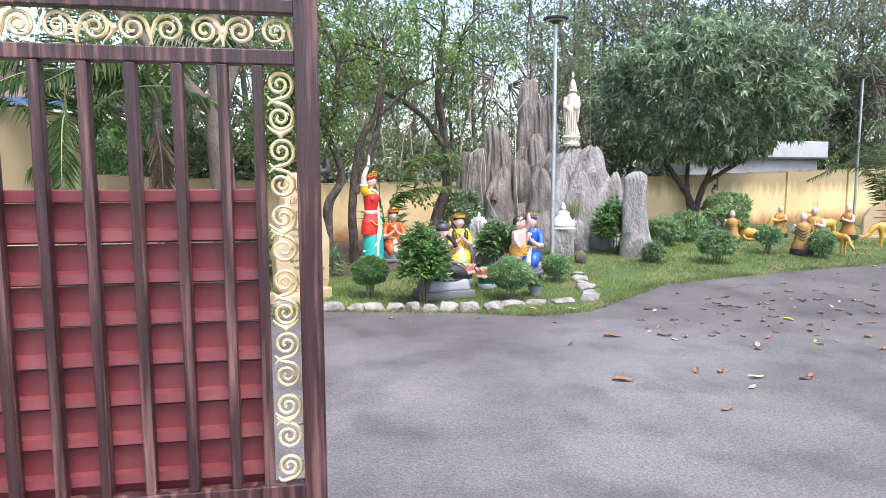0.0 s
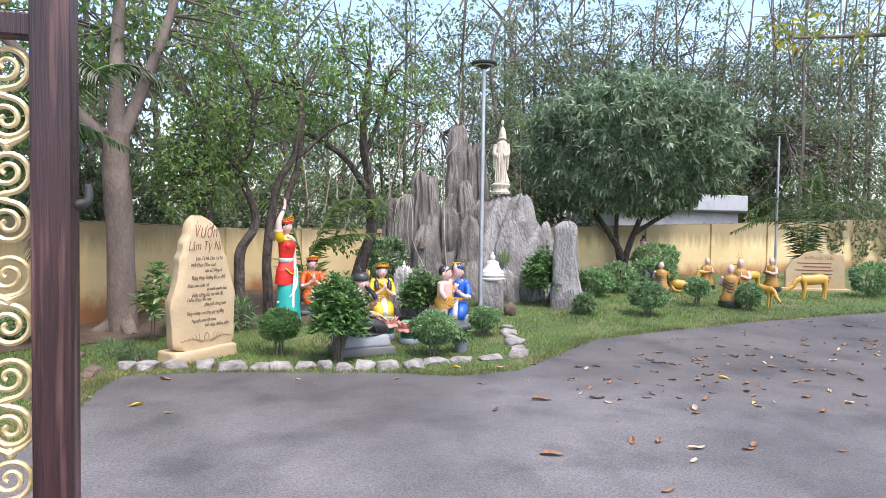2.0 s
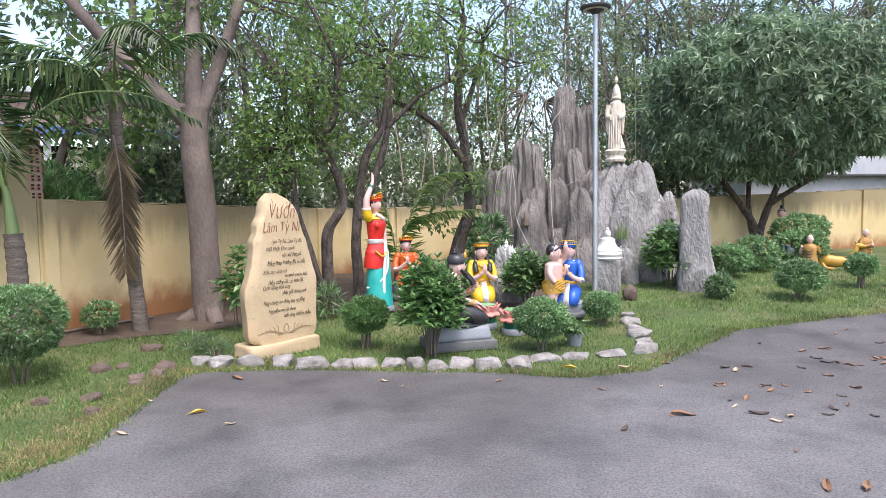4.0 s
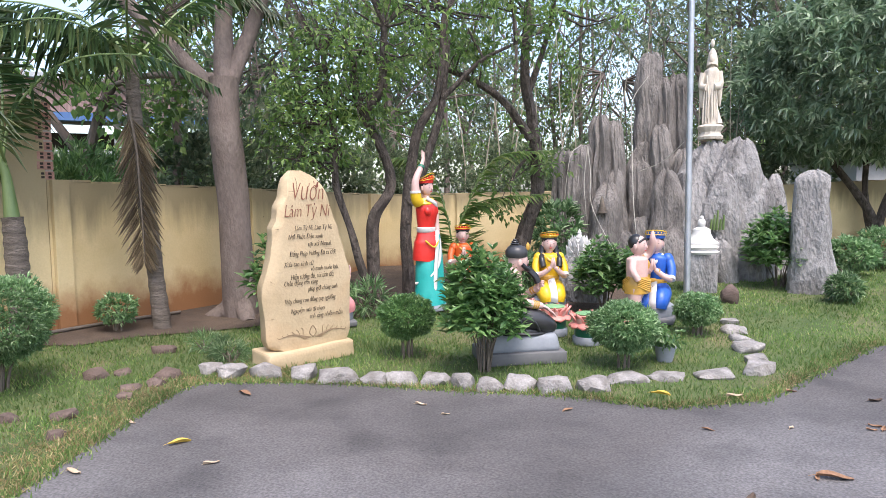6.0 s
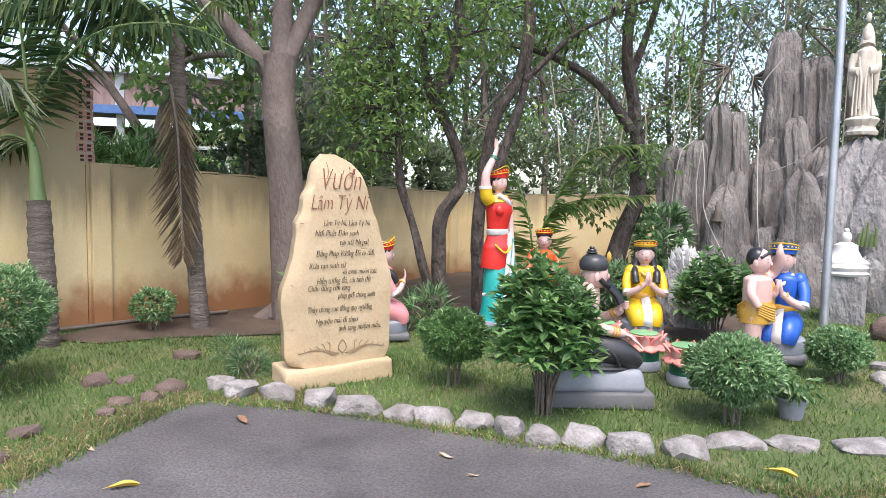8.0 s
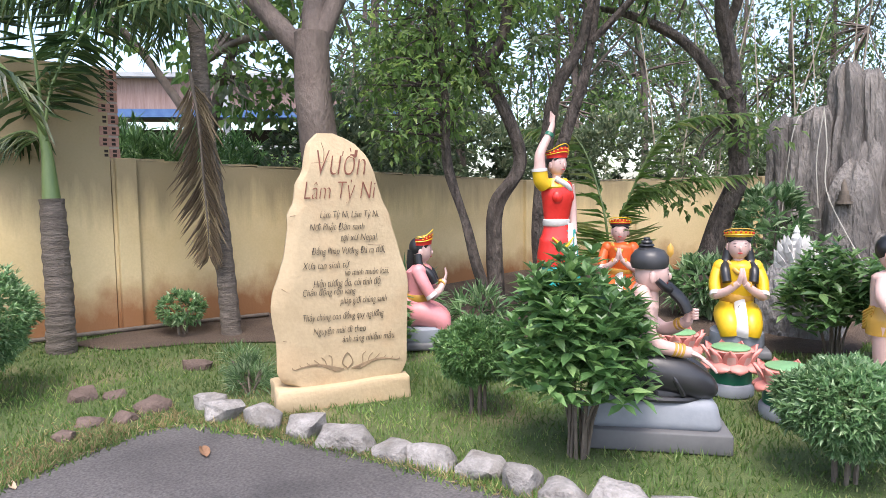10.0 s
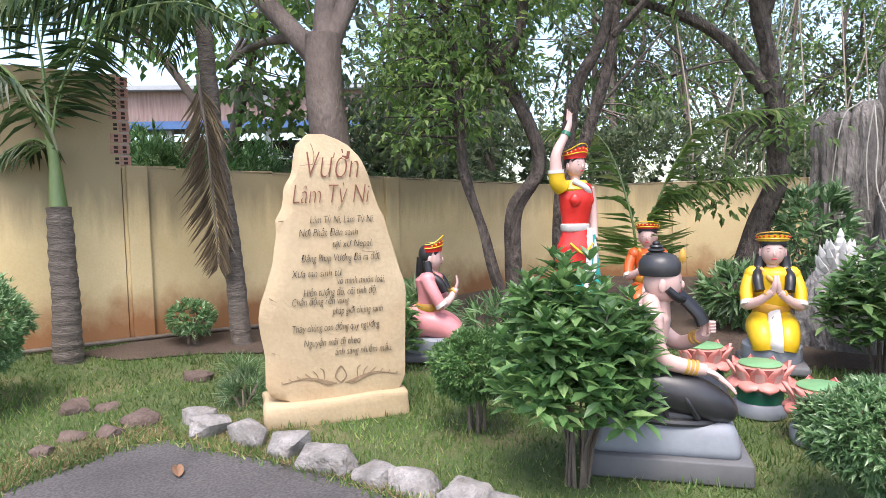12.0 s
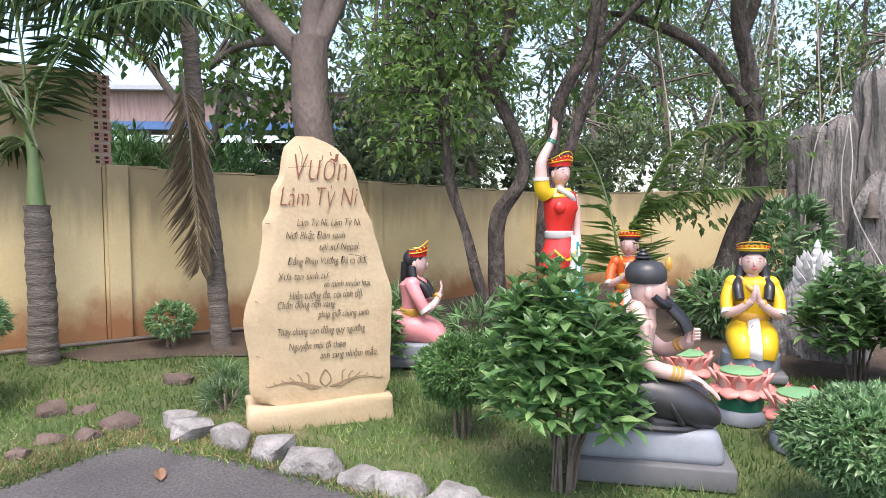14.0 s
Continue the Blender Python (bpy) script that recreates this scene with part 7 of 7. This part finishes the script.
for u, z in ((0, -0.1), (0.25, 0.6), (0.6, 1.7), (0.85, 2.1), (1.6, 2.2)):
    rows.append([bm.verts.new((-8.5 - 17.5 * u + 6.5 * v, 9.5 + 12.5 * u + 16 * v - 8, z + 0.3 * noise.noise(Vector((u * 9, v * 9, 0))))) for v in np.linspace(-0.4, 1.3, 12)])
for p, q in zip(rows, rows[1:]):
    for k in range(11):
        bm.faces.new((p[k], p[k + 1], q[k + 1], q[k]))
bmesh.ops.recalc_face_normals(bm, faces=bm.faces)
solid("bank", bm, SCRUB, "grassy bank rising behind the side wall", "bank", kind="structure")
house = thing("farmhouse", pose(-27.0, 23.5, 1.7, 0, 0, 48), "distant open farmhouse with brown tin walls and blue roof edges", "house")
# solid near-black block: shade of the open ground floor, put in as colour
bm = bmesh.new()
box(bm, (0, 1.6, 1.5), (22, 2.8, 3.0))
part("back_wall", bm, INNER_SHADE, house, smooth=False)
bm = bmesh.new()
box(bm, (0, 0.6, 4.4), (22, 4.6, 1.5))
part("upper_wall", bm, TIN, house, smooth=False)
for dx in (-11, 0, 11):
    bm = bmesh.new()
    box(bm, (dx, -1.75, 4.4), (0.35, 0.1, 1.5))
    part("post", bm, SHEDWALL, house, smooth=False)
for dx in (-9, -4.5, 0, 4.5, 9):
    bm = bmesh.new()
    box(bm, (dx, -1.6, 1.7), (0.3, 0.3, 3.6))
    part("column", bm, SHEDWALL, house, smooth=False)
for z, d in ((3.5, -2.0),):
    bm = bmesh.new()
    box(bm, (0, d, z), (23, 0.5, 0.35))
    part("roof_edge", bm, BLUETRIM, house, smooth=False)
bm = bmesh.new()
box(bm, (0, 0.6, 5.2), (23, 5.5, 0.2))
part("roof", bm, ROOF, house, smooth=False)
bm = bmesh.new()
box(bm, (0, -1.9, 2.0), (22, 0.12, 0.16))
part("parapet", bm, SHEDWALL, house, smooth=False)

# ---------- fallen leaves ----------
DRY = [surface("dry_leaf_brown", (0.16, 0.085, 0.045), (0.27, 0.15, 0.085), 20, 0.8, 60, 0.3, 0.3), surface("dry_leaf_pale", (0.36, 0.26, 0.17), (0.50, 0.39, 0.28), 20, 0.8, 60, 0.3, 0.3),
       surface("dry_leaf_dark", (0.05, 0.032, 0.022), (0.10, 0.065, 0.045), 20, 0.8, 60, 0.3, 0.3), surface("dry_leaf_yellow", (0.50, 0.33, 0.04), (0.6, 0.42, 0.08), 20, 0.7, 60, 0.2, 0.2)]
LEAF_SHAPES = []
for k, mt in enumerate((DRY[0], DRY[1], DRY[2], DRY[0], DRY[1], DRY[3])):
    bm = bmesh.new()
    rows = []
    for i in range(7):
        f = i / 6
        wd = 0.36 * math.sin(math.pi * min(1, f * 0.92 + 0.04)) ** 0.8
        rows.append([bm.verts.new((f - 0.5, q * wd / 2 * (1 + 0.15 * noise.noise(Vector((f * 4, q, k)))), (0.03 + 0.08 * abs(q) * (1 + 0.4 * (k % 2))) * (1 + 0.5 * math.sin(f * 5 + k)) + 0.02)) for q in (-1, -0.5, 0, 0.5, 1)])
    for a, b in zip(rows, rows[1:]):
        for j in range(4):
            bm.faces.new((a[j], a[j + 1], b[j + 1], b[j]))
    tube(bm, [(-0.48, 0, 0.08), (-0.6, 0.01, 0.05), (-0.7, 0.03, 0.01)], 0.012, 0.008, 5, n=4)
    LEAF_SHAPES.append((mesh_of("fallen_leaf", bm, mt), ("curled brown dry leaf on the asphalt", "pale dry leaf on the asphalt", "dark curled dry leaf on the asphalt", "curled brown dry leaf on the asphalt", "pale dry leaf on the asphalt", "yellow fallen leaf on the asphalt")[k]))
lr = random.Random(12)


def fallen(x, y, s, k, rz=None, dz=0.0):
    me, lab = LEAF_SHAPES[k]
    ob = new("fallen_leaf", me)
    ob.matrix_world = pose(x, y, gz(x, y) + dz, lr.uniform(-8, 8), lr.uniform(-8, 8), lr.uniform(0, 360) if rz is None else rz) @ Matrix.Diagonal((s, s, s, 1))
    tagged(ob, lab, "leaf", "fallen leaves")


for x, y, s, k, r in ((2.37, 7.55, 0.2, 0, 10), (2.39, 5.87, 0.2, 0, 0), (-1.94, 7.77, 0.17, 0, -20), (-0.06, 4.3, 0.1, 3, 20), (2.97, 7.72, 0.16, 2, 5), (3.15, 5.25, 0.11, 3, 30), (-0.42, 8.0, 0.1, 1, 0), (-1.64, 6.7, 0.15, 5, 60), (-2.3, 6.9, 0.1, 1, 0), (-0.15, 7.85, 0.07, 1, 40),
                      (1.35, 8.75, 0.16, 5, -20), (1.9, 8.9, 0.12, 1, 10), (1.7, 8.15, 0.09, 0, 0), (3.6, 6.2, 0.16, 1, 15), (3.2, 7.7, 0.13, 1, 60), (-1.9, 6.1, 0.12, 1, 0), (-1.2, 6.5, 0.1, 1, 40), (1.9, 7.1, 0.12, 2, 70), (0.7, 8.25, 0.1, 0, 50)):
    fallen(x, y, s, k, r, 0.04 if y > 8.4 else 0)
for i in range(270):
    f = lr.random()
    x = 2.6 + 9.5 * f + lr.uniform(-0.6, 0.6)
    y = 8.4 + 5.6 * f + lr.gauss(-0.5, 1.3)
    if inside(np.array([x]), np.array([y]), LAWN)[0] and lr.random() < 0.7:
        continue
    fallen(x, y, lr.uniform(0.07, 0.15), lr.choice((0, 0, 1, 1, 2, 3, 4, 5) if i % 9 == 0 else (0, 0, 1, 2, 3, 3)), None, 0.05 if inside(np.array([x]), np.array([y]), LAWN)[0] else 0)


# ---------- pipe at the wall's foot, pale tufts ----------
bm = bmesh.new()
tube(bm, [(-5.85, 6.4, 0.1), (-5.45, 8.3, 0.1), (-5.25, 9.4, 0.09), (-5.0, 10.3, 0.08)], 0.022, 0.022, 8)
solid("water_pipe", bm, TWIG, "thin brown water pipe lying along the wall", "pipe")
for k, (x, y) in enumerate(((-2.95, 8.75), (-2.75, 8.6), (-3.35, 8.9))):
    bush(x, y, 0.3, 0.16, 0.0, "pale silvery grass tuft beside the kerb stones", 101 + k, leaf=LEAF_BUSH, ln=0.12, wd=0.008, n=60, group="grass tufts", name="grass_tuft")
